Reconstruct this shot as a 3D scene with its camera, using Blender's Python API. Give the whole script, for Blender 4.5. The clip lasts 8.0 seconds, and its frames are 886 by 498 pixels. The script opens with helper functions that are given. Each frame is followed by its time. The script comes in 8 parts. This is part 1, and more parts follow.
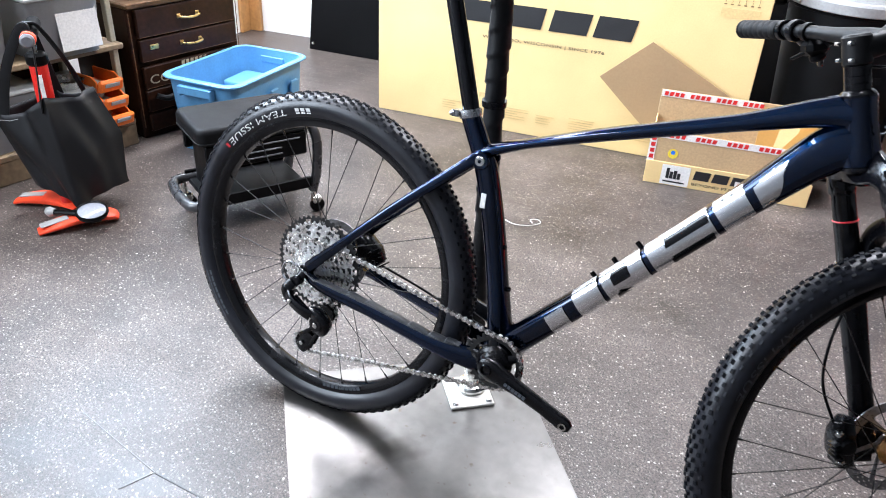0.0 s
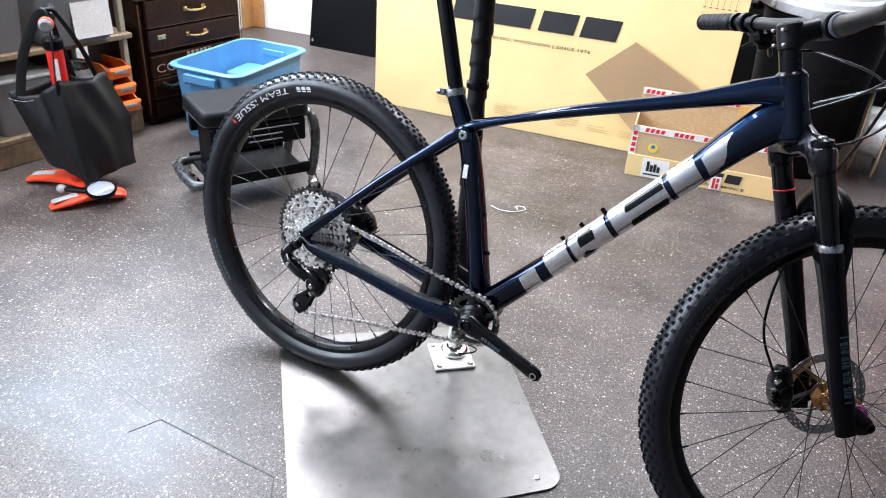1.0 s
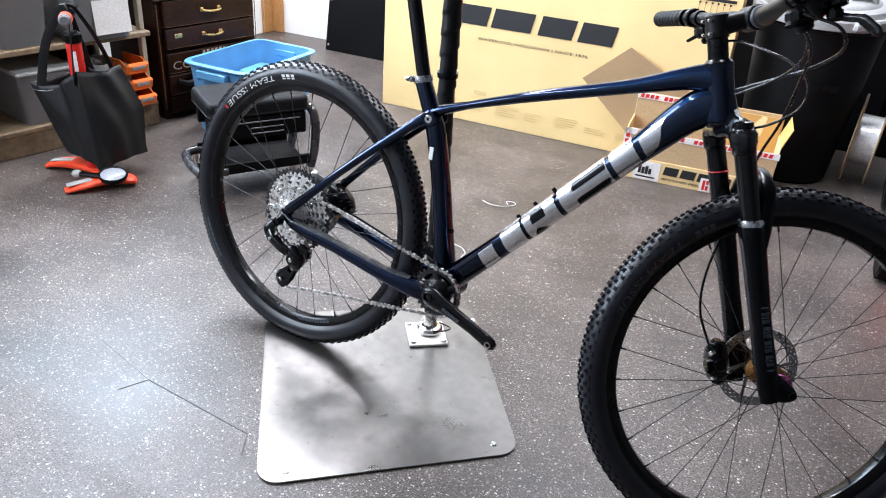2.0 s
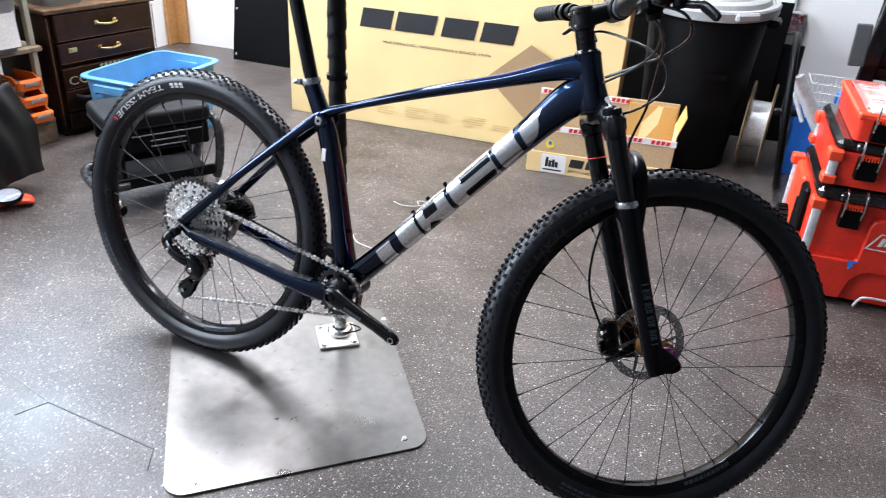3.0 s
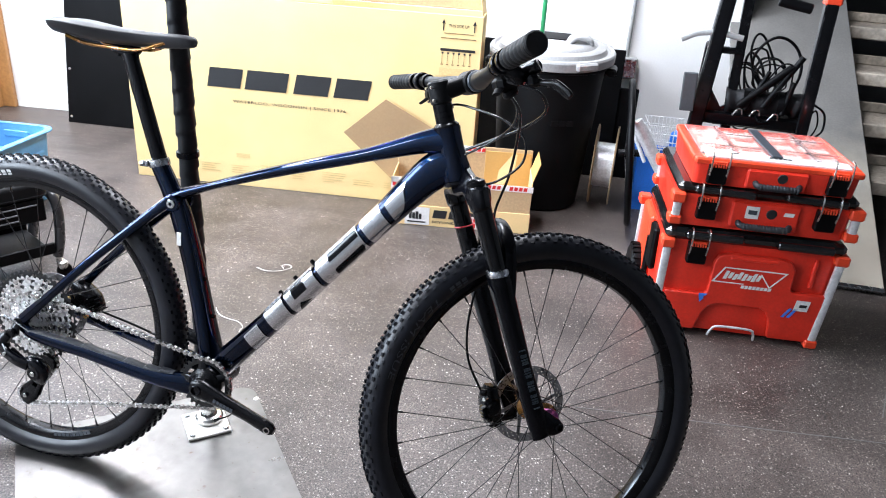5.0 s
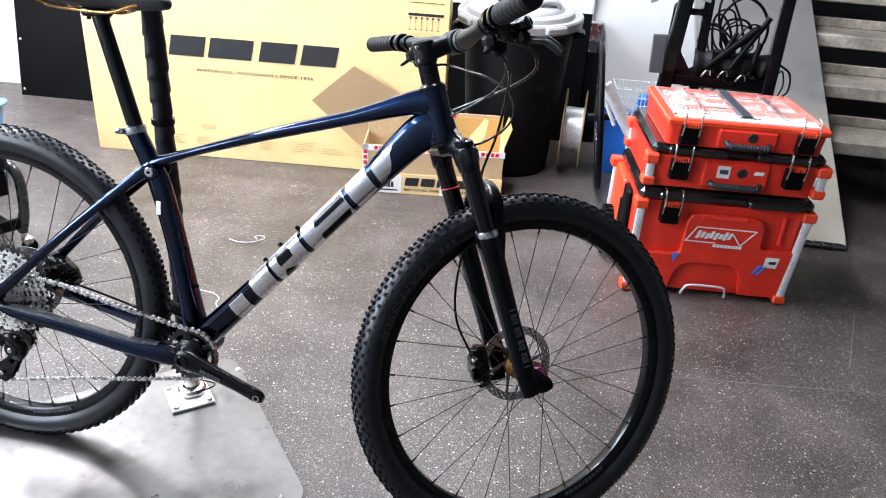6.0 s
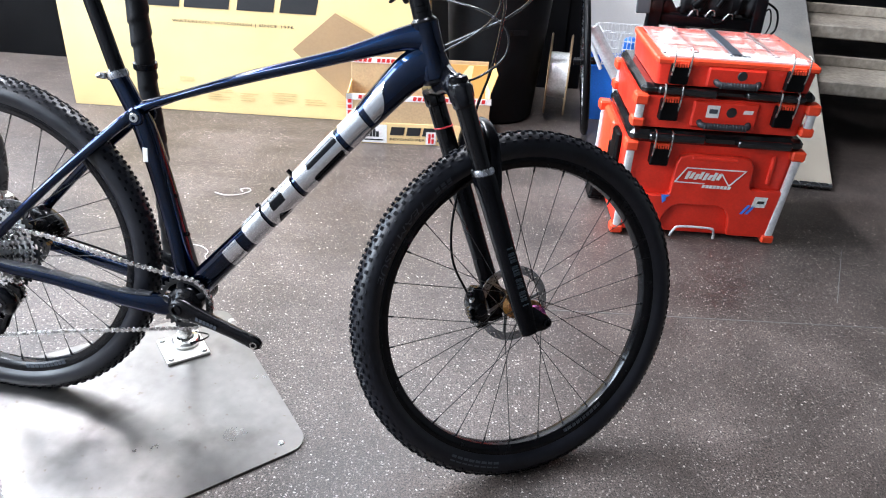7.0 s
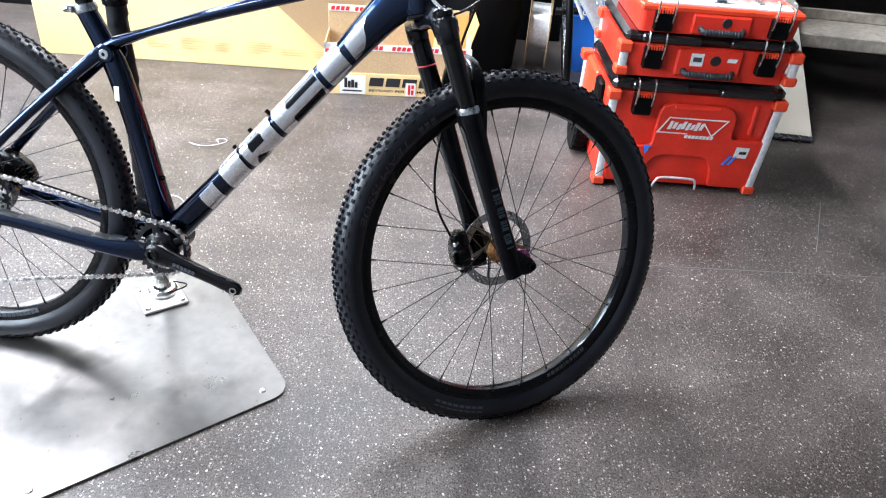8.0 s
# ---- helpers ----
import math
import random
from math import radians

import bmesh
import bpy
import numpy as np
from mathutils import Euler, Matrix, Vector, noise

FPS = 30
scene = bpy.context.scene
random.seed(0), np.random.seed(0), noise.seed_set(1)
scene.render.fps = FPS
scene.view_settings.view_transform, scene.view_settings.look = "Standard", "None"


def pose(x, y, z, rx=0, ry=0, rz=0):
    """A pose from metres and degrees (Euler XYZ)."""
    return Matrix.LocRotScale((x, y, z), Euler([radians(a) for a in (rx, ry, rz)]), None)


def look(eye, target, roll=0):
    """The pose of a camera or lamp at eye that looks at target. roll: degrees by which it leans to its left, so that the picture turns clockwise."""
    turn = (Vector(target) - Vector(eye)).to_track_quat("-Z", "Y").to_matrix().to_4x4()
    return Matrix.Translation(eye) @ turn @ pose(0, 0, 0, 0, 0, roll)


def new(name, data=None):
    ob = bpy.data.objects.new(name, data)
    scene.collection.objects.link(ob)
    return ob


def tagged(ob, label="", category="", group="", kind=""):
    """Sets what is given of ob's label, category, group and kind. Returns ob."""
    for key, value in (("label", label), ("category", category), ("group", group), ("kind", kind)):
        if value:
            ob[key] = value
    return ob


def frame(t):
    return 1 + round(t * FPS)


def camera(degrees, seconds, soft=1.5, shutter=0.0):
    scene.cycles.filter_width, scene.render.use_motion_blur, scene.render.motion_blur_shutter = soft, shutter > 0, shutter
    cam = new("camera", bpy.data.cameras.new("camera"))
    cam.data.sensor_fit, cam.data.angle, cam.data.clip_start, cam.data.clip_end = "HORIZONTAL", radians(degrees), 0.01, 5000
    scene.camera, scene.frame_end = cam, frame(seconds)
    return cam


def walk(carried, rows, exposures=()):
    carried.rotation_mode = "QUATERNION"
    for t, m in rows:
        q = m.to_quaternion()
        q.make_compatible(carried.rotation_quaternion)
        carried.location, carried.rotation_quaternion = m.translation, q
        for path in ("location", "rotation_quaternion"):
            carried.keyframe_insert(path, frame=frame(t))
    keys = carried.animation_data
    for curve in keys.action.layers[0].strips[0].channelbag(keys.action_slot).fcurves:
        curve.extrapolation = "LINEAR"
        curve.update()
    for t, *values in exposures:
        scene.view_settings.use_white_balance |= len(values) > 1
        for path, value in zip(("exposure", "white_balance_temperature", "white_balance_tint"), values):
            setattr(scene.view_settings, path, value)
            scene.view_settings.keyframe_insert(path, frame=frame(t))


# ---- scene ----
# Camera and its walk: seconds, eye, target, roll.
cam = camera(61.75, 8.0, soft=0.95, shutter=0.35)
PATH = [
    (0.0, (0.8410, -1.0432, 1.1904), (0.2532, 0.1130, 0.4371), 3.00),
    (0.3, (0.8694, -1.0930, 1.1893), (0.2943, 0.0724, 0.4402), 3.89),
    (0.5, (0.8846, -1.1208, 1.1900), (0.3131, 0.0489, 0.4449), 4.44),
    (0.8, (0.9169, -1.1606, 1.1900), (0.3476, 0.0126, 0.4486), 4.40),
    (1.0, (0.9377, -1.1779, 1.1926), (0.3552, -0.0118, 0.4504), 4.23),
    (1.2, (0.9678, -1.1885, 1.1964), (0.3589, -0.0366, 0.4532), 3.84),
    (2.3, (1.1621, -1.2316, 1.1830), (0.5208, -0.0816, 0.4647), 4.55),
    (2.5, (1.1776, -1.2309, 1.1818), (0.5656, -0.0662, 0.4615), 4.32),
    (2.8, (1.2017, -1.2207, 1.1828), (0.6471, -0.0237, 0.4688), 3.90),
    (3.0, (1.2066, -1.2131, 1.1866), (0.6797, 0.0010, 0.4807), 3.68),
    (3.5, (1.2142, -1.1910, 1.2002), (0.7698, 0.0715, 0.5231), 3.73),
    (3.8, (1.2104, -1.1777, 1.2132), (0.8178, 0.1110, 0.5537), 3.79),
    (4.0, (1.2075, -1.1705, 1.2189), (0.8373, 0.1291, 0.5678), 3.59),
    (4.5, (1.1928, -1.1611, 1.2349), (0.8777, 0.1662, 0.6111), 3.47),
    (4.7, (1.1861, -1.1603, 1.2390), (0.8792, 0.1728, 0.6235), 3.78),
    (5.8, (1.1324, -1.1719, 1.2215), (0.9134, 0.1572, 0.5615), 4.16),
    (6.0, (1.1263, -1.1767, 1.2178), (0.9220, 0.1504, 0.5491), 4.14),
    (6.5, (1.1121, -1.1875, 1.1972), (0.9493, 0.1325, 0.5037), 3.51),
    (6.8, (1.1081, -1.1873, 1.1876), (0.9403, 0.1122, 0.4575), 3.44),
    (7.0, (1.1031, -1.1838, 1.1826), (0.9454, 0.1095, 0.4392), 3.55),
    (7.3, (1.0992, -1.1824, 1.1723), (0.9713, 0.1025, 0.4089), 3.91),
    (7.5, (1.0978, -1.1788, 1.1651), (0.9802, 0.1010, 0.3917), 4.38),
    (8.0, (1.0938, -1.1833, 1.1371), (0.9903, 0.0780, 0.3319), 4.61),
]
walk(cam, [(t, look(eye, target, roll)) for t, eye, target, roll in PATH], ((0.0, 0.56, 6350, 12), (1.0, 0.53, 6350, 12), (2.5, 0.36, 6350, 12), (4.5, 0.58, 6350, 12), (7.0, 0.78, 6350, 12), (8.0, 0.97, 6250, 10)))

# World, lamps, exposure.
world = bpy.data.worlds.new("world")
scene.world = world
world.use_nodes = True
world.node_tree.nodes["Background"].inputs["Color"].default_value = (0.75, 0.85, 1.0, 1)
world.node_tree.nodes["Background"].inputs["Strength"].default_value = 0.02
CEILING = 2.9
COOL = (0.91, 0.935, 1.0)
ROOM = pose(-2.1, 2.58, 0, 0, 0, 6.7)


def ceiling_lamp(name, x, y, sx, sy, watts, colour=(1.0, 0.97, 0.92), turn=0):
    data = bpy.data.lights.new(name, "AREA")
    data.shape, data.size, data.size_y, data.energy, data.color = "RECTANGLE", sx, sy, watts, colour
    ob = new(name, data)
    ob.matrix_world = pose(x, y, CEILING - 0.12, 0, 0, turn)
    return ob


ceiling_lamp("lamp_a", -1.55, 1.25, 0.22, 2.0, 104, COOL, 6.7)
ceiling_lamp("lamp_b", 0.55, 1.5, 0.22, 2.0, 80, COOL, 6.7)
ceiling_lamp("lamp_c", -1.4, -1.4, 0.22, 2.2, 46, COOL, 6.7)
# Daylight through the window over the shelves.
data = bpy.data.lights.new("window_light", "AREA")
data.shape, data.size, data.size_y, data.energy, data.color = "RECTANGLE", 2.5, 1.25, 290, (0.70, 0.85, 1.0)
window_lamp = new("window_light", data)
window_lamp.matrix_world = ROOM @ pose(-0.36, -1.75, 1.98, 0, -90, 0)
# Daylight through the second window, beyond the end of the shelves.
data = bpy.data.lights.new("window_light", "AREA")
data.shape, data.size, data.size_y, data.energy, data.color = "RECTANGLE", 1.40, 1.45, 115, (0.76, 0.88, 1.0)
side_lamp = new("window_light", data)
side_lamp.matrix_world = ROOM @ pose(-0.36, -4.08, 1.74, 0, -90, 0)

# Materials.
def material(name, base, rough=0.5, metal=0.0, vary=0.08, scale=6.0, fine=0.05, fine_scale=120.0, bump=0.0, bump_scale=200.0,
             coat=0.0, coat_rough=0.05, rough_vary=0.08, specular=0.5, tint=None, transmission=0.0, per_object=0.0, sheen=0.0):
    """A surface with variation at two scales, fine relief and uneven gloss."""
    m = bpy.data.materials.new(name)
    m.use_nodes = True
    n, l = m.node_tree.nodes, m.node_tree.links
    b = n["Principled BSDF"]
    tc = n.new("ShaderNodeTexCoord")
    big = n.new("ShaderNodeTexNoise")
    big.inputs["Scale"].default_value, big.inputs["Detail"].default_value = scale, 5
    small = n.new("ShaderNodeTexNoise")
    small.inputs["Scale"].default_value, small.inputs["Detail"].default_value = fine_scale, 3
    for node in (big, small):
        l.new(tc.outputs["Object"], node.inputs["Vector"])
    dark = [c * (1 - vary * 2) for c in base]
    light = [min(1, c * (1 + vary * 2)) for c in (tint or base)]
    ramp = n.new("ShaderNodeValToRGB")
    ramp.color_ramp.elements[0].position, ramp.color_ramp.elements[1].position = 0.3, 0.7
    ramp.color_ramp.elements[0].color, ramp.color_ramp.elements[1].color = (*dark, 1), (*light, 1)
    l.new(big.outputs["Fac"], ramp.inputs["Fac"])
    grain = n.new("ShaderNodeMapRange")
    grain.inputs["From Min"].default_value, grain.inputs["From Max"].default_value = 0.3, 0.7
    grain.inputs["To Min"].default_value, grain.inputs["To Max"].default_value = 1 - fine * 2, 1 + fine * 2
    l.new(small.outputs["Fac"], grain.inputs["Value"])
    mul = n.new("ShaderNodeVectorMath")
    mul.operation = "SCALE"
    l.new(ramp.outputs["Color"], mul.inputs[0])
    l.new(grain.outputs["Result"], mul.inputs["Scale"])
    colour = mul.outputs["Vector"]
    if per_object:
        info = n.new("ShaderNodeObjectInfo")
        span = n.new("ShaderNodeMapRange")
        span.inputs["To Min"].default_value, span.inputs["To Max"].default_value = 1 - per_object, 1 + per_object
        l.new(info.outputs["Random"], span.inputs["Value"])
        again = n.new("ShaderNodeVectorMath")
        again.operation = "SCALE"
        l.new(colour, again.inputs[0])
        l.new(span.outputs["Result"], again.inputs["Scale"])
        colour = again.outputs["Vector"]
    l.new(colour, b.inputs["Base Color"])
    rr = n.new("ShaderNodeMapRange")
    rr.inputs["From Min"].default_value, rr.inputs["From Max"].default_value = 0.3, 0.7
    rr.inputs["To Min"].default_value, rr.inputs["To Max"].default_value = max(0.02, rough - rough_vary), min(1, rough + rough_vary)
    l.new(big.outputs["Fac"], rr.inputs["Value"])
    l.new(rr.outputs["Result"], b.inputs["Roughness"])
    b.inputs["Metallic"].default_value = metal
    b.inputs["Specular IOR Level"].default_value = specular
    b.inputs["Coat Weight"].default_value, b.inputs["Coat Roughness"].default_value = coat, coat_rough
    b.inputs["Transmission Weight"].default_value = transmission
    b.inputs["Sheen Weight"].default_value = sheen
    if bump:
        rel = n.new("ShaderNodeTexNoise")
        rel.inputs["Scale"].default_value, rel.inputs["Detail"].default_value = bump_scale, 4
        l.new(tc.outputs["Object"], rel.inputs["Vector"])
        bm_ = n.new("ShaderNodeBump")
        bm_.inputs["Strength"].default_value, bm_.inputs["Distance"].default_value = bump, 0.002
        l.new(rel.outputs["Fac"], bm_.inputs["Height"])
        l.new(bm_.outputs["Normal"], b.inputs["Normal"])
    return m


def speckled_floor():
    """Dark rubber sheet with pale flecks, scuffs and a worn sheen."""
    m = material("speckled rubber", (0.071, 0.056, 0.049), rough=0.38, specular=0.42, vary=0.22, scale=3.0, fine=0.40, fine_scale=230, bump=0.28, bump_scale=380, rough_vary=0.09)
    n, l = m.node_tree.nodes, m.node_tree.links
    b = n["Principled BSDF"]
    colour = b.inputs["Base Color"].links[0].from_socket
    tc = n.new("ShaderNodeTexCoord")
    for scale, size, share, shade in ((150.0, 0.33, 0.62, (0.205, 0.178, 0.156, 1)), (270.0, 0.34, 0.55, (0.135, 0.117, 0.104, 1)), (240.0, 0.38, 0.62, (0.012, 0.011, 0.010, 1)), (125.0, 0.26, 0.80, (0.35, 0.315, 0.285, 1)), (78.0, 0.19, 0.91, (0.50, 0.455, 0.415, 1))):
        cell = n.new("ShaderNodeTexVoronoi")
        cell.inputs["Scale"].default_value = scale
        warp = n.new("ShaderNodeTexNoise")
        warp.inputs["Scale"].default_value = scale * 1.7
        mixv = n.new("ShaderNodeVectorMath")
        mixv.operation = "MULTIPLY_ADD"
        mixv.inputs[1].default_value = (0.008, 0.008, 0.008)
        l.new(tc.outputs["Object"], warp.inputs["Vector"])
        l.new(warp.outputs["Color"], mixv.inputs[0])
        l.new(tc.outputs["Object"], mixv.inputs[2])
        l.new(mixv.outputs["Vector"], cell.inputs["Vector"])
        near = n.new("ShaderNodeMath")
        near.operation = "LESS_THAN"
        near.inputs[1].default_value = size
        l.new(cell.outputs["Distance"], near.inputs[0])
        sep = n.new("ShaderNodeSeparateColor")
        l.new(cell.outputs["Color"], sep.inputs["Color"])
        some = n.new("ShaderNodeMath")
        some.operation = "GREATER_THAN"
        some.inputs[1].default_value = share
        l.new(sep.outputs["Red"], some.inputs[0])
        both = n.new("ShaderNodeMath")
        both.operation = "MULTIPLY"
        l.new(near.outputs["Value"], both.inputs[0])
        l.new(some.outputs["Value"], both.inputs[1])
        mix = n.new("ShaderNodeMix")
        mix.data_type = "RGBA"
        l.new(both.outputs["Value"], mix.inputs["Factor"])
        l.new(colour, mix.inputs["A"])
        mix.inputs["B"].default_value = shade
        colour = mix.outputs["Result"]
    scuff = n.new("ShaderNodeTexNoise")
    scuff.inputs["Scale"].default_value, scuff.inputs["Detail"].default_value, scuff.inputs["Roughness"].default_value = 7.0, 9, 0.72
    l.new(tc.outputs["Object"], scuff.inputs["Vector"])
    mottle = n.new("ShaderNodeMapRange")
    for key, value in (("From Min", 0.32), ("From Max", 0.68), ("To Min", 0.72), ("To Max", 1.30)):
        mottle.inputs[key].default_value = value
    l.new(scuff.outputs["Fac"], mottle.inputs["Value"])
    shade = n.new("ShaderNodeVectorMath")
    shade.operation = "SCALE"
    l.new(colour, shade.inputs[0])
    l.new(mottle.outputs["Result"], shade.inputs["Scale"])
    l.new(shade.outputs["Vector"], b.inputs["Base Color"])
    # Drag marks: long streaks of duller and brighter gloss.
    drag = n.new("ShaderNodeTexNoise")
    drag.inputs["Scale"].default_value, drag.inputs["Detail"].default_value = 6.0, 2
    stretch = n.new("ShaderNodeMapping")
    stretch.inputs["Rotation"].default_value = (0, 0, 0.6)
    stretch.inputs["Scale"].default_value = (0.35, 4.0, 1.0)
    l.new(tc.outputs["Object"], stretch.inputs["Vector"])
    l.new(stretch.outputs["Vector"], drag.inputs["Vector"])
    polish = n.new("ShaderNodeMapRange")
    for key, value in (("From Min", 0.35), ("From Max", 0.70), ("To Min", 0.0), ("To Max", 0.07)):
        polish.inputs[key].default_value = value
    l.new(drag.outputs["Fac"], polish.inputs["Value"])
    rough = n.new("ShaderNodeMath")
    rough.operation = "ADD"
    l.new(b.inputs["Roughness"].links[0].from_socket, rough.inputs[0])
    l.new(polish.outputs["Result"], rough.inputs[1])
    l.new(rough.outputs["Value"], b.inputs["Roughness"])
    return m


FLOOR = speckled_floor()
WALL = material("white wall paint", (0.85, 0.84, 0.82), 0.6, vary=0.03, scale=1.5, fine=0.01, bump=0.12, bump_scale=90)
# Dark tones for unseen surfaces, chosen to cut the fill light they bounce.
CEIL = material("dark ceiling paint", (0.10, 0.10, 0.10), 0.8, vary=0.05)
DIM = material("dark grey wall paint", (0.12, 0.12, 0.125), 0.6, vary=0.05, scale=2)
CARD = material("kraft cardboard", (0.74, 0.535, 0.245), 0.75, vary=0.03, scale=3, fine=0.018, fine_scale=180, bump=0.04, bump_scale=50, tint=(0.77, 0.56, 0.265))
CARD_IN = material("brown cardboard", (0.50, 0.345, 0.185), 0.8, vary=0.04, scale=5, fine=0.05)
INK = material("black print", (0.012, 0.012, 0.013), 0.6, vary=0.15, scale=20)
INK_GREY = material("pale print", (0.63, 0.45, 0.20), 0.7)
RUBBER = material("tyre rubber", (0.0058, 0.0064, 0.0100), 0.38, specular=0.42, vary=0.15, scale=25, fine=0.1, bump=0.08, bump_scale=300, rough_vary=0.06)
KNOB = material("tread rubber", (0.0050, 0.0054, 0.0075), 0.62, specular=0.14, vary=0.2, scale=40, fine=0.1)
PAINT = material("deep blue metallic paint", (0.0002, 0.0036, 0.0175), 0.18, metal=0.95, vary=0.12, scale=3, fine=0.10, fine_scale=1500, coat=0.75, coat_rough=0.015, tint=(0.0003, 0.0130, 0.047))
PAINT.node_tree.nodes["Principled BSDF"].inputs["Specular Tint"].default_value = (0.015, 0.10, 0.32, 1)
SILVER = material("silver decal", (0.76, 0.77, 0.79), 0.20, metal=0.97, vary=0.03, scale=8, fine=0.02, coat=0.6)
BLACKGLOSS = material("gloss black decal", (0.0025, 0.0027, 0.0040), 0.10, specular=0.34, vary=0.1)
BLACKMETAL = material("anodised black alloy", (0.0036, 0.0036, 0.0044), 0.22, specular=0.26, metal=0.1, vary=0.1, scale=30, fine=0.06)
BLACKPLASTIC = material("black plastic", (0.0022, 0.0022, 0.0026), 0.42, specular=0.11, vary=0.12, scale=14, fine=0.08, bump=0.06, bump_scale=400)
STEEL = material("bright steel", (0.62, 0.61, 0.59), 0.26, metal=1.0, vary=0.08, scale=40, fine=0.06)
PLATE = material("worn steel sheet", (0.184, 0.175, 0.165), 0.36, metal=0.92, vary=0.15, scale=3.2, fine=0.035, fine_scale=40, bump=0.03, bump_scale=25, rough_vary=0.05)
RED = material("red moulded plastic", (0.75, 0.034, 0.016), 0.36, vary=0.06, scale=9, fine=0.03, bump=0.05, bump_scale=300)
ORANGE = material("orange plastic", (0.85, 0.17, 0.018), 0.42, vary=0.06, scale=12, fine=0.03)
BLUEBIN = material("blue plastic tub", (0.105, 0.300, 0.53), 0.38, vary=0.06, scale=7, fine=0.03, bump=0.05, bump_scale=160)
BLUEBOX = material("deep blue plastic", (0.016, 0.16, 0.64), 0.45, vary=0.06, scale=7)
DARKWOOD = material("dark varnished wood", (0.0250, 0.0092, 0.0046), 0.40, specular=0.18, vary=0.22, scale=7, fine=0.15, fine_scale=60, coat=0.0, coat_rough=0.2)
WOODPOST = material("oiled oak", (0.40, 0.20, 0.070), 0.45, vary=0.07, scale=6, fine=0.06, fine_scale=55)
BRASS = material("worn brass", (0.62, 0.42, 0.16), 0.32, metal=1.0, vary=0.1, scale=40)
TREADWOOD = material("worn grey wood", (0.34, 0.295, 0.24), 0.6, vary=0.20, scale=5, fine=0.12, fine_scale=45)
VINYL = material("black vinyl", (0.005, 0.005, 0.0055), 0.55, specular=0.14, vary=0.12, scale=10, fine=0.05, bump=0.12, bump_scale=260)
CLOTH = material("black woven cloth", (0.0075, 0.0077, 0.0088), 0.52, specular=0.30, vary=0.2, scale=8, fine=0.15, fine_scale=400, bump=0.2, bump_scale=500, sheen=0.0)
BOARD = material("black board", (0.0032, 0.0032, 0.0036), 0.5, specular=0.08, vary=0.15, scale=3)
LIDWHITE = material("pale grey plastic lid", (0.33, 0.33, 0.325), 0.42, vary=0.08, scale=7, fine=0.05)
TAPEWHITE = material("white tape", (0.78, 0.76, 0.73), 0.4, vary=0.03)
TAPERED = material("red print", (0.60, 0.02, 0.02), 0.45, vary=0.04)
WHITE = material("white plastic", (0.76, 0.76, 0.75), 0.45, vary=0.04)


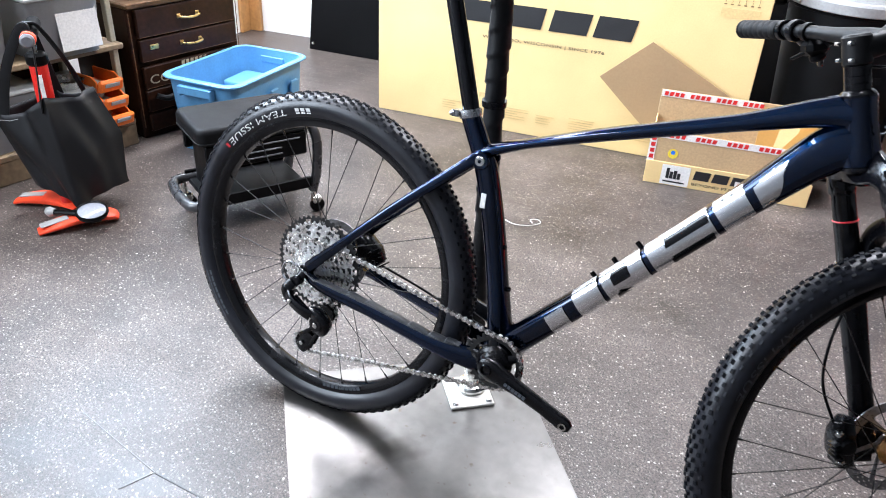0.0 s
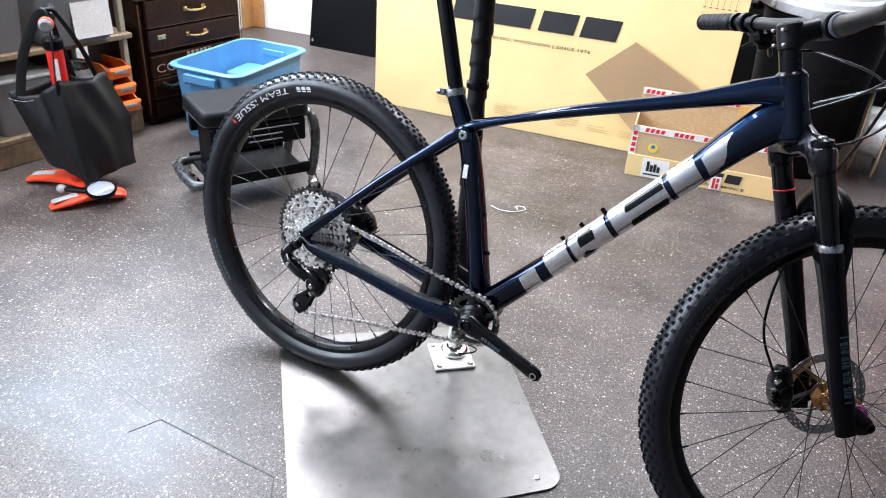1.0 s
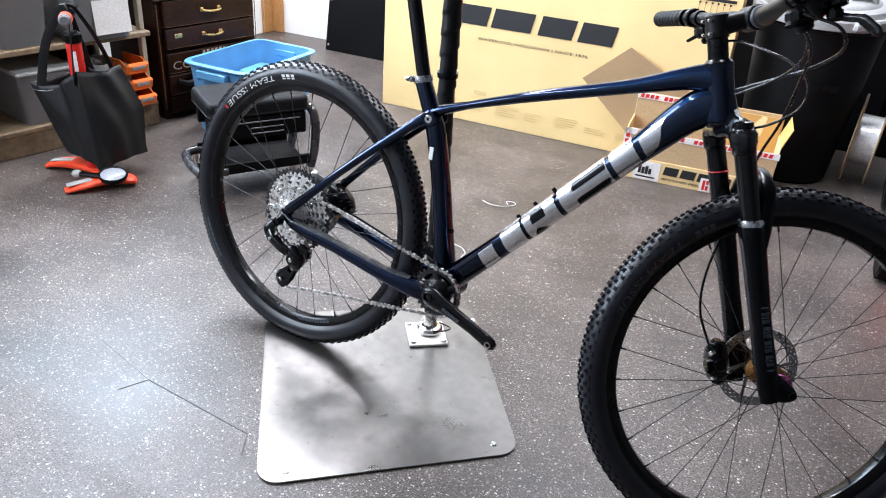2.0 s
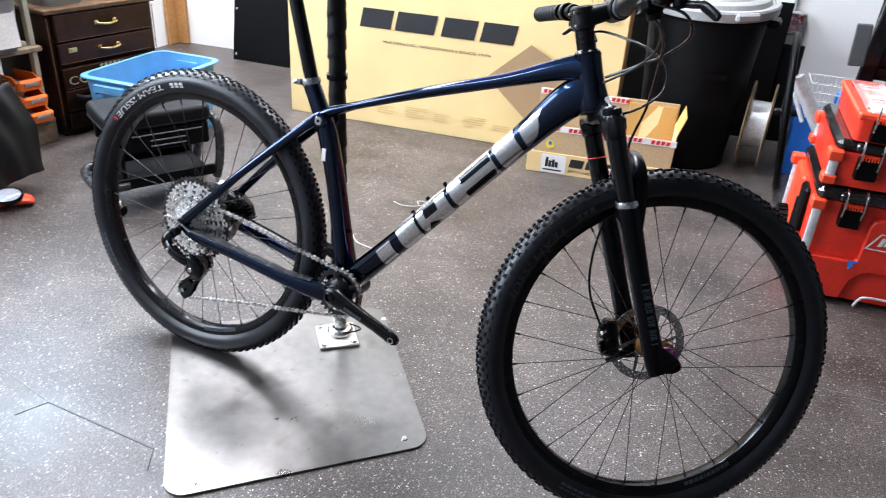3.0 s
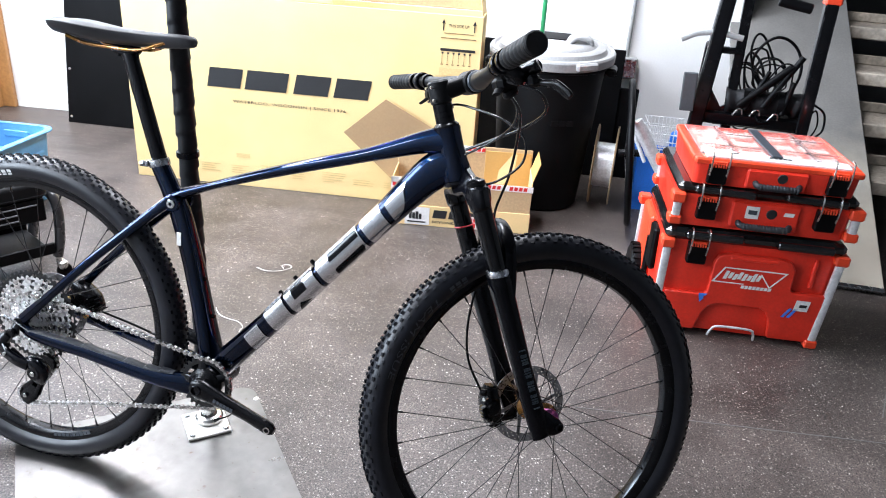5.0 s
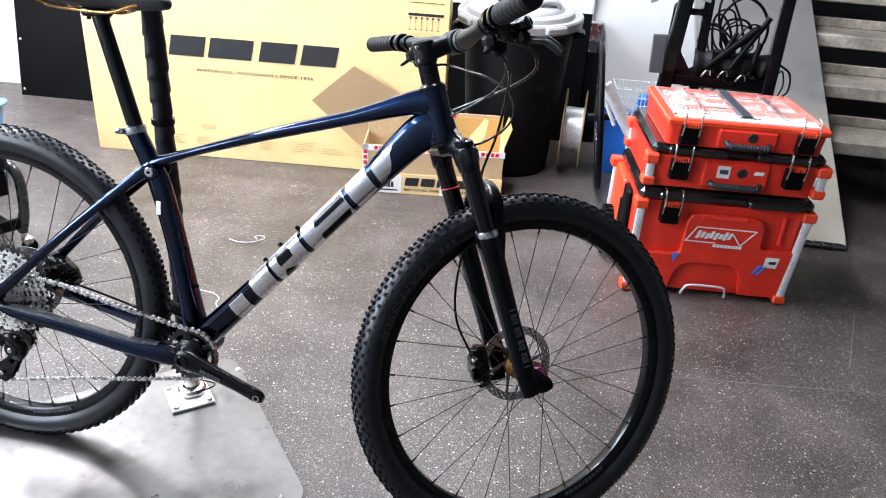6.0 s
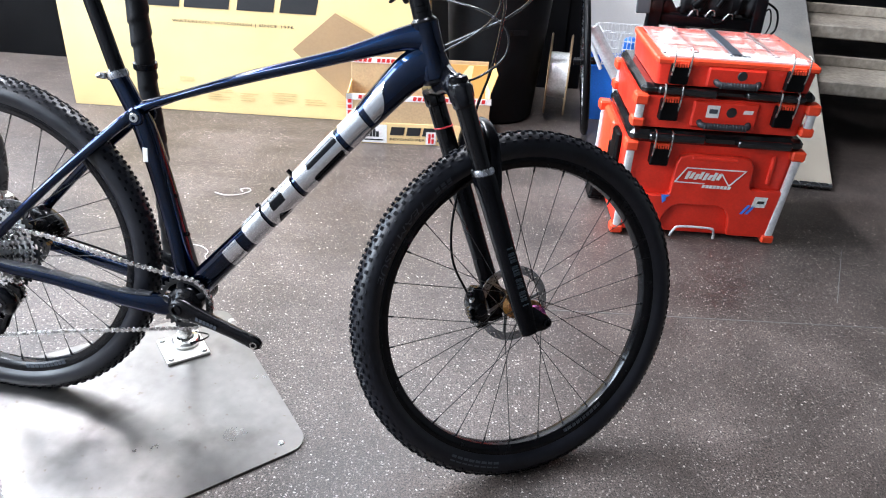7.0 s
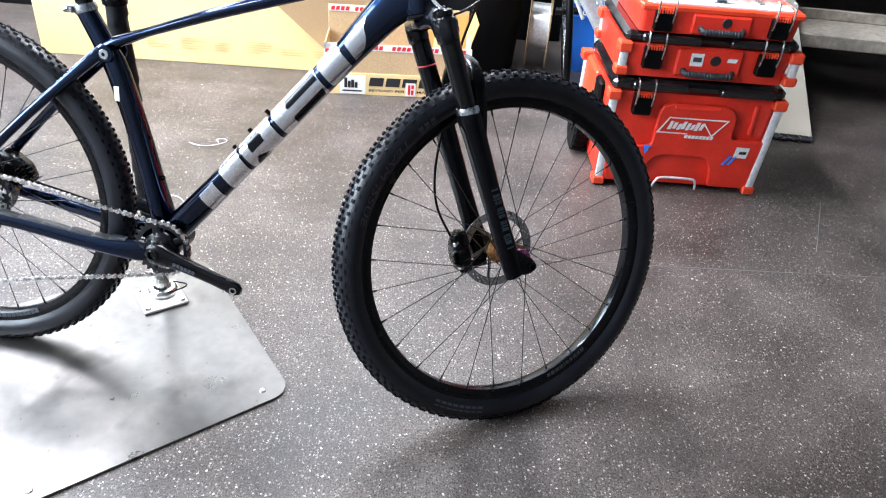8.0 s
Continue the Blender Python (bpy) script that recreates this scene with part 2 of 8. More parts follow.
# Mesh building.
class Shape:
    """Vertices and faces gathered for one mesh."""

    def __init__(self):
        self.v, self.f, self.k = [], [], []

    def add(self, verts, faces, m=None, k=0):
        base = len(self.v)
        self.v += [tuple(m @ Vector(p)) if m else tuple(p) for p in verts]
        self.f += [tuple(base + i for i in f) for f in faces]
        self.k += [k] * len(faces)
        return self

    def box(self, size, at=(0, 0, 0), bevel=0.0, m=None, k=0):
        """A block with chamfered edges; at is its centre."""
        h = [s / 2 for s in size]
        c = min(bevel, min(h) * 0.95)
        verts, index = [], {}
        signs = [(i, j, l) for i in (-1, 1) for j in (-1, 1) for l in (-1, 1)]
        if c <= 0:
            verts = [(at[0] + i * h[0], at[1] + j * h[1], at[2] + l * h[2]) for i, j, l in signs]
            faces = [(0, 1, 3, 2), (4, 6, 7, 5), (0, 4, 5, 1), (2, 3, 7, 6), (0, 2, 6, 4), (1, 5, 7, 3)]
            return self.add(verts, faces, m, k)
        for s in signs:
            for a in range(3):
                index[s, a] = len(verts)
                verts.append(tuple(at[b] + s[b] * (h[b] if b == a else h[b] - c) for b in range(3)))
        faces = []
        for a in range(3):
            o, p = (a + 1) % 3, (a + 2) % 3
            for s in (-1, 1):
                quad = []
                for i, j in ((-1, -1), (1, -1), (1, 1), (-1, 1)):
                    key = [0, 0, 0]
                    key[a], key[o], key[p] = s, i, j
                    quad.append(index[tuple(key), a])
                faces.append(tuple(quad if s > 0 else quad[::-1]))
        for a in range(3):
            o, p = (a + 1) % 3, (a + 2) % 3
            for i in (-1, 1):
                for j in (-1, 1):
                    lo, hi = [0, 0, 0], [0, 0, 0]
                    lo[a], lo[o], lo[p] = -1, i, j
                    hi[a], hi[o], hi[p] = 1, i, j
                    lo, hi = tuple(lo), tuple(hi)
                    q = (index[lo, o], index[hi, o], index[hi, p], index[lo, p])
                    faces.append(q if i * j < 0 else q[::-1])
        for s in signs:
            t = (index[s, 0], index[s, 1], index[s, 2])
            faces.append(t if s[0] * s[1] * s[2] > 0 else t[::-1])
        return self.add(verts, faces, m, k)

    def lathe(self, profile, seg=32, m=None, k=0, closed=False, arc=2 * math.pi):
        """Profile of (radius, height) turned round z."""
        whole = arc > 6.28
        cols = seg if whole else seg + 1
        verts = [(r * math.cos(arc * i / seg), r * math.sin(arc * i / seg), z) for i in range(cols) for r, z in profile]
        n = len(profile)
        faces = []
        for i in range(seg):
            a, b = i * n, ((i + 1) % cols) * n
            for j in range(n if closed else n - 1):
                q = (j + 1) % n
                faces.append((a + j, b + j, b + q, a + q))
        return self.add(verts, faces, m, k)

    def sweep(self, pts, radii, seg=12, up=(0, 1, 0), cap=True, loop=False, m=None, k=0, power=2.0):
        """A tube along pts; radii: one number, or for each point a number or a pair (along up, across)."""
        pts = [Vector(p) for p in pts]
        n = len(pts)
        if not isinstance(radii, (list, tuple)):
            radii = [radii] * n
        verts, faces = [], []
        u = Vector(up)
        for i, p in enumerate(pts):
            a = pts[i - 1] if i or loop else pts[0]
            b = pts[(i + 1) % n] if i < n - 1 or loop else pts[-1]
            t = (b - a).normalized()
            u = (u - t * u.dot(t))
            if u.length < 1e-6:
                u = t.orthogonal()
            u.normalize()
            w = t.cross(u)
            r = radii[i]
            ru, rw = (r, r) if not isinstance(r, (list, tuple)) else r
            for j in range(seg):
                c, s = math.cos(2 * math.pi * j / seg), math.sin(2 * math.pi * j / seg)
                c, s = math.copysign(abs(c) ** (2 / power), c), math.copysign(abs(s) ** (2 / power), s)
                verts.append(p + u * (ru * c) + w * (rw * s))
        for i in range(n if loop else n - 1):
            a, b = i * seg, ((i + 1) % n) * seg
            for j in range(seg):
                q = (j + 1) % seg
                faces.append((a + j, a + q, b + q, b + j))
        if cap and not loop:
            faces.append(tuple(range(seg))[::-1])
            faces.append(tuple((n - 1) * seg + j for j in range(seg)))
        return self.add(verts, faces, m, k)

    def prism(self, outline, depth, m=None, k=0, z=0.0):
        """A flat outline in x, y raised by depth along z."""
        n = len(outline)
        verts = [(x, y, z) for x, y in outline] + [(x, y, z + depth) for x, y in outline]
        faces = [tuple(range(n))[::-1], tuple(range(n, 2 * n))] + [(i, (i + 1) % n, n + (i + 1) % n, n + i) for i in range(n)]
        return self.add(verts, faces, m, k)

    def cyl(self, r, a, b, seg=20, m=None, k=0, bevel=0.0):
        """A rod from a to b."""
        a, b = Vector(a), Vector(b)
        t = (b - a)
        if bevel:
            d = t.normalized() * bevel
            return self.sweep([a, a + d, b - d, b], [r - bevel, r, r, r - bevel], seg, t.orthogonal(), m=m, k=k)
        return self.sweep([a, b], r, seg, t.orthogonal(), m=m, k=k)

    def mesh(self, name, mats, smooth=35):
        me = bpy.data.meshes.new(name)
        me.from_pydata(self.v, [], self.f)
        for q in mats if isinstance(mats, (list, tuple)) else [mats]:
            me.materials.append(q)
        me.polygons.foreach_set("material_index", self.k)
        me.update()
        if smooth:
            me.shade_smooth()
            me.set_sharp_from_angle(angle=radians(smooth))
        return me


def spline(pts, steps=8, loop=False):
    """A smooth line through pts."""
    pts = [Vector(p) for p in pts]
    n, out = len(pts), []
    for i in range(n if loop else n - 1):
        if loop:
            p0, p1, p2, p3 = pts[i - 1], pts[i], pts[(i + 1) % n], pts[(i + 2) % n]
        else:
            p1, p2 = pts[i], pts[i + 1]
            p0, p3 = pts[i - 1] if i else p1 * 2 - p2, pts[i + 2] if i + 2 < n else p2 * 2 - p1
        for s in range(steps):
            t = s / steps
            out.append(0.5 * ((2 * p1) + (p2 - p0) * t + (2 * p0 - 5 * p1 + 4 * p2 - p3) * t * t + (3 * p1 - p0 - 3 * p2 + p3) * t ** 3))
    return out if loop else out + [pts[-1]]


def lerp_list(vals, steps):
    out = []
    for a, b in zip(vals, vals[1:]):
        for s in range(steps):
            t = s / steps
            out.append(tuple(p + (q - p) * t for p, q in zip(a, b)) if isinstance(a, tuple) else a + (b - a) * t)
    return out + [vals[-1]]


def part(name, shape, mats, parent=None, label="", m=None, smooth=35):
    me = shape.mesh(name, mats, smooth) if isinstance(shape, Shape) else shape
    ob = new(name, me)
    if parent:
        ob.parent = parent
    if m is not None:
        ob.matrix_basis = m
    if label:
        ob["label"] = label
    return ob


def thing(name, label, category, m=None, group="", kind=""):
    ob = tagged(new(name), label, category, group, kind)
    if m is not None:
        ob.matrix_basis = m
    return ob


def structure(name, shape, mats, label, category="", smooth=35, m=None):
    return tagged(part(name, shape, mats, None, "", m, smooth), label, category or name.split("_")[0], "", "structure")


def text_shape(body, height, width=None, extrude=0.0005, shear=0.0, bold=0.0, spacing=1.0):
    """Built-in lettering as a mesh in x, y, its lower left corner at the origin."""
    cu = bpy.data.curves.new("lettering", "FONT")
    cu.body, cu.size, cu.shear, cu.offset, cu.space_character, cu.extrude, cu.resolution_u = body, 1.0, shear, bold, spacing, 0.0, 3
    ob = bpy.data.objects.new("lettering", cu)
    scene.collection.objects.link(ob)
    bpy.context.view_layer.update()
    me = bpy.data.meshes.new_from_object(ob.evaluated_get(bpy.context.evaluated_depsgraph_get()))
    bpy.data.objects.remove(ob)
    bpy.data.curves.remove(cu)
    co = np.array([v.co[:] for v in me.vertices])
    lo, hi = co.min(0), co.max(0)
    sy = height / (hi[1] - lo[1])
    sx = width / (hi[0] - lo[0]) if width else sy
    s = Shape()
    s.add([((x - lo[0]) * sx, (y - lo[1]) * sy, 0) for x, y, _ in co], [tuple(p.vertices) for p in me.polygons])
    bpy.data.meshes.remove(me)
    return s

# Structure: floor, walls, ceiling, stairs. The room stands a little askew to the bicycle.
s = Shape().box((9.0, 10.2, 0.1), (2.6, -2.6, -0.05))
structure("floor", s, FLOOR, "dark rubber floor with pale speckles, scuffed and slightly shiny", "floor", m=ROOM)
WEND = 3.90
s = Shape().box((WEND + 0.9, 0.15, 3.0), ((WEND - 0.9) / 2, 0.075, 1.5))
# Unseen header over the stair opening, added to block lamp light.
s.box((6.7 - WEND, 0.15, 0.9), ((6.7 + WEND) / 2, 0.075, 2.55))
structure("wall_north", s, WALL, "plain white painted wall, slightly scuffed", "wall", m=ROOM)
s = Shape()
s.box((0.15, 3.33, 1.33), (-0.385, -1.665, 0.665))
s.box((0.15, 2.37, 1.33), (-0.385, -6.015, 0.665))
s.box((0.15, 1.50, 0.85), (-0.385, -4.08, 0.425))
s.box((0.15, 7.2, 0.37), (-0.385, -3.6, 2.815))
s.box((0.15, 0.48, 1.30), (-0.385, -0.24, 1.98))
s.box((0.15, 0.31, 1.30), (-0.385, -3.175, 1.98))
s.box((0.15, 2.37, 1.30), (-0.385, -6.015, 1.98))
structure("wall_west", s, WALL, "white painted wall with two windows", "wall", m=ROOM)
win = tagged(new("window_1"), "wide window in the wall over the shelves", "window", "", "structure")
win.matrix_basis = ROOM
for y in (-0.52, -1.75, -2.98):
    part("window_frame", Shape().box((0.05, 0.05, 1.28), (-0.40, y, 1.98), 0.004), WOODPOST, win)
for z in (1.36, 2.60):
    part("window_frame", Shape().box((0.05, 2.40, 0.05), (-0.40, -1.75, z), 0.004), WOODPOST, win)
win = tagged(new("window_2"), "tall window in the wall beyond the shelves", "window", "", "structure")
win.matrix_basis = ROOM
for y in (-3.36, -4.08, -4.80):
    part("window_frame", Shape().box((0.05, 0.05, 1.76), (-0.40, y, 1.74), 0.004), WOODPOST, win)
for z in (0.88, 2.60):
    part("window_frame", Shape().box((0.05, 1.40, 0.05), (-0.40, -4.08, z), 0.004), WOODPOST, win)
s = Shape().box((0.15, 7.2, 3.0), (6.6, -3.6, 1.5))
structure("wall_east", s, DIM, "plain unseen wall beyond the stairs, made dark to cut fill light", "wall", m=ROOM)
s = Shape().box((7.6, 0.15, 3.0), (2.9, -5.1, 1.5))
structure("wall_south", s, DIM, "plain unseen wall, made dark to cut fill light", "wall", m=ROOM)
s = Shape().box((9.0, 10.2, 0.12), (2.6, -2.6, CEILING + 0.06))
structure("ceiling", s, CEIL, "plain unseen ceiling, made dark to cut fill light", "ceiling", m=ROOM)
s = Shape().box((6.7 - WEND + 0.1, 0.15, 3.0), ((6.7 + WEND) / 2, 2.35, 1.5))
s.box((0.15, 2.2, 3.0), (WEND - 0.075, 1.25, 1.5))
s.box((0.15, 2.4, 3.0), (6.6, 1.2, 1.5))
structure("wall_stairwell", s, DIM, "dark grey painted walls of the stairwell", "wall", m=ROOM)
# Oak casing in the corner.
s = Shape().box((0.092, 0.030, 2.1), (-0.260, -0.018, 1.05), 0.004)
structure("trim", s, WOODPOST, "oiled oak door casing by the white wall", "trim", m=ROOM)
s = Shape().box((0.024, 0.085, 2.1), (-0.296, -0.078, 1.05), 0.004)
structure("trim_return", s, WOODPOST, "oiled oak jamb in the corner", "trim", m=ROOM)
# Joints in the floor covering: narrow welded seams.
SEAM = material("dark seam", (0.030, 0.029, 0.028), 0.5)
SEAM_PALE = material("pale scuffed seam", (0.16, 0.155, 0.15), 0.45)


def seam(a, b, w, mat, label):
    a, b = Vector((*a, 0)), Vector((*b, 0))
    d = b - a
    m = Matrix.Translation((a + b) / 2) @ Matrix.Rotation(math.atan2(d.y, d.x), 4, "Z")
    structure("floor_seam", Shape().box((d.length, w, 0.0016), (0, 0, 0.0006), 0.0003), mat, label, "seam", m=m)


seam((-0.150, -0.345), (0.172, -0.345), 0.004, SEAM, "dark open joint in the rubber floor")
seam((-0.152, -0.345), (-0.180, -0.412), 0.0025, SEAM_PALE, "pale joint in the rubber floor")
seam((0.170, -0.345), (0.205, -0.400), 0.0025, SEAM, "dark joint in the rubber floor")
seam((-0.420, -0.300), (-0.150, -0.345), 0.0020, SEAM_PALE, "faint joint in the rubber floor")
seam((1.20, 0.600), (2.60, 0.790), 0.0030, SEAM_PALE, "faint pale joint in the rubber floor")
seam((2.060, 0.840), (2.180, 1.200), 0.0020, SEAM_PALE, "faint scratch in the rubber floor")

# Open stairs with thick worn treads, rising away.
stairs = tagged(new("stairs"), "open wooden stairs with thick worn grey treads", "stairs", "", "structure")
stairs.matrix_basis = pose(1.960, 2.225, -0.006, 0, 0, 0)
RISE, RUN, SW = 0.180, 0.298, 1.66
for i in range(8):
    part("tread", Shape().box((SW, RUN + 0.012, 0.060), (SW / 2, (RUN + 0.012) / 2 + i * RUN, 0.278 + i * RISE), 0.005), TREADWOOD, stairs)
    # Toe boards are added so the pale tread bands match from the camera.
    part("toe_board", Shape().box((SW - 0.01, 0.020, 0.046), (SW / 2, RUN - 0.012 + i * RUN, 0.332 + i * RISE), 0.003), TREADWOOD, stairs, "low board added behind the tread to fit the camera's view")
for x in (0.10, 1.56):
    s = Shape().prism([(0.02, 0.006), (0.30, 0.006), (2.36, 1.25), (2.36, 1.60), (0.02, 0.185)], 0.04, pose(x + 0.02, 0, 0) @ Matrix(((0, 0, -1, 0), (1, 0, 0, 0), (0, 1, 0, 0), (0, 0, 0, 1))))
    part("stringer", s, BOARD, stairs)

# The bicycle. Its own axes: x forward, y to the far side, z up from the ground; the whole leans towards the stand.
WHEEL_R = 0.357
bicycle = thing("bicycle", "dark blue hardtail mountain bike leaning against a wrapped pole", "bicycle", pose(0, 0, 0.005, -8.89))
REAR = Vector((0, 0, WHEEL_R))
BB = Vector((0.426, 0, 0.297))
HEAD_LOW = Vector((0.914, -0.016, 0.797))
STEER_AXIS = Vector((-0.304, 0, 0.953)).normalized()
SIDE = Vector((-0.4939, 0.8551, -0.1576)).normalized()
AHEAD = SIDE.cross(STEER_AXIS)
STEERED = Matrix.Translation(HEAD_LOW) @ Matrix((AHEAD, SIDE, STEER_AXIS)).transposed().to_4x4()
AXLE = Vector((0.0680, 0, -0.4918))
UPRIGHT = pose(0, 0, 0, 90)
GOLD = material("oil slick anodised hub", (0.70, 0.42, 0.06), 0.24, metal=1.0, vary=0.2, scale=45, tint=(0.55, 0.26, 0.14))
VIOLET = material("violet anodised ring", (0.20, 0.06, 0.42), 0.22, metal=1.0, vary=0.2, scale=60, tint=(0.55, 0.14, 0.30))
LETTER = material("white tyre print", (0.72, 0.72, 0.70), 0.5, vary=0.06, scale=60)
GREYPRINT = material("dark grey print", (0.05, 0.058, 0.070), 0.4, vary=0.06)
COG = material("nickel plated cogs", (0.86, 0.85, 0.83), 0.28, metal=0.95, vary=0.10, scale=50)
# Shade of the gaps between the cogs, painted onto the filling cone.
COGGAP = material("cog gap shade painted dark", (0.10, 0.10, 0.10), 0.45, metal=0.8, vary=0.2, scale=60)
# Inner links and rollers, darker than the outer plates for contrast.
CHAINDARK = material("darker inner links", (0.32, 0.31, 0.295), 0.32, metal=1.0, vary=0.15, scale=90)
CHAIN = material("nickel plated chain", (0.90, 0.89, 0.87), 0.24, metal=1.0, vary=0.12, scale=90)
BLACKCOG = material("black steel", (0.03, 0.03, 0.03), 0.4, metal=0.7, vary=0.1, scale=40)
SPOKE = material("black spokes", (0.022, 0.022, 0.023), 0.35, metal=0.5)
BARBLACK = material("matt black bar finish", (0.0045, 0.0045, 0.0050), 0.46, specular=0.24, vary=0.12, scale=20, fine=0.06)
HOUSING = material("glossy black housing", (0.008, 0.008, 0.009), 0.18, specular=0.6, vary=0.1, scale=40)
GRIP = material("grip rubber", (0.0042, 0.0042, 0.0046), 0.62, specular=0.22, vary=0.15, scale=40, bump=0.2, bump_scale=300)
SADDLE = material("matt saddle cover", (0.014, 0.0145, 0.017), 0.45, vary=0.08, scale=20, bump=0.1, bump_scale=500)
STANCHION = material("black stanchion", (0.003, 0.003, 0.0035), 0.10, specular=0.30)
LOWERS = material("satin black fork paint", (0.0025, 0.0026, 0.0036), 0.24, specular=0.16, vary=0.1)
REDRING = material("red rubber ring", (0.6, 0.02, 0.03), 0.5)
ALLOY = material("polished grey alloy", (0.45, 0.46, 0.48), 0.25, metal=1.0, vary=0.08, scale=50)

# Tyre casing: (radius, half width) from the bead to the crown.
FLANK = [(0.3020, 0.0125), (0.3060, 0.0150), (0.3120, 0.0215), (0.3190, 0.0255), (0.3275, 0.0275), (0.3365, 0.0262), (0.3440, 0.0222), (0.3503, 0.0160), (0.3540, 0.0082), (0.3552, 0.0)]


def flank_at(r):
    for (r0, w0), (r1, w1) in zip(FLANK, FLANK[1:]):
        if r0 <= r <= r1:
            return w0 + (w1 - w0) * (r - r0) / (r1 - r0)
    return 0.0


def crown_at(w):
    for (r0, w0), (r1, w1) in zip(FLANK[4:], FLANK[5:]):
        if w1 <= abs(w) <= w0:
            return r0 + (r1 - r0) * (w0 - abs(w)) / (w0 - w1)
    return FLANK[-1][0]


def tyre_casing():
    prof = [(r, -w) for r, w in FLANK] + [(r, w) for r, w in FLANK[-2::-1]]
    return Shape().lathe(prof, 144).mesh("tyre", RUBBER, 60)


def tread():
    """Low square knobs in staggered rows round the crown."""
    s = Shape()
    rnd = random.Random(4)
    pitch = 92
    for i in range(pitch):
        rows = [(0.0, 0.0044, 0.0078, 0.0058, 0.0036), (0.5, 0.0118, 0.0076, 0.0056, 0.0038), (0.0, 0.0182, 0.0078, 0.0052, 0.0038), (0.5, 0.0234, 0.0078, 0.0046, 0.0034)]
        for off, y, along, across, high in rows:
            for side in (-1, 1):
                a = 2 * math.pi * (i + off + (0.5 if side > 0 else 0)) / pitch
                w = side * y
                r = crown_at(w)
                slope = math.atan2(crown_at(abs(w) + 0.001) - crown_at(abs(w) - 0.001), 0.002) * side
                m = Matrix.Rotation(a, 4, "Z") @ Matrix.Translation((r, 0, w)) @ Matrix.Rotation(-slope, 4, "Y")
                l, c, h = along / 2, across / 2, high * rnd.uniform(0.92, 1.06)
                v = [(-0.001, -l, -c), (-0.001, l, -c), (-0.001, l, c), (-0.001, -l, c), (h, -l * 0.84, -c * 0.84), (h, l * 0.84, -c * 0.84), (h, l * 0.84, c * 0.84), (h, -l * 0.84, c * 0.84)]
                s.add(v, [(4, 7, 6, 5), (0, 4, 5, 1), (1, 5, 6, 2), (2, 6, 7, 3), (3, 7, 4, 0)], m)
    return s.mesh("tread", KNOB, 0)


def rim_mesh():
    prof = [(0.3075, -0.0150), (0.3085, -0.0172), (0.3030, -0.0176), (0.2960, -0.0160), (0.2885, -0.0110), (0.2862, 0.0), (0.2885, 0.0110), (0.2960, 0.0160), (0.3030, 0.0176), (0.3085, 0.0172), (0.3075, 0.0150), (0.3000, 0.0120), (0.3000, -0.0120)]
    return Shape().lathe(prof, 144, closed=True).mesh("rim", BLACKMETAL, 40)


def around(shape, mid_angle, r_base, inward, side=1, proud=0.0007, sidewall=True, z=0.0):
    """Bend flat lettering round a wheel; mid_angle in degrees."""
    xs = [v[0] for v in shape.v]
    w = max(xs) - min(xs)
    out = []
    for x, y, _ in shape.v:
        r = r_base - y if inward else r_base + y
        a = radians(mid_angle) + (1 if inward else -1) * (x - w / 2) / r_base
        zz = (flank_at(r) if sidewall else z) + proud
        out.append((r * math.cos(a), r * math.sin(a), side * zz))
    shape.v = out
    if side < 0:
        shape.f = [f[::-1] for f in shape.f]
    return shape


def bars(widths, height, gap):
    """Plain print bars side by side."""
    s, x = Shape(), 0.0
    for w in widths:
        n = max(1, int(w / 0.004))
        for i in range(n):
            a, b = x + w * i / n, x + w * (i + 1) / n
            s.add([(a, 0, 0), (b, 0, 0), (b, height, 0), (a, height, 0)], [(0, 1, 2, 3)])
        x += w + gap
    return s


def ring_plate(teeth, root, tip, inner, thick, z, holes=0, hole_span=0.5):
    """A toothed ring with openings in its web."""
    s = Shape()
    n = max(teeth * 4, 24)
    web0, web1 = inner + (root - inner) * 0.25, inner + (root - inner) * 0.8
    radii = [inner, web0, web1, root]
    for side in (-1, 1):
        rows = []
        for r in radii:
            rows.append([(r * math.cos(2 * math.pi * i / n), r * math.sin(2 * math.pi * i / n), z + side * thick / 2) for i in range(n)])
        rows.append([((tip if i % 4 in (1, 2) else root * 0.995) * math.cos(2 * math.pi * i / n), (tip if i % 4 in (1, 2) else root * 0.995) * math.sin(2 * math.pi * i / n), z + side * thick / 2 * 0.7) for i in range(n)])
        verts = [p for row in rows for p in row]
        faces = []
        for k in range(len(rows) - 1):
            for i in range(n):
                if k == 1 and holes and (i * holes / n) % 1.0 < hole_span:
                    continue
                q = (i + 1) % n
                f = (k * n + i, (k + 1) * n + i, (k + 1) * n + q, k * n + q)
                faces.append(f if side > 0 else f[::-1])
        s.add(verts, faces)
    for r, lo in ((None, 0), (inner, 1)):
        verts, faces = [], []
        for i in range(n):
            rr = r if r else (tip if i % 4 in (1, 2) else root * 0.995)
            for side in (-1, 1):
                verts.append((rr * math.cos(2 * math.pi * i / n), rr * math.sin(2 * math.pi * i / n), z + side * thick / 2 * (0.7 if not r else 1)))
        for i in range(n):
            q = (i + 1) % n
            f = (2 * i, 2 * q, 2 * q + 1, 2 * i + 1)
            faces.append(f if not lo else f[::-1])
        s.add(verts, faces)
    return s


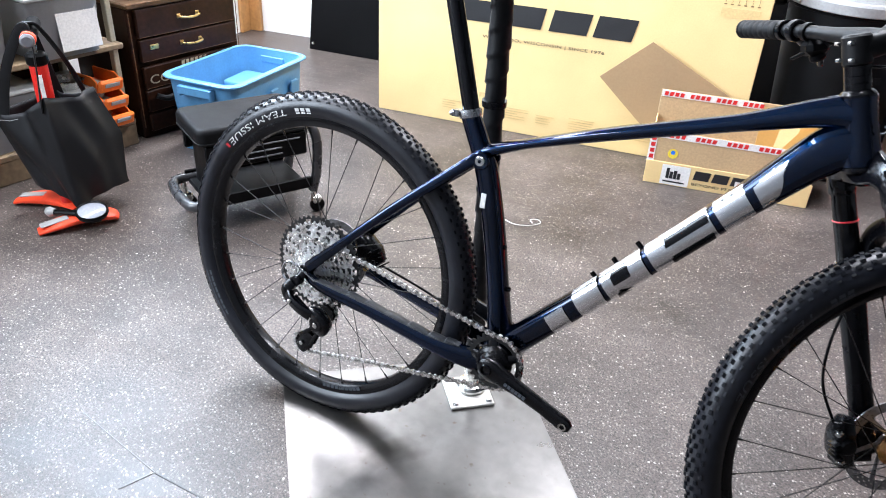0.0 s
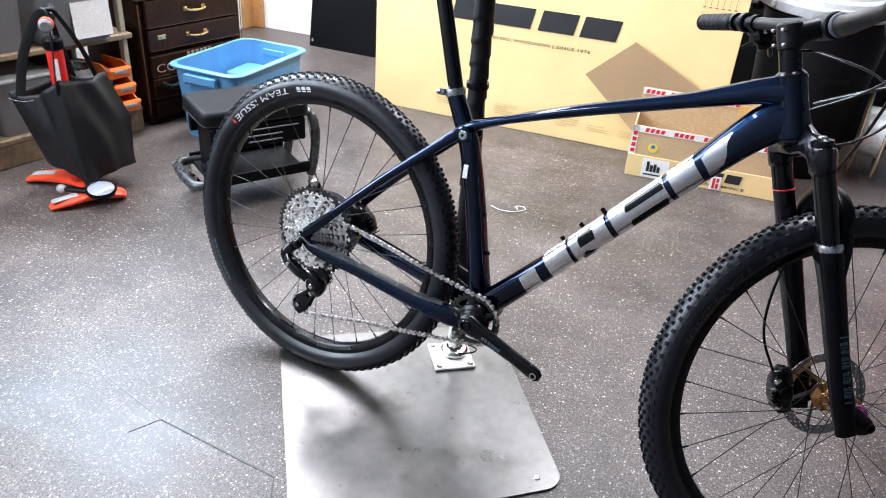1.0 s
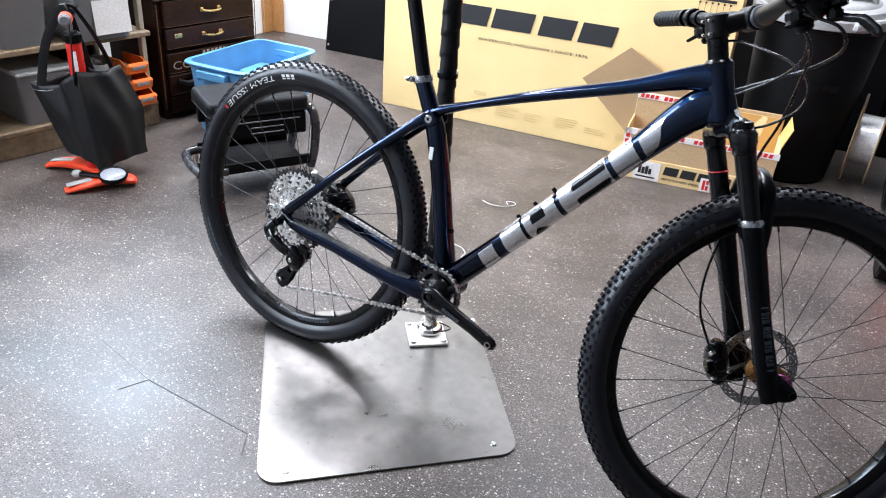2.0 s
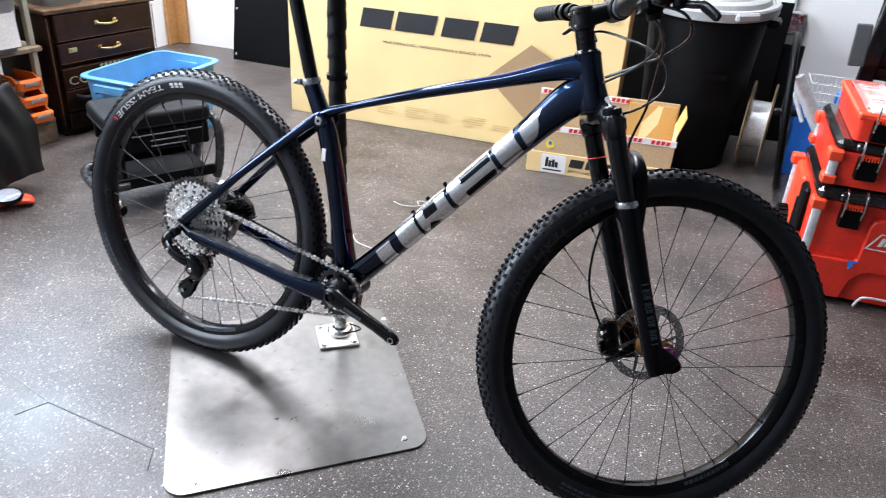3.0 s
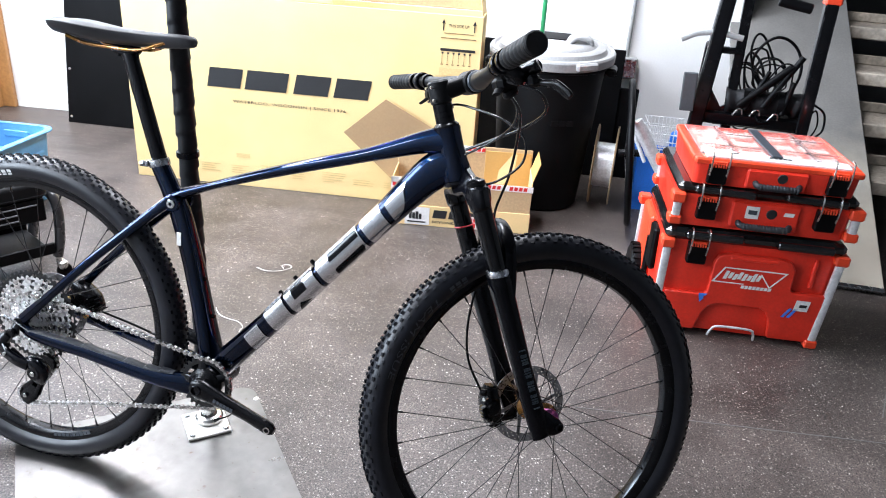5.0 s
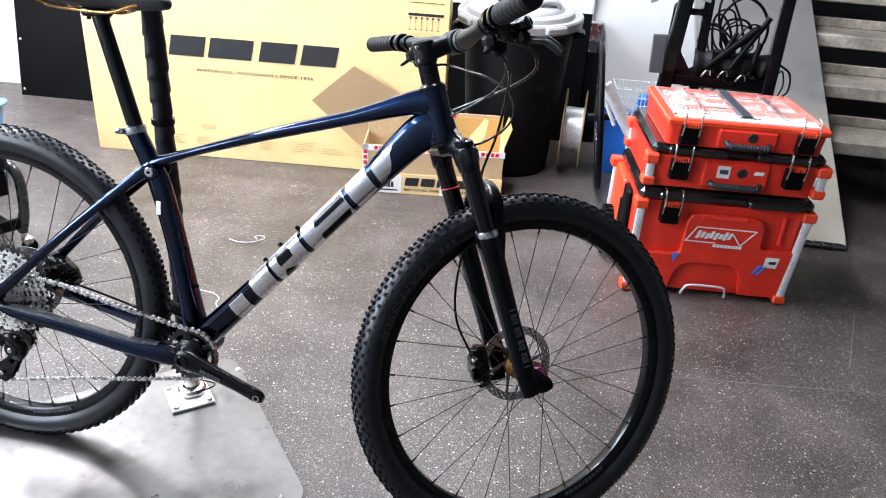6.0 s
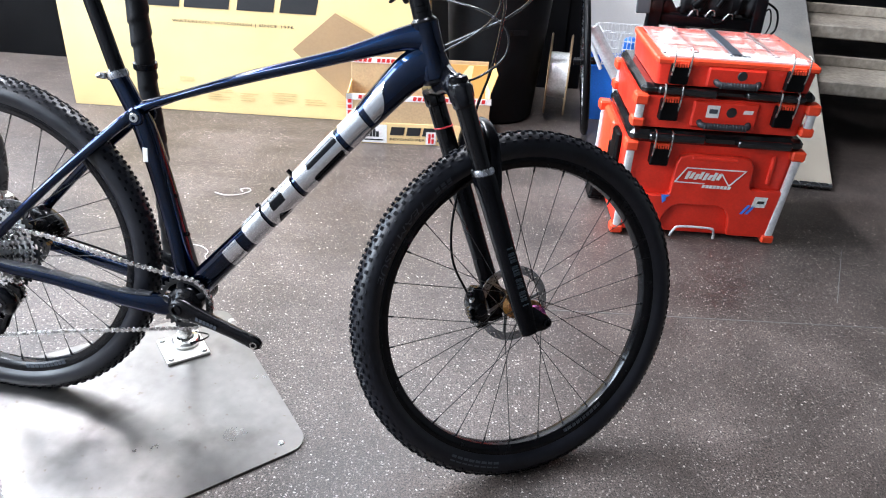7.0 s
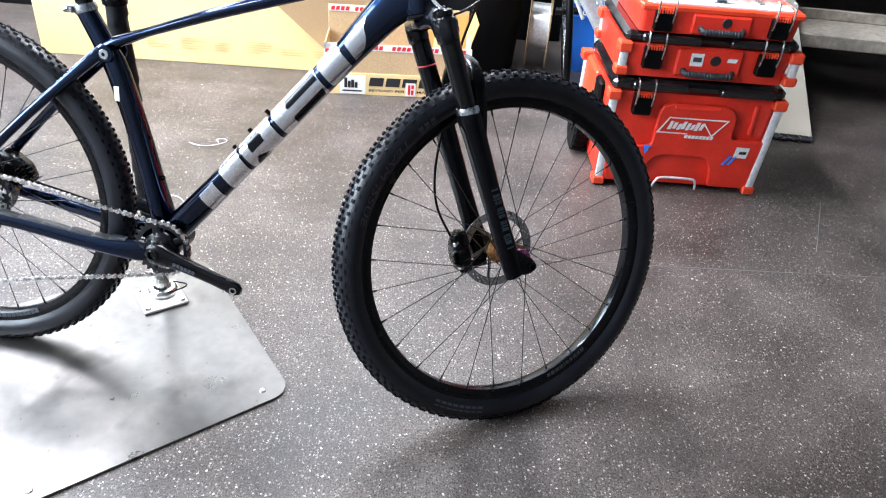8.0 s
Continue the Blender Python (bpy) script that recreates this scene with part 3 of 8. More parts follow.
def brake_disc(r, z):
    s = Shape()
    n, inner = 192, r - 0.0165
    bands = [inner + 0.0165 * k / 7 for k in range(8)]
    for side in (-1, 1):
        rows = [[(q * math.cos(2 * math.pi * i / n), q * math.sin(2 * math.pi * i / n), z + side * 0.0009) for i in range(n)] for q in bands]
        faces = []
        for k in range(7):
            for i in range(n):
                if (k in (1, 5) and i % 6 in (0, 1)) or (k == 3 and i % 6 in (3, 4)):
                    continue
                q = (i + 1) % n
                f = (k * n + i, (k + 1) * n + i, (k + 1) * n + q, k * n + q)
                faces.append(f if side > 0 else f[::-1])
        s.add([p for row in rows for p in row], faces)
    s.lathe([(r, z - 0.0009), (r, z + 0.0009)], n)
    for i in range(6):
        a = 2 * math.pi * i / 6
        s.sweep([(0.02 * math.cos(a - 0.5), 0.02 * math.sin(a - 0.5), z), (inner * 0.6 * math.cos(a - 0.15), inner * 0.6 * math.sin(a - 0.15), z), ((inner + 0.002) * math.cos(a), (inner + 0.002) * math.sin(a), z)], [(0.0009, 0.004)] * 3, 6, (0, 0, 1))
    s.lathe([(0.012, z - 0.002), (0.024, z - 0.002), (0.024, z + 0.002), (0.012, z + 0.002)], 30, closed=True)
    return s


DISC = material("ground brake steel", (0.30, 0.30, 0.31), 0.34, metal=0.95, vary=0.1, scale=60)
CASING, TREAD, RIM = tyre_casing(), tread(), rim_mesh()


def build_wheel(name, m, spokes, hub_shape, hub_mat, flanges, disc_r, disc_z, turn=0.0, flip=1):
    hub = part(name, hub_shape, hub_mat, bicycle, "", m)
    part("tyre", CASING, None, hub)
    ob = part("tread", TREAD, None, hub)
    part("rim", RIM, None, hub)
    spoke_mesh = Shape().cyl(0.0009, (0, 0, 0), (0, 0, 1), 6).mesh("spoke", SPOKE, 60)
    nipple = Shape().cyl(0.0021, (0, 0, 0), (0, 0, 0.013), 8, bevel=0.0006).mesh("nipple", SPOKE, 60)
    for i in range(spokes):
        side = -1 if i % 2 else 1
        lead = flip if (i // 2) % 2 else -flip
        a = 2 * math.pi * (i + 0.5) / spokes + turn
        b = a + lead * radians(68)
        fr, fz = flanges[0], side * flanges[1] - (0.004 if hub_mat is BLACKMETAL else 0)
        p = Vector((fr * math.cos(b), fr * math.sin(b), fz))
        q = Vector((0.2880 * math.cos(a), 0.2880 * math.sin(a), side * 0.002))
        d = q - p
        rot = d.to_track_quat("Z", "Y").to_matrix().to_4x4()
        part("spoke", spoke_mesh, None, hub, "", Matrix.Translation(p) @ rot @ Matrix.Diagonal((1, 1, d.length, 1)))
        part("nipple", nipple, None, hub, "", Matrix.Translation(q - d.normalized() * 0.012) @ rot)
    part("brake_disc", brake_disc(disc_r, disc_z), DISC, hub, "perforated steel brake disc")
    return hub


# Hubs, turned round the axle; local +z is the drive side.
s = Shape().lathe([(0.006, -0.074), (0.010, -0.074), (0.011, -0.05), (0.018, -0.047), (0.028, -0.036), (0.029, -0.033), (0.018, -0.028), (0.015, 0.0), (0.018, 0.012), (0.029, 0.016), (0.029, 0.019), (0.016, 0.022), (0.010, 0.06), (0.010, 0.074), (0.006, 0.074)], 32)
rear_wheel = build_wheel("rear_wheel", Matrix.Translation(REAR) @ UPRIGHT, 28, s, BLACKMETAL, (0.0275, 0.026), 0.080, -0.043, -0.099)
s = Shape().lathe([(0.007, -0.058), (0.013, -0.058), (0.014, -0.045), (0.020, -0.042), (0.028, -0.034), (0.028, -0.031), (0.018, -0.024), (0.0155, 0.0), (0.018, 0.024), (0.028, 0.031), (0.028, 0.034), (0.020, 0.042), (0.019, 0.055), (0.007, 0.058)], 32)
front_wheel = build_wheel("front_wheel", STEERED @ Matrix.Translation(AXLE) @ UPRIGHT, 28, s, GOLD, (0.0265, 0.0325), 0.080, -0.044, 0.016, -1)
part("hub_ring", Shape().lathe([(0.012, 0.046), (0.0225, 0.046), (0.0235, 0.049), (0.0225, 0.056), (0.012, 0.057)], 30, closed=True), VIOLET, front_wheel, "violet anodised hub ring")
for w, words in ((rear_wheel, 118), (front_wheel, 128)):
    ink = LETTER if w is rear_wheel else GREYPRINT
    part("tyre_print", around(text_shape("TEAM ISSUE", 0.0130, 0.178, shear=0.15), words + 6, 0.3270, True), ink, w, "raised print on the tyre sidewall")
    part("tyre_print", around(bars((0.010, 0.010, 0.010), 0.0115, 0.004), words - 17.5, 0.3270, True), ink, w, "print bars on the tyre sidewall")
    if w is rear_wheel:
        part("tyre_mark", around(bars((0.006,), 0.010, 0), words + 23, 0.3270, True), REDRING, w, "small red mark on the sidewall")
    part("tyre_logo", around(bars((0.012, 0.010, 0.012, 0.011, 0.012, 0.010, 0.012, 0.011), 0.013, 0.003), 210 if w is rear_wheel else 235, 0.3190, False), GREYPRINT, w, "dark print bars on the tyre sidewall")
    for at in (285,):
        part("rim_print", around(bars((0.009, 0.008, 0.009, 0.008, 0.008, 0.004, 0.009, 0.009, 0.010, 0.008), 0.0085, 0.002), at, 0.2905, False, sidewall=False, z=0.0158, proud=0.001), GREYPRINT, w, "print bars on the rim")

# Cassette: twelve cogs from the large one by the spokes to the small one.
cog_teeth = (51, 45, 39, 33, 28, 24, 21, 18, 16, 14, 12, 10)
s = Shape()
for i, t in enumerate(cog_teeth):
    r = t * 0.0127 / (2 * math.pi)
    nxt = cog_teeth[i + 1] * 0.0127 / (2 * math.pi) if i < 11 else 0.014
    inner = max(0.013, min(r - 0.012, nxt - 0.006))
    s2 = ring_plate(t, r - 0.0028, r + 0.0022, inner, 0.0018, 0.0225 + i * 0.0037, holes=(17 if t > 30 else 13 if t > 22 else 9 if t > 16 else 0), hole_span=0.40)
    s.add(s2.v, s2.f, k=1 if i == 0 else 0)
cone = [(0.090, 0.0212)]
for i, t in enumerate(cog_teeth[1:]):
    r = t * 0.0127 / (2 * math.pi) - 0.0135
    cone += [(r, 0.0240 + i * 0.0037), (r, 0.0262 + i * 0.0037)]
s.lathe(cone, 64, k=2)
s.lathe([(0.013, 0.022), (0.030, 0.022), (0.030, 0.0222), (0.013, 0.064), (0.009, 0.064)], 28)
part("cassette", s, [COG, BLACKCOG, COGGAP], rear_wheel, "silver twelve-speed cassette with a black large cog")

GUARDRUBBER = material("dark grey rubber", (0.022, 0.024, 0.028), 0.48, specular=0.4, vary=0.12, scale=30, fine=0.1)
# Frame tubes.
s = Shape()
P = HEAD_LOW + STEER_AXIS * 0.064
s.sweep(spline([P + Vector((-0.005, 0, 0.004)), (0.845, -0.014, 0.852), (0.740, -0.010, 0.815), (0.560, -0.006, 0.7585), (0.418, 0, 0.709), (0.350, 0, 0.682), (0.318, 0, 0.664)], 8),
        lerp_list([(0.024, 0.028), (0.023, 0.021), (0.022, 0.0135), (0.021, 0.0115), (0.020, 0.0085), (0.021, 0.012), (0.018, 0.014)], 8), 20, (0, 1, 0), power=2.5)
part("top_tube", s, PAINT, bicycle)
DT0, DT1 = HEAD_LOW + STEER_AXIS * 0.022, BB + Vector((0.018, 0, 0.022))
s = Shape()
s.sweep(spline([DT0 + Vector((0.004, 0, 0.004)), (0.866, -0.013, 0.797), (0.7828, -0.010, 0.702), (0.6728, -0.006, 0.575), (0.5578, -0.003, 0.445), DT1, BB], 8),
        lerp_list([(0.026, 0.034), (0.030, 0.034), (0.032, 0.0262), (0.032, 0.0242), (0.033, 0.0252), (0.036, 0.0280), (0.030, 0.026)], 8), 24, (0, 1, 0), power=2.8)
part("down_tube", s, PAINT, bicycle)
s = Shape()
s.sweep(spline([BB + Vector((0, 0, -0.01)), (0.416, 0, 0.345), (0.398, 0, 0.430), (0.372, 0, 0.540), (0.342, 0, 0.640), (0.318, 0, 0.690), (0.293, 0, 0.738)], 8),
        lerp_list([(0.038, 0.026), (0.034, 0.021), (0.027, 0.019), (0.023, 0.020), (0.020, 0.021), (0.0185, 0.0185), (0.0175, 0.0175)], 8), 20, (0, 1, 0), power=2.3)
part("seat_tube", s, PAINT, bicycle)
part("head_tube", Shape().lathe([(0.020, -0.004), (0.029, -0.004), (0.0295, 0.01), (0.0265, 0.03), (0.0245, 0.055), (0.0245, 0.082), (0.0255, 0.092), (0.018, 0.092)], 32), PAINT, bicycle, "", Matrix.Translation(HEAD_LOW) @ STEER_AXIS.to_track_quat("Z", "Y").to_matrix().to_4x4())
for y in (-1, 1):
    s = Shape()
    s.sweep(spline([(0.335, y * 0.014, 0.672), (0.300, y * 0.030, 0.641), (0.180, y * 0.047, 0.535), (0.085, y * 0.060, 0.442), (0.008, y * 0.070, 0.366)], 8),
            lerp_list([(0.009, 0.012), (0.008, 0.011), (0.007, 0.0095), (0.007, 0.0095), (0.006, 0.012)], 8), 14, (0, 1, 0), power=2.6)
    part("seatstay", s, PAINT, bicycle)
    s = Shape()
    s.sweep(spline([(0.418, y * 0.034, 0.288), (0.384, y * 0.045, 0.282), (0.304, y * 0.055, 0.289), (0.160, y * 0.063, 0.3155), (0.045, y * 0.070, 0.333), (0.002, y * 0.070, 0.352)], 8),
            lerp_list([(0.012, 0.024), (0.010, 0.0235), (0.009, 0.0175), (0.008, 0.0145), (0.008, 0.0125), (0.006, 0.010)], 8), 14, (0, 1, 0), power=2.8)
    part("chainstay", s, PAINT, bicycle)
    s = Shape().cyl(0.013, (0, y * 0.062, 0.357), (0, y * 0.076, 0.357), 20, bevel=0.002)
    part("dropout", s, BLACKMETAL, bicycle)
STAY_TOP = spline([(0.384, -0.045, 0.3045), (0.304, -0.055, 0.3055), (0.160, -0.063, 0.3290), (0.045, -0.070, 0.3445), (0.028, -0.070, 0.3440)], 12)
s = Shape()
s.sweep(STAY_TOP[4:], [(0.0098, 0.0022)] * (len(STAY_TOP) - 4), 10, (0, 1, 0), power=2.6)
for i in range(6):
    k = 5 + i * 4
    a, b = STAY_TOP[k], STAY_TOP[k + 4]
    s.sweep([a + Vector((0, 0, 0.0006)), a.lerp(b, 0.25) + Vector((0, 0, 0.0016)), a.lerp(b, 0.86) + Vector((0, 0, 0.0030)), b + Vector((0, 0, 0.0002))], [(0.0096, 0.0016), (0.0102, 0.0024), (0.0104, 0.0030), (0.0098, 0.0012)], 10, (0, 1, 0), power=2.4)
part("chainstay_guard", s, GUARDRUBBER, bicycle, "ribbed grey rubber guard on the stay")
CRANK_C = Vector((0.4335, 0, 0.2935))
s = Shape().cyl(0.030, CRANK_C + Vector((0, -0.046, 0)), CRANK_C + Vector((0, 0.046, 0)), 28, bevel=0.004)
part("bottom_bracket", s, BLACKMETAL, bicycle)
# Pivot cap at the seat cluster.
for y in (-1, 1):
    part("pivot_cap", Shape().cyl(0.0165, (0.338, y * 0.022, 0.663), (0.338, y * 0.029, 0.663), 24, bevel=0.002), PAINT, bicycle)
s = Shape().lathe([(0.0035, 0.0), (0.0085, 0.0), (0.0095, 0.0015), (0.0085, 0.003), (0.0035, 0.003)], 24, Matrix.Translation((0.338, -0.029, 0.663)) @ pose(0, 0, 0, 90), closed=True)
part("pivot_bolt", s, STEEL, bicycle)
for (x, z), d in (((0.418, 0.425), 0.0), ((0.396, 0.505), 0.0), ((0.575, 0.504), 1), ((0.606, 0.541), 1), ((0.640, 0.581), 1)):
    nrm = Vector((0.92, 0, 0.25)).normalized() if not d else Vector((-0.76, 0, 0.65))
    s = Shape().cyl(0.0045, Vector((x, -0.002, z)) - nrm * 0.008, Vector((x, -0.002, z)) + nrm * 0.008, 12, bevel=0.001)
    part("bottle_bolt", s, BLACKMETAL, bicycle)
s = Shape().box((0.010, 0.002, 0.028), (0.352, -0.0215, 0.590), 0.0005)
part("frame_sticker", s, TAPEWHITE, bicycle, "small pale sticker on the seat tube")


# Large graphic on the down tube: slanted silver blocks, following the tube's flank.
def dt_point(sx, h, off=0.0012):
    """sx 0..1 along the tube from the crank up; h -1..1 across its flank."""
    a, b = Vector((0.4758, -0.002, 0.352)), Vector((0.8508, -0.0125, 0.781))
    t = (b - a).normalized()
    w = Vector((-t.z, 0, t.x))
    p = a.lerp(b, sx)
    ru, rw = 0.0325 + off, 0.0250 + off
    ang = h * radians(74)
    c, q = math.cos(ang), math.sin(ang)
    e = 2 / 2.8
    return p + Vector((0, -1, 0)) * ru * abs(c) ** e + w * rw * math.copysign(abs(q) ** e, q)


def dt_patch(outline, off):
    """A four-cornered patch on the tube's flank: corners as (along, across)."""
    s = Shape()
    n = 8
    (a, b, c, d) = outline
    g = []
    for i in range(n + 1):
        for j in range(n + 1):
            u, v = i / n, j / n
            x = (a[0] * (1 - u) + b[0] * u) * (1 - v) + (d[0] * (1 - u) + c[0] * u) * v
            y = (a[1] * (1 - u) + b[1] * u) * (1 - v) + (d[1] * (1 - u) + c[1] * u) * v
            g.append(dt_point(x, y, off))
    s.add(g, [(i * (n + 1) + j, (i + 1) * (n + 1) + j, (i + 1) * (n + 1) + j + 1, i * (n + 1) + j + 1) for i in range(n) for j in range(n)])
    return s


silver = [((0.105, -0.80), (0.180, -0.80), (0.190, 0.30), (0.115, 0.30)), ((0.222, -0.95), (0.318, -0.95), (0.338, 0.95), (0.240, 0.95)),
          ((0.336, -0.95), (0.486, -0.95), (0.500, 0.95), (0.350, 0.95)), ((0.506, -0.95), (0.715, -0.95), (0.728, 0.95), (0.520, 0.95)),
          ((0.735, -0.95), (0.826, -0.95), (0.842, 0.95), (0.748, 0.95)), ((0.846, -0.95), (0.905, -0.40), (1.0, 0.95), (0.862, 0.30))]
for o in silver:
    part("silver_graphic", dt_patch(o, 0.0012), SILVER, bicycle, "silver block of the frame graphic", smooth=60)
for o in (((0.378, -0.05), (0.438, -0.05), (0.446, 0.42), (0.386, 0.42)), ((0.352, -0.95), (0.420, -0.95), (0.384, -0.42), (0.378, -0.42)), ((0.575, 0.06), (0.716, 0.06), (0.722, 0.46), (0.582, 0.46)), ((0.566, -0.72), (0.704, -0.72), (0.710, -0.30), (0.572, -0.30))):
    part("dark_graphic", dt_patch(o, 0.0034), BLACKGLOSS, bicycle, "dark bar of the frame graphic", smooth=60)

# Seat, steering and drive parts of the bicycle.
s = Shape()
s.sweep([(0.312, 0, 0.690), (0.2285, 0, 0.949)], 0.0152, 24, (0, 1, 0))
part("seatpost", s, BLACKGLOSS, bicycle)
s = Shape().lathe([(0.0158, -0.007), (0.0205, -0.007), (0.0215, 0), (0.0205, 0.007), (0.0158, 0.007)], 28, Matrix.Translation((0.294, 0, 0.7375)) @ pose(0, 0, 0, 0, -18), closed=True)
s.cyl(0.0045, (0.272, -0.018, 0.737), (0.262, -0.018, 0.733), 12, bevel=0.001)
s.box((0.016, 0.020, 0.012), (0.272, -0.010, 0.735), 0.002)
part("seat_clamp", s, ALLOY, bicycle)
s = Shape().box((0.050, 0.036, 0.018), (0.222, 0, 0.955), 0.005)
s.cyl(0.004, (0.205, 0, 0.940), (0.205, 0, 0.968), 10)
s.cyl(0.004, (0.245, 0, 0.940), (0.245, 0, 0.968), 10)
part("saddle_clamp", s, BLACKMETAL, bicycle)
for y in (-1, 1):
    s = Shape().sweep(spline([(0.120, y * 0.045, 0.972), (0.150, y * 0.030, 0.960), (0.190, y * 0.022, 0.957), (0.260, y * 0.022, 0.957), (0.300, y * 0.018, 0.970), (0.330, y * 0.010, 0.982)], 6), 0.0035, 10)
    part("saddle_rail", s, GOLD, bicycle, "oil slick coloured saddle rail")
# Saddle shell: cross sections from tail to nose as (x, half width, top, depth).
secs = [(0.071, 0.030, 0.998, 0.018), (0.080, 0.056, 1.004, 0.030), (0.105, 0.069, 1.006, 0.036), (0.150, 0.066, 1.001, 0.036), (0.200, 0.044, 0.996, 0.034), (0.255, 0.027, 0.994, 0.032), (0.310, 0.021, 0.995, 0.030), (0.350, 0.018, 0.996, 0.026), (0.368, 0.013, 0.994, 0.020), (0.376, 0.004, 0.990, 0.010)]
s = Shape()
ringn = 20
verts = []
for x, hw, top, depth in secs:
    for j in range(ringn):
        a = 2 * math.pi * j / ringn
        y, q = math.cos(a), math.sin(a)
        z = top - (0.007 * y * y if q >= 0 else 0.007 + depth * (1 - abs(y) ** 4) * 0.35 + depth * 0.45 * abs(q))
        z += 0.0035 * (1 - abs(y)) * (-1 if abs(y) < 0.25 and q > 0 else 0.0)
        verts.append((x, hw * math.copysign(abs(y) ** 0.8, y), z))
faces = [(i * ringn + j, i * ringn + (j + 1) % ringn, (i + 1) * ringn + (j + 1) % ringn, (i + 1) * ringn + j) for i in range(len(secs) - 1) for j in range(ringn)]
faces += [tuple(range(ringn))[::-1], tuple((len(secs) - 1) * ringn + j for j in range(ringn))]
s.add(verts, [f[::-1] for f in faces])
ob = part("saddle", s, SADDLE, bicycle, "slim dark grey saddle", smooth=80)
sub = ob.modifiers.new("round", "SUBSURF")
sub.levels = sub.render_levels = 1

# Fork, in the steered frame: x ahead, y far side, z along the steering axis.
s = Shape()
s.sweep([(0.012, -0.066, -0.046), (0.012, -0.066, -0.030), (0.011, -0.058, -0.022), (0.008, -0.036, -0.014), (0.004, -0.018, -0.008), (0.004, 0.018, -0.008), (0.008, 0.036, -0.014), (0.011, 0.058, -0.022), (0.012, 0.066, -0.030), (0.012, 0.066, -0.046)],
        [(0.0195, 0.0195), (0.0205, 0.021), (0.019, 0.021), (0.012, 0.020), (0.011, 0.029), (0.011, 0.029), (0.012, 0.020), (0.019, 0.021), (0.0205, 0.021), (0.0195, 0.0195)], 16, (0, 0, 1), power=3.6)
s.lathe([(0.0255, -0.014), (0.0285, -0.010), (0.0285, -0.006), (0.0270, -0.004)], 28)
for y in (-1, 1):
    s.lathe([(0.0176, -0.060), (0.0192, -0.058), (0.0202, -0.050), (0.0204, -0.026), (0.0190, -0.020), (0.0165, -0.019)], 26, Matrix.Translation((0.012, y * 0.066, 0)))
fork = part("fork", s, BLACKGLOSS, bicycle, "glossy black suspension fork", STEERED)
for y in (-1, 1):
    s = Shape().cyl(0.0176, (0.012, y * 0.066, -0.028), (0.022, y * 0.066, -0.205), 28)
    part("stanchion", s, STANCHION, fork)
    s = Shape().lathe([(0.008, 0), (0.0165, 0.0), (0.0175, 0.003), (0.0165, 0.009), (0.010, 0.012)], 24, Matrix.Translation((0.012, y * 0.066, -0.016)))
    part("fork_cap", s, BLACKMETAL, fork)
    part("cap_dial", Shape().cyl(0.0070, (0.012, y * 0.066, -0.006), (0.012, y * 0.066, 0.000), 18, bevel=0.0015), ALLOY, fork)
    s = Shape().sweep(spline([(0.0205, y * 0.066, -0.180), (0.0215, y * 0.066, -0.200), (0.024, y * 0.066, -0.240), (0.031, y * 0.066, -0.360), (0.038, y * 0.068, -0.455), (0.043, y * 0.070, -0.510)], 6),
                      lerp_list([(0.0205, 0.0205), (0.0225, 0.0225), (0.0205, 0.0205), (0.0185, 0.0185), (0.0165, 0.020), (0.013, 0.019)], 6), 22, (0, 1, 0), power=2.2)
    part("fork_leg", s, LOWERS, fork)
    s = Shape().lathe([(0.0177, -0.006), (0.0216, -0.006), (0.0219, 0.0), (0.0204, 0.005), (0.0177, 0.006)], 28, Matrix.Translation((0.0205, y * 0.066, -0.178)) @ pose(0, 0, 0, 0, 3.2))
    part("wiper_seal", s, ALLOY, fork)
    s = Shape().sweep(spline([(0.034, y * 0.069, -0.448), (0.043, y * 0.070, -0.474), (0.060, y * 0.071, -0.492), (0.076, y * 0.071, -0.501), (0.085, y * 0.071, -0.505)], 4), lerp_list([(0.009, 0.014), (0.011, 0.022), (0.011, 0.021), (0.010, 0.016), (0.007, 0.009)], 4), 14, (0, 1, 0), power=2.8)
    part("dropout", s, LOWERS, fork)
    s = Shape().lathe([(0.003, 0.0), (0.006, 0.0), (0.0085, 0.0015), (0.0085, 0.004), (0.005, 0.0045)], 20, Matrix.Translation((0.0765, y * 0.080, -0.500)) @ pose(0, 0, 0, 90 if y < 0 else -90))
    part("axle_end", s, BLACKMETAL, fork)
    s = Shape().cyl(0.0055, (0.043, y * 0.068, -0.508), (0.043, y * 0.068, -0.519), 14, bevel=0.001)
    part("foot_nut", s, STEEL, fork)
s = Shape().lathe([(0.0178, -0.0015), (0.0194, 0.0), (0.0178, 0.0015)], 28, Matrix.Translation((0.0165, 0.066, -0.103)), closed=True)
part("travel_ring", s, REDRING, fork, "red rubber travel ring")
# Arch in front of the tyre.
s = Shape().sweep(spline([(0.026, -0.068, -0.235), (0.040, -0.066, -0.185), (0.054, -0.050, -0.130), (0.060, 0, -0.108), (0.054, 0.050, -0.130), (0.040, 0.066, -0.185), (0.026, 0.068, -0.235)], 6), [(0.0135, 0.0155)] * 37, 14, (1, 0, 0), power=3.4)
part("fork_arch", s, LOWERS, fork)
LEGINK = material("dull blue-grey print", (0.030, 0.042, 0.054), 0.4, vary=0.1, scale=30)
# Lettering on the near leg is set as plain bars.
for i in range(9):
    for stroke in range(2 + i % 2):
        z = -0.328 - i * 0.0134 - stroke * 0.0100 / (1 + i % 2)
        t = (-0.240 - z) / 0.215
        s = Shape().box((0.0125, 0.0010, 0.0026), (0.0255 + 0.014 * t, -0.0856 + 0.0006 * t, z), 0.0003, pose(0, 0, 0))
        part("leg_print", s, LEGINK, fork, "dull blue-grey print stroke on the leg")
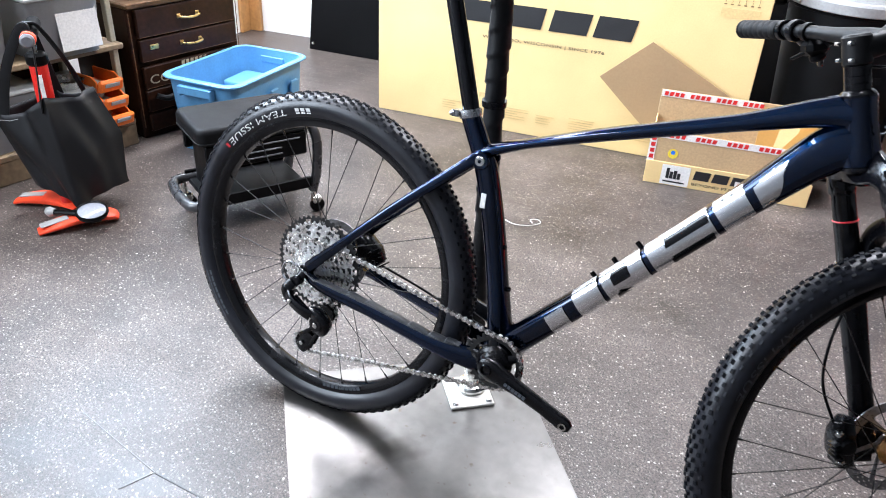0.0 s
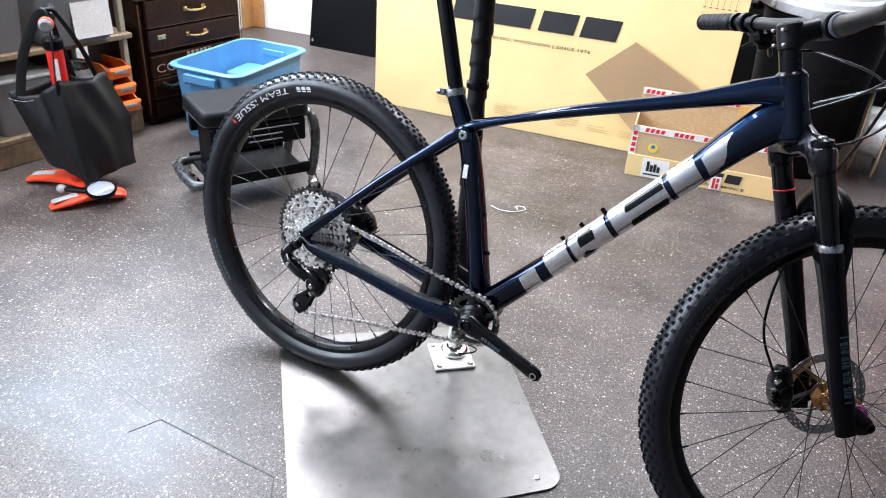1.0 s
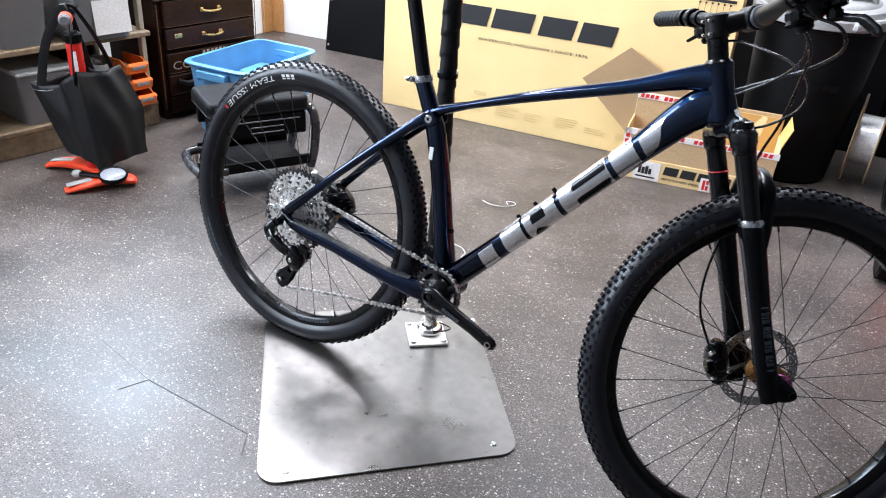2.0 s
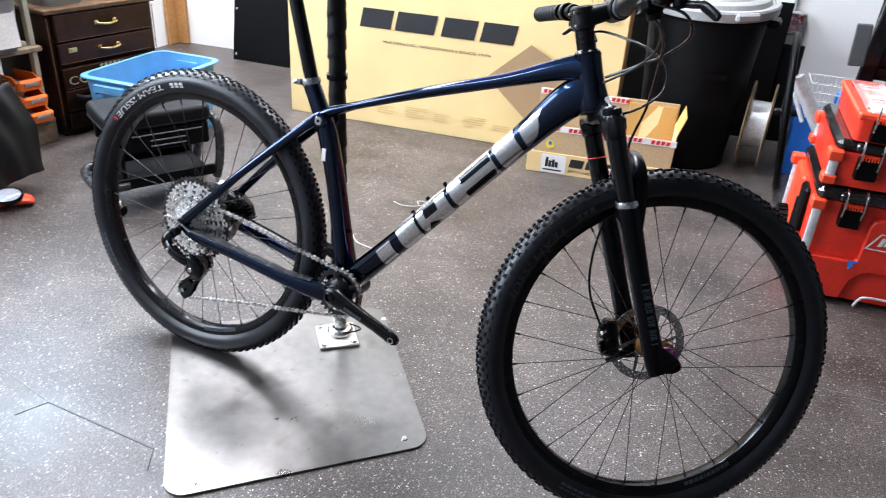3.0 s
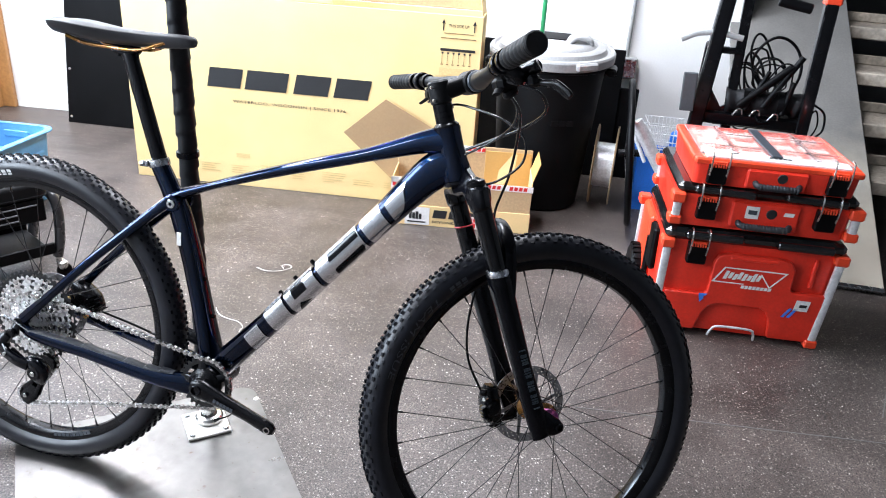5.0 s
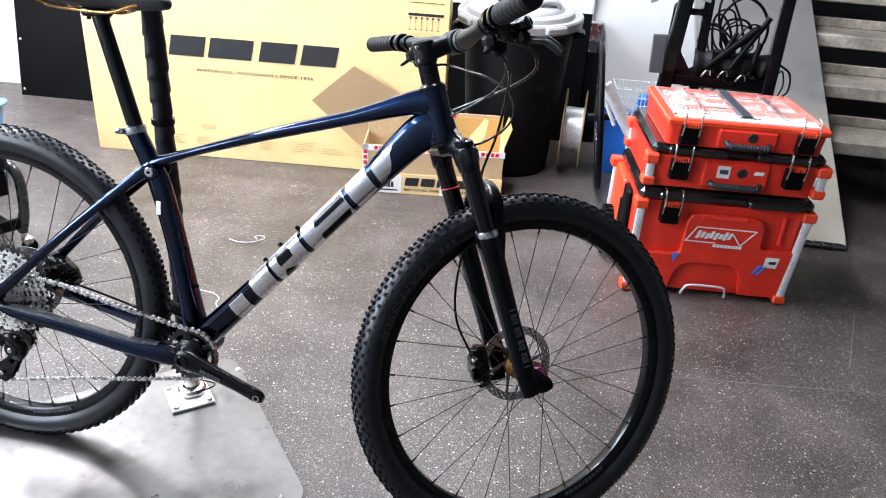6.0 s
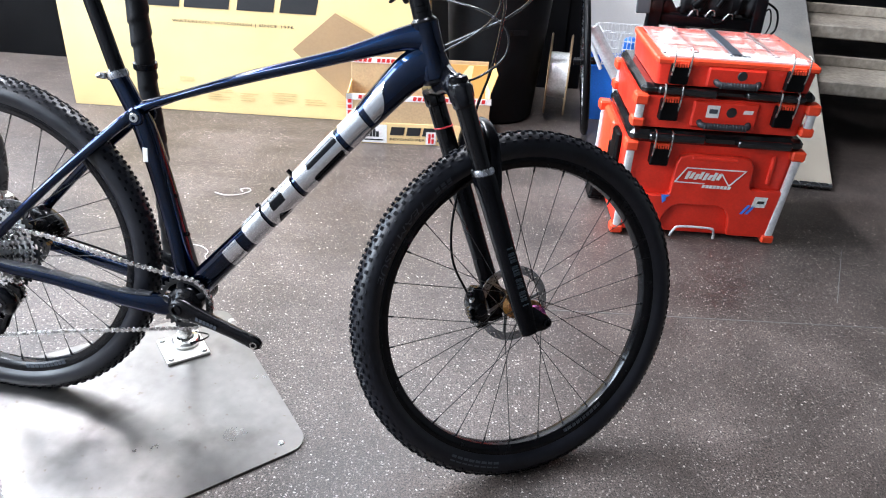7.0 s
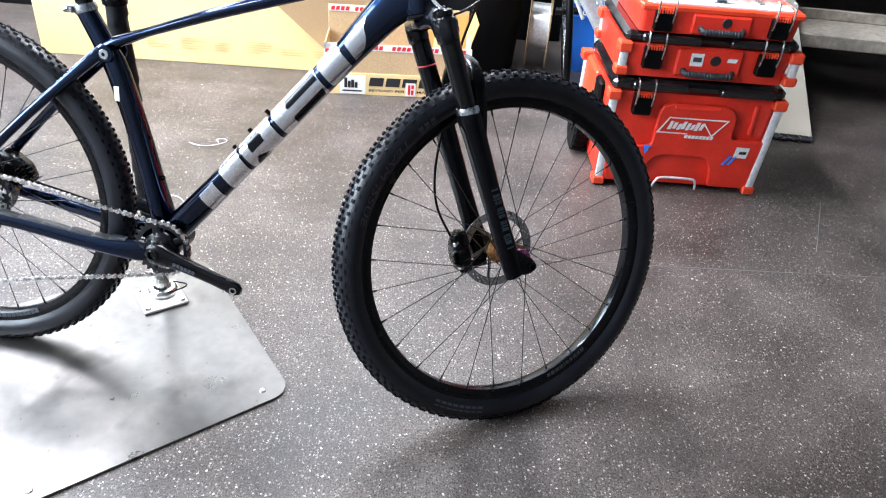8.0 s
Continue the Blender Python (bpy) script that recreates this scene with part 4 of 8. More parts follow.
# Brake caliper on the far leg, behind it.
cal = Shape().sweep(spline([(0.002, 0.054, -0.432), (-0.006, 0.054, -0.456), (-0.009, 0.054, -0.486), (-0.004, 0.054, -0.516)], 5), lerp_list([(0.012, 0.012), (0.021, 0.020), (0.021, 0.021), (0.013, 0.013)], 5), 16, (0, 1, 0), power=3.4)
cal.cyl(0.0145, (-0.008, 0.028, -0.474), (-0.008, 0.080, -0.474), 18, bevel=0.003)
cal.cyl(0.007, (-0.014, 0.040, -0.440), (-0.024, 0.048, -0.438), 14, bevel=0.002)
cal.cyl(0.008, (-0.016, 0.036, -0.506), (-0.016, 0.070, -0.506), 14, bevel=0.002)
for i in range(4):
    cal.sweep([(-0.024, 0.036, -0.462 - i * 0.0075), (-0.034, 0.036, -0.464 - i * 0.0075)], [(0.012, 0.0017), (0.011, 0.0012)], 8, (0, 1, 0), power=3)
cal.sweep([(0.050, 0.060, -0.428), (0.030, 0.060, -0.440), (0.012, 0.060, -0.452)], [(0.0035, 0.008), (0.0035, 0.006), (0.0035, 0.009)], 10, (0, 1, 0), power=3)
cal.sweep([(0.046, 0.060, -0.516), (0.022, 0.060, -0.514), (0.006, 0.060, -0.508)], [(0.0035, 0.008), (0.0035, 0.006), (0.0035, 0.009)], 10, (0, 1, 0), power=3)
part("brake_caliper", cal, BLACKMETAL, fork)
for z in (-0.448, -0.500):
    part("caliper_bolt", Shape().cyl(0.0045, (-0.016, 0.036, z), (-0.026, 0.030, z), 12, bevel=0.001), STEEL, fork)

# Headset spacers, stem and bar.
s = Shape().lathe([(0.015, 0.088), (0.0240, 0.088), (0.0240, 0.095), (0.0205, 0.099), (0.0175, 0.101), (0.0175, 0.110), (0.0170, 0.1105), (0.0175, 0.111), (0.0175, 0.120), (0.0170, 0.1205), (0.0175, 0.121), (0.0175, 0.134)], 28)
part("headset", s, BLACKMETAL, bicycle, "", STEERED)
s = Shape().cyl(0.0195, (0, 0, 0.134), (0, 0, 0.176), 26, bevel=0.003)
s.sweep(spline([(0.004, 0, 0.155), (0.022, 0, 0.157), (0.046, 0, 0.160), (0.060, 0, 0.161)], 4), lerp_list([(0.019, 0.019), (0.0155, 0.0165), (0.0155, 0.016), (0.024, 0.019)], 4), 18, (0, 1, 0), power=2.6)
s.cyl(0.0215, (0.062, -0.024, 0.161), (0.062, 0.024, 0.161), 24, bevel=0.002)
stem = part("stem", s, BARBLACK, bicycle, "black alloy stem", STEERED)
for y in (-0.012, 0.012):
    for z in (0.143, 0.166):
        part("stem_bolt", Shape().cyl(0.0028, (-0.018, y, z), (-0.018, y * 1.6, z), 10), STEEL, stem)
bar = [(0.012, -0.402, 0.190), (0.022, -0.280, 0.181), (0.050, -0.10, 0.164), (0.062, -0.04, 0.161), (0.062, 0.04, 0.161), (0.056, 0.10, 0.168), (0.042, 0.25, 0.187), (0.026, 0.392, 0.199)]
line = spline(bar, 6)
s = Shape().sweep(line, [0.0160 if abs(p.y) < 0.07 else 0.0160 - 0.0048 * min(1, (abs(p.y) - 0.07) / 0.08) for p in line], 20, (0, 0, 1))
handlebar = part("handlebar", s, BARBLACK, bicycle, "black alloy handlebar", STEERED)


def on_bar(y):
    for a, b in zip(line, line[1:]):
        if a.y <= y <= b.y:
            return a.lerp(b, (y - a.y) / (b.y - a.y)), (b - a).normalized()
    return (line[0], (line[1] - line[0]).normalized()) if y < line[0].y else (line[-1], (line[-1] - line[-2]).normalized())


for side in (-1, 1):
    a, d = on_bar(side * 0.284)
    b, _ = on_bar(side * 0.398)
    d = (b - a).normalized()
    s = Shape()
    pts, rr = [], []
    for i in range(43):
        t = i / 42
        pts.append(a.lerp(b, t))
        rr.append(0.0152 + (0.0012 if i % 6 not in (0, 1) else 0.0) - (0.001 if i in (0, 42) else 0))
    s.sweep(pts, rr, 20, (0, 0, 1))
    s.cyl(0.0165, b, b + d * 0.006, 20, bevel=0.002)
    grip = part("grip", s, GRIP, handlebar, "ribbed black rubber grip")
    c, d = on_bar(side * 0.272)
    part("grip_collar", Shape().cyl(0.0172, c - d * 0.005, c + d * 0.005, 22, bevel=0.001), BLACKMETAL, handlebar)
    c, d = on_bar(side * 0.240)
    s = Shape().cyl(0.0185, c - d * 0.008, c + d * 0.008, 20, bevel=0.002)
    body0 = c + Vector((0.022, 0, -0.022))
    inn = Vector((0, -side, 0))
    s.sweep(spline([c + Vector((0.008, 0, -0.008)), body0, body0 + inn * 0.022 + Vector((0.006, 0, -0.002)), body0 + inn * 0.058 + Vector((0.004, 0, 0.002))], 4), lerp_list([(0.012, 0.013), (0.013, 0.014), (0.013, 0.014), (0.008, 0.009)], 4), 14, (0, 0, 1), power=2.8)
    cap = body0 - inn * 0.020 + Vector((0.028, 0, 0.008))
    s.cyl(0.0105, cap, body0 + inn * 0.020 + Vector((0.006, 0, 0.002)), 18, bevel=0.002)
    s.lathe([(0.0060, 0.0), (0.0095, 0.0), (0.0098, 0.002), (0.0060, 0.002)], 20, Matrix.Translation(cap) @ (cap - body0).to_track_quat("Z", "Y").to_matrix().to_4x4(), closed=True)
    s.box((0.020, 0.018, 0.020), body0 + Vector((0.018, 0, -0.012)) - inn * 0.012, 0.005)
    lever = part("brake_lever", s, BLACKMETAL, handlebar, "black hydraulic brake lever")
    o = -inn
    s = Shape().sweep(spline([body0 + Vector((0.014, 0, -0.010)), body0 + Vector((0.031, 0, -0.019)) + o * 0.022, body0 + Vector((0.040, 0, -0.024)) + o * 0.040, body0 + Vector((0.051, 0, -0.045)) + o * 0.060], 6), [(0.0046, 0.0060)] * 12 + [(0.0050, 0.0085)] * 6 + [(0.0055, 0.0060)], 12, (1, 0, 0))
    part("lever_blade", s, BLACKMETAL, lever)
    c2, d2 = on_bar(side * 0.208)
    s = Shape().cyl(0.0150, c2 - d2 * 0.006, c2 + d2 * 0.006, 20, bevel=0.001)
    s.box((0.040, 0.034, 0.026), c2 + Vector((0.010, 0, -0.026)), 0.008)
    s.cyl(0.013, c2 + Vector((0.012, 0, -0.036)), c2 + Vector((0.016, 0, -0.048)), 18, bevel=0.003)
    s.sweep([c2 + Vector((0.0, 0, -0.030)), c2 + Vector((-0.018, 0, -0.040)) + o * 0.022], [(0.004, 0.008), (0.003, 0.007)], 10, (0, 0, 1))
    part("shifter", s, BLACKPLASTIC, handlebar, "black shift lever pod")
s = Shape()
for y in (0.030,):
    c, d = on_bar(y)
    s.cyl(0.0178, c - d * 0.004, c + d * 0.004, 22, bevel=0.001)
part("bar_clamp_ring", s, BLACKMETAL, handlebar)
c, d = on_bar(-0.034)
part("bar_mount", Shape().cyl(0.0190, c - d * 0.004, c + d * 0.004, 22, bevel=0.002), GREYPRINT, handlebar, "dark grey clamp ring on the bar")

# Hoses and cables.
for pts, r in (([(0.872, 0.012, 0.918), (0.903, -0.008, 0.927), (0.952, -0.035, 0.922), (0.998, -0.050, 0.911), (1.034, -0.060, 0.886), (1.035, -0.060, 0.845), (0.995, -0.055, 0.807), (0.948, -0.050, 0.788)], 0.0022),
               ([(1.010, -0.190, 0.985), (1.061, -0.195, 0.975), (1.072, -0.160, 0.945), (1.035, -0.100, 0.910), (0.984, -0.060, 0.881), (0.930, -0.036, 0.852)], 0.0025),
               ([(0.995, -0.165, 0.978), (1.022, -0.140, 0.950), (1.018, -0.105, 0.915), (0.985, -0.065, 0.880), (0.928, -0.034, 0.842)], 0.0022),
               ([(1.005, -0.180, 0.975), (1.030, -0.150, 0.940), (1.026, -0.095, 0.890), (1.012, -0.035, 0.815), (0.990, 0.000, 0.738), (0.996, 0.020, 0.690), (1.004, 0.030, 0.650)], 0.0025)):
    part("cable", Shape().sweep(spline(pts, 8), r, 10), HOUSING, bicycle, "black cable housing", smooth=80)
s = Shape().sweep(spline([(0.040, 0.040, -0.165), (0.014, 0.050, -0.220), (-0.020, 0.056, -0.300), (-0.032, 0.058, -0.370), (-0.022, 0.046, -0.438)], 8), 0.0025, 10)
part("brake_hose", s, BLACKPLASTIC, fork, "thin black brake hose", smooth=80)

# Crank, chainring, chain and rear mechanism.
CRANK_END = Vector((0.602, -0.088, 0.243))
s = Shape()
hub0 = CRANK_C + Vector((0.0, -0.078, 0.002))
s.sweep([hub0.lerp(CRANK_END, t) + Vector((0, 0.004 * math.sin(t * 3.1), 0)) for t in (-0.10, -0.05, 0.05, 0.16, 0.4, 0.7, 0.93, 1.0, 1.045)],
        [(0.008, 0.010), (0.011, 0.020), (0.012, 0.023), (0.011, 0.0185), (0.0095, 0.0150), (0.0085, 0.0135), (0.008, 0.0145), (0.007, 0.013), (0.005, 0.007)], 18, (0, 1, 0), power=3.0)
crank = part("crank", s, BLACKMETAL, bicycle, "black alloy crank arm without pedal")
s = Shape().lathe([(0.0055, 0.0), (0.0105, 0.0), (0.0115, 0.002), (0.0105, 0.004), (0.0085, 0.004), (0.0085, -0.004), (0.0, -0.004)], 24, Matrix.Translation(hub0 + Vector((0, -0.011, 0))) @ UPRIGHT)
part("crank_bolt", s, BLACKGLOSS, crank)
s = Shape().lathe([(0.0045, 0.0), (0.0072, 0.0), (0.0075, 0.001), (0.0045, 0.001)], 20, Matrix.Translation(CRANK_END + Vector((-0.006, -0.0085, 0.001))) @ UPRIGHT, closed=True)
part("pedal_thread", s, STEEL, crank)
for i in range(6):
    p = hub0.lerp(CRANK_END, 0.26 + i * 0.045)
    s = Shape().box((0.006, 0.0006, 0.007), (0, 0, 0), 0, Matrix.Translation(p + Vector((0, -0.0118 + 0.0012 * i / 5, 0))) @ pose(0, 0, 0, 0, 17))
    part("crank_print", s, GREYPRINT, crank, "grey print bar")
far_end = CRANK_C * 2 - Vector((CRANK_END.x, 0, CRANK_END.z)) + Vector((0, 0.088, 0))
s = Shape().sweep([CRANK_C + Vector((0, 0.078, 0)), far_end], [(0.010, 0.018), (0.007, 0.013)], 16, (0, 1, 0), power=3.0)
part("crank", s, BLACKMETAL, bicycle, "black alloy crank arm on the far side")
ring_m = Matrix.Translation(CRANK_C + Vector((0, -0.050, 0))) @ UPRIGHT
chainring = part("chainring", ring_plate(28, 0.0530, 0.0598, 0.0455, 0.0035, 0.0), BLACKCOG, bicycle, "black toothed chainring", ring_m)
s = Shape()
for i in range(5):
    a = 2 * math.pi * (i + 0.4) / 5
    s.sweep([(0.030 * math.cos(a), 0.030 * math.sin(a), 0.003), (0.048 * math.cos(a), 0.048 * math.sin(a), 0.0)], [(0.004, 0.010), (0.0025, 0.008)], 10, (0, 0, 1), power=2.6)
s.lathe([(0.012, 0.022), (0.021, 0.021), (0.025, 0.015), (0.027, 0.012), (0.033, 0.009), (0.0365, 0.004), (0.0365, -0.003), (0.030, -0.005)], 36)
s.lathe([(0.0268, 0.0126), (0.0276, 0.0128), (0.0282, 0.0118)], 36)
part("spider", s, BLACKMETAL, chainring)

COG_I = 4
cr = cog_teeth[COG_I] * 0.0127 / (2 * math.pi)
cz = -(0.0225 + COG_I * 0.0037)
UP_PULLEY, LOW_PULLEY = Vector((0.042, cz - 0.001, 0.258)), Vector((-0.014, cz - 0.006, 0.171))


def arc(c, r, a0, a1, y0, y1, n=12):
    return [Vector((c.x + r * math.cos(radians(a0 + (a1 - a0) * i / n)), y0 + (y1 - y0) * i / n, c.z + r * math.sin(radians(a0 + (a1 - a0) * i / n)))) for i in range(n + 1)]


path = arc(CRANK_C, 0.0566, 100, -88, -0.050, -0.050, 20)
path += [Vector((0.32, -0.052, 0.2165)), Vector((0.16, cz - 0.009, 0.186))]
path += arc(LOW_PULLEY, 0.0225, 290, 110, cz - 0.006, cz - 0.006, 12)
path += arc(UP_PULLEY, 0.0225, -70, 70, cz - 0.001, cz, 10)
path += arc(REAR, cr, 282, 98, cz, cz, 26)
path += [Vector((0.14, cz * 0.9 - 0.005, 0.397)), Vector((0.28, -0.050, 0.3745))]
length = [0.0]
for a, b in zip(path, path[1:] + path[:1]):
    length.append(length[-1] + (b - a).length)
count = int(length[-1] / 0.0127) // 2 * 2
ring_pts = path + [path[0]]


def on_chain(d):
    d %= length[-1]
    for i in range(len(path)):
        if d <= length[i + 1]:
            return ring_pts[i].lerp(ring_pts[i + 1], (d - length[i]) / max(1e-9, length[i + 1] - length[i]))
    return ring_pts[0]


s = Shape()
for i in range(count):
    p, q = on_chain(i * length[-1] / count), on_chain((i + 1) * length[-1] / count)
    t = (q - p).normalized()
    u = Vector((0, 1, 0))
    w = t.cross(u).normalized()
    gap = 0.0030 if i % 2 else 0.0022
    for side in (-1, 1):
        o = u * gap * side
        big = 0.0041 if i % 2 else 0.0034
        prof = [(-0.0040, 0), (-0.0024, big), (0.0024, big), (0.0063, 0.0016), (0.0103, big), (0.0151, big), (0.0167, 0), (0.0151, -big), (0.0103, -big), (0.0063, -0.0016), (0.0024, -big), (-0.0024, -big)]
        verts = [p + t * a + w * b + o - u * 0.0005 for a, b in prof] + [p + t * a + w * b + o + u * 0.0005 for a, b in prof]
        n = len(prof)
        s.add(verts, [tuple(range(n)), tuple(range(2 * n - 1, n - 1, -1))] + [(j, n + j, n + (j + 1) % n, (j + 1) % n) for j in range(n)], k=0 if i % 2 else 1)
    s.cyl(0.0039, p - u * 0.0020, p + u * 0.0020, 8, k=1)
    s.cyl(0.0018, p - u * 0.0042, p + u * 0.0042, 8, k=1)
part("chain", s, [CHAIN, CHAINDARK], bicycle, "nickel plated roller chain")

# Rear mechanism: hanger knuckle, parallelogram, lower knuckle and cage.
s = Shape().cyl(0.011, (-0.006, -0.074, 0.338), (-0.006, -0.094, 0.338), 20, bevel=0.003)
s.sweep([(0.0, -0.076, 0.356), (-0.006, -0.084, 0.336)], [(0.004, 0.009), (0.005, 0.011)], 12, (0, 1, 0))
mech = part("rear_derailleur", s, BLACKMETAL, bicycle, "black rear derailleur with a long cage")
s = Shape().sweep(spline([(-0.012, -0.090, 0.334), (-0.022, -0.095, 0.318), (-0.016, -0.098, 0.304)], 5), lerp_list([(0.008, 0.012), (0.010, 0.014), (0.008, 0.012)], 5), 12, (0, 1, 0), power=3)
part("knuckle", s, BLACKMETAL, mech)
s = Shape().sweep(spline([(-0.020, -0.100, 0.308), (-0.004, -0.105, 0.299), (0.022, -0.106, 0.287), (0.044, -0.102, 0.279)], 4), lerp_list([(0.006, 0.013), (0.007, 0.0105), (0.007, 0.0115), (0.006, 0.013)], 4), 12, (0, 1, 0), power=3.2)
part("link_plate", s, BLACKGLOSS, mech)
s = Shape().sweep([(-0.014, -0.082, 0.294), (0.016, -0.086, 0.280), (0.040, -0.084, 0.268)], [(0.005, 0.008), (0.005, 0.0065), (0.005, 0.008)], 10, (0, 1, 0), power=3)
part("link_plate", s, BLACKMETAL, mech)
s = Shape().sweep(spline([(0.036, -0.096, 0.286), (0.056, -0.093, 0.280), (0.070, -0.090, 0.262), (0.062, -0.087, 0.244), (0.046, -0.084, 0.238)], 5), lerp_list([(0.010, 0.010), (0.014, 0.015), (0.015, 0.016), (0.012, 0.013), (0.007, 0.009)], 5), 14, (0, 1, 0), power=2.8)
s.cyl(0.0165, (0.058, -0.080, 0.262), (0.058, -0.1065, 0.262), 22, bevel=0.003)
part("lower_knuckle", s, BLACKGLOSS, mech)
part("pivot_bolt", Shape().cyl(0.0060, (0.058, -0.1065, 0.262), (0.058, -0.1095, 0.262), 16, bevel=0.0015), STEEL, mech)
part("cable_clamp", Shape().cyl(0.004, (-0.004, -0.110, 0.300), (-0.004, -0.116, 0.300), 12, bevel=0.001), STEEL, mech)
part("limit_screw", Shape().cyl(0.0022, (-0.022, -0.101, 0.290), (-0.028, -0.101, 0.288), 10), STEEL, mech)
part("limit_screw", Shape().cyl(0.0022, (-0.024, -0.101, 0.297), (-0.030, -0.101, 0.295), 10), STEEL, mech)
for y in (-0.0065, 0.0065):
    cy = (UP_PULLEY.y + LOW_PULLEY.y) / 2 + y
    s = Shape()
    for e in (-1, 1):
        s.sweep(spline([(0.050 + e * 0.010, cy, 0.268 + e * 0.004), (0.034 + e * 0.010, cy, 0.238 - e * 0.006), (0.014 + e * 0.007, cy, 0.206 - e * 0.006), (-0.008 + e * 0.014, cy, 0.178 - e * 0.008)], 4), lerp_list([(0.0012, 0.0065), (0.0012, 0.0042), (0.0012, 0.0042), (0.0012, 0.0060)], 4), 8, (0, 1, 0))
    s.sweep([(0.006, cy, 0.196), (-0.002, cy, 0.184), (-0.012, cy, 0.164), (-0.018, cy, 0.150)], [(0.0012, 0.009), (0.0013, 0.0155), (0.0013, 0.0165), (0.0012, 0.009)], 12, (0, 1, 0))
    s.cyl(0.0200, (0.042, cy - 0.0010, 0.258), (0.042, cy + 0.0010, 0.258), 22)
    part("cage_plate", s, BLACKMETAL, mech)
for c in (UP_PULLEY, LOW_PULLEY):
    part("pulley_bolt", Shape().cyl(0.005, c + Vector((0, -0.007, 0)), c + Vector((0, -0.011, 0)), 12, bevel=0.001), STEEL, mech)
for c in (UP_PULLEY, LOW_PULLEY):
    part("pulley", ring_plate(13, 0.0200, 0.0250, 0.006, 0.0045, 0.0, holes=6, hole_span=0.35), BLACKPLASTIC, mech, "", Matrix.Translation(c) @ UPRIGHT)
part("derailleur_cable", Shape().sweep(spline([(0.030, -0.078, 0.345), (-0.030, -0.082, 0.372), (-0.046, -0.086, 0.345), (-0.022, -0.086, 0.318)], 8), 0.0024, 10), ALLOY, bicycle, "grey cable loop", smooth=80)
# Rear brake caliper between the stays on the far side.
s = Shape().sweep(spline([(0.046, 0.050, 0.418), (0.066, 0.050, 0.404), (0.090, 0.050, 0.384), (0.108, 0.050, 0.366)], 5), lerp_list([(0.013, 0.012), (0.021, 0.022), (0.021, 0.023), (0.013, 0.014)], 5), 16, (0, 1, 0), power=3.4)
s.cyl(0.016, (0.076, 0.024, 0.392), (0.076, 0.076, 0.392), 18, bevel=0.003)
s.cyl(0.008, (0.070, 0.046, 0.412), (0.064, 0.046, 0.432), 14, bevel=0.002)
s.cyl(0.007, (0.104, 0.030, 0.368), (0.104, 0.068, 0.368), 14, bevel=0.002)
s.sweep([(0.030, 0.044, 0.388), (0.052, 0.042, 0.366), (0.084, 0.042, 0.350)], [(0.003, 0.009), (0.003, 0.007), (0.003, 0.009)], 10, (0, 1, 0), power=3)
for i in range(5):
    a = Vector((0.092 + i * 0.0062, 0.034, 0.394 - i * 0.0068))
    s.sweep([a, a + Vector((0.016, 0, 0.012))], [(0.014, 0.0016), (0.012, 0.0012)], 8, (0, 1, 0), power=3)
rear_caliper = part("brake_caliper", s, BLACKMETAL, bicycle, "black finned brake caliper")
for x, z in ((0.036, 0.384), (0.082, 0.350)):
    part("caliper_bolt", Shape().cyl(0.0048, (x, 0.040, z), (x, 0.030, z), 12, bevel=0.001), BRASS, rear_caliper, "gold coloured bolt")
part("brake_hose", Shape().sweep(spline([(0.112, 0.050, 0.362), (0.200, 0.058, 0.338), (0.300, 0.058, 0.312), (0.380, 0.048, 0.300)], 8), 0.0026, 10), BLACKPLASTIC, bicycle, smooth=80)

# Steel base plate of the stand, with rounded corners.
def rounded(poly, radius, n=8):
    out = []
    for i, p in enumerate(poly):
        p = Vector(p)
        a, b = (Vector(poly[i - 1]) - p).normalized(), (Vector(poly[(i + 1) % len(poly)]) - p).normalized()
        half = a.angle(b) / 2
        t = radius / math.tan(half)
        c = p + (a + b).normalized() * (radius / math.sin(half))
        p0, p1 = p + a * t, p + b * t
        a0 = math.atan2(p0.y - c.y, p0.x - c.x)
        a1 = math.atan2(p1.y - c.y, p1.x - c.x)
        d = (a1 - a0 + math.pi) % (2 * math.pi) - math.pi
        out += [(c.x + radius * math.cos(a0 + d * k / n), c.y + radius * math.sin(a0 + d * k / n)) for k in range(n + 1)]
    return out


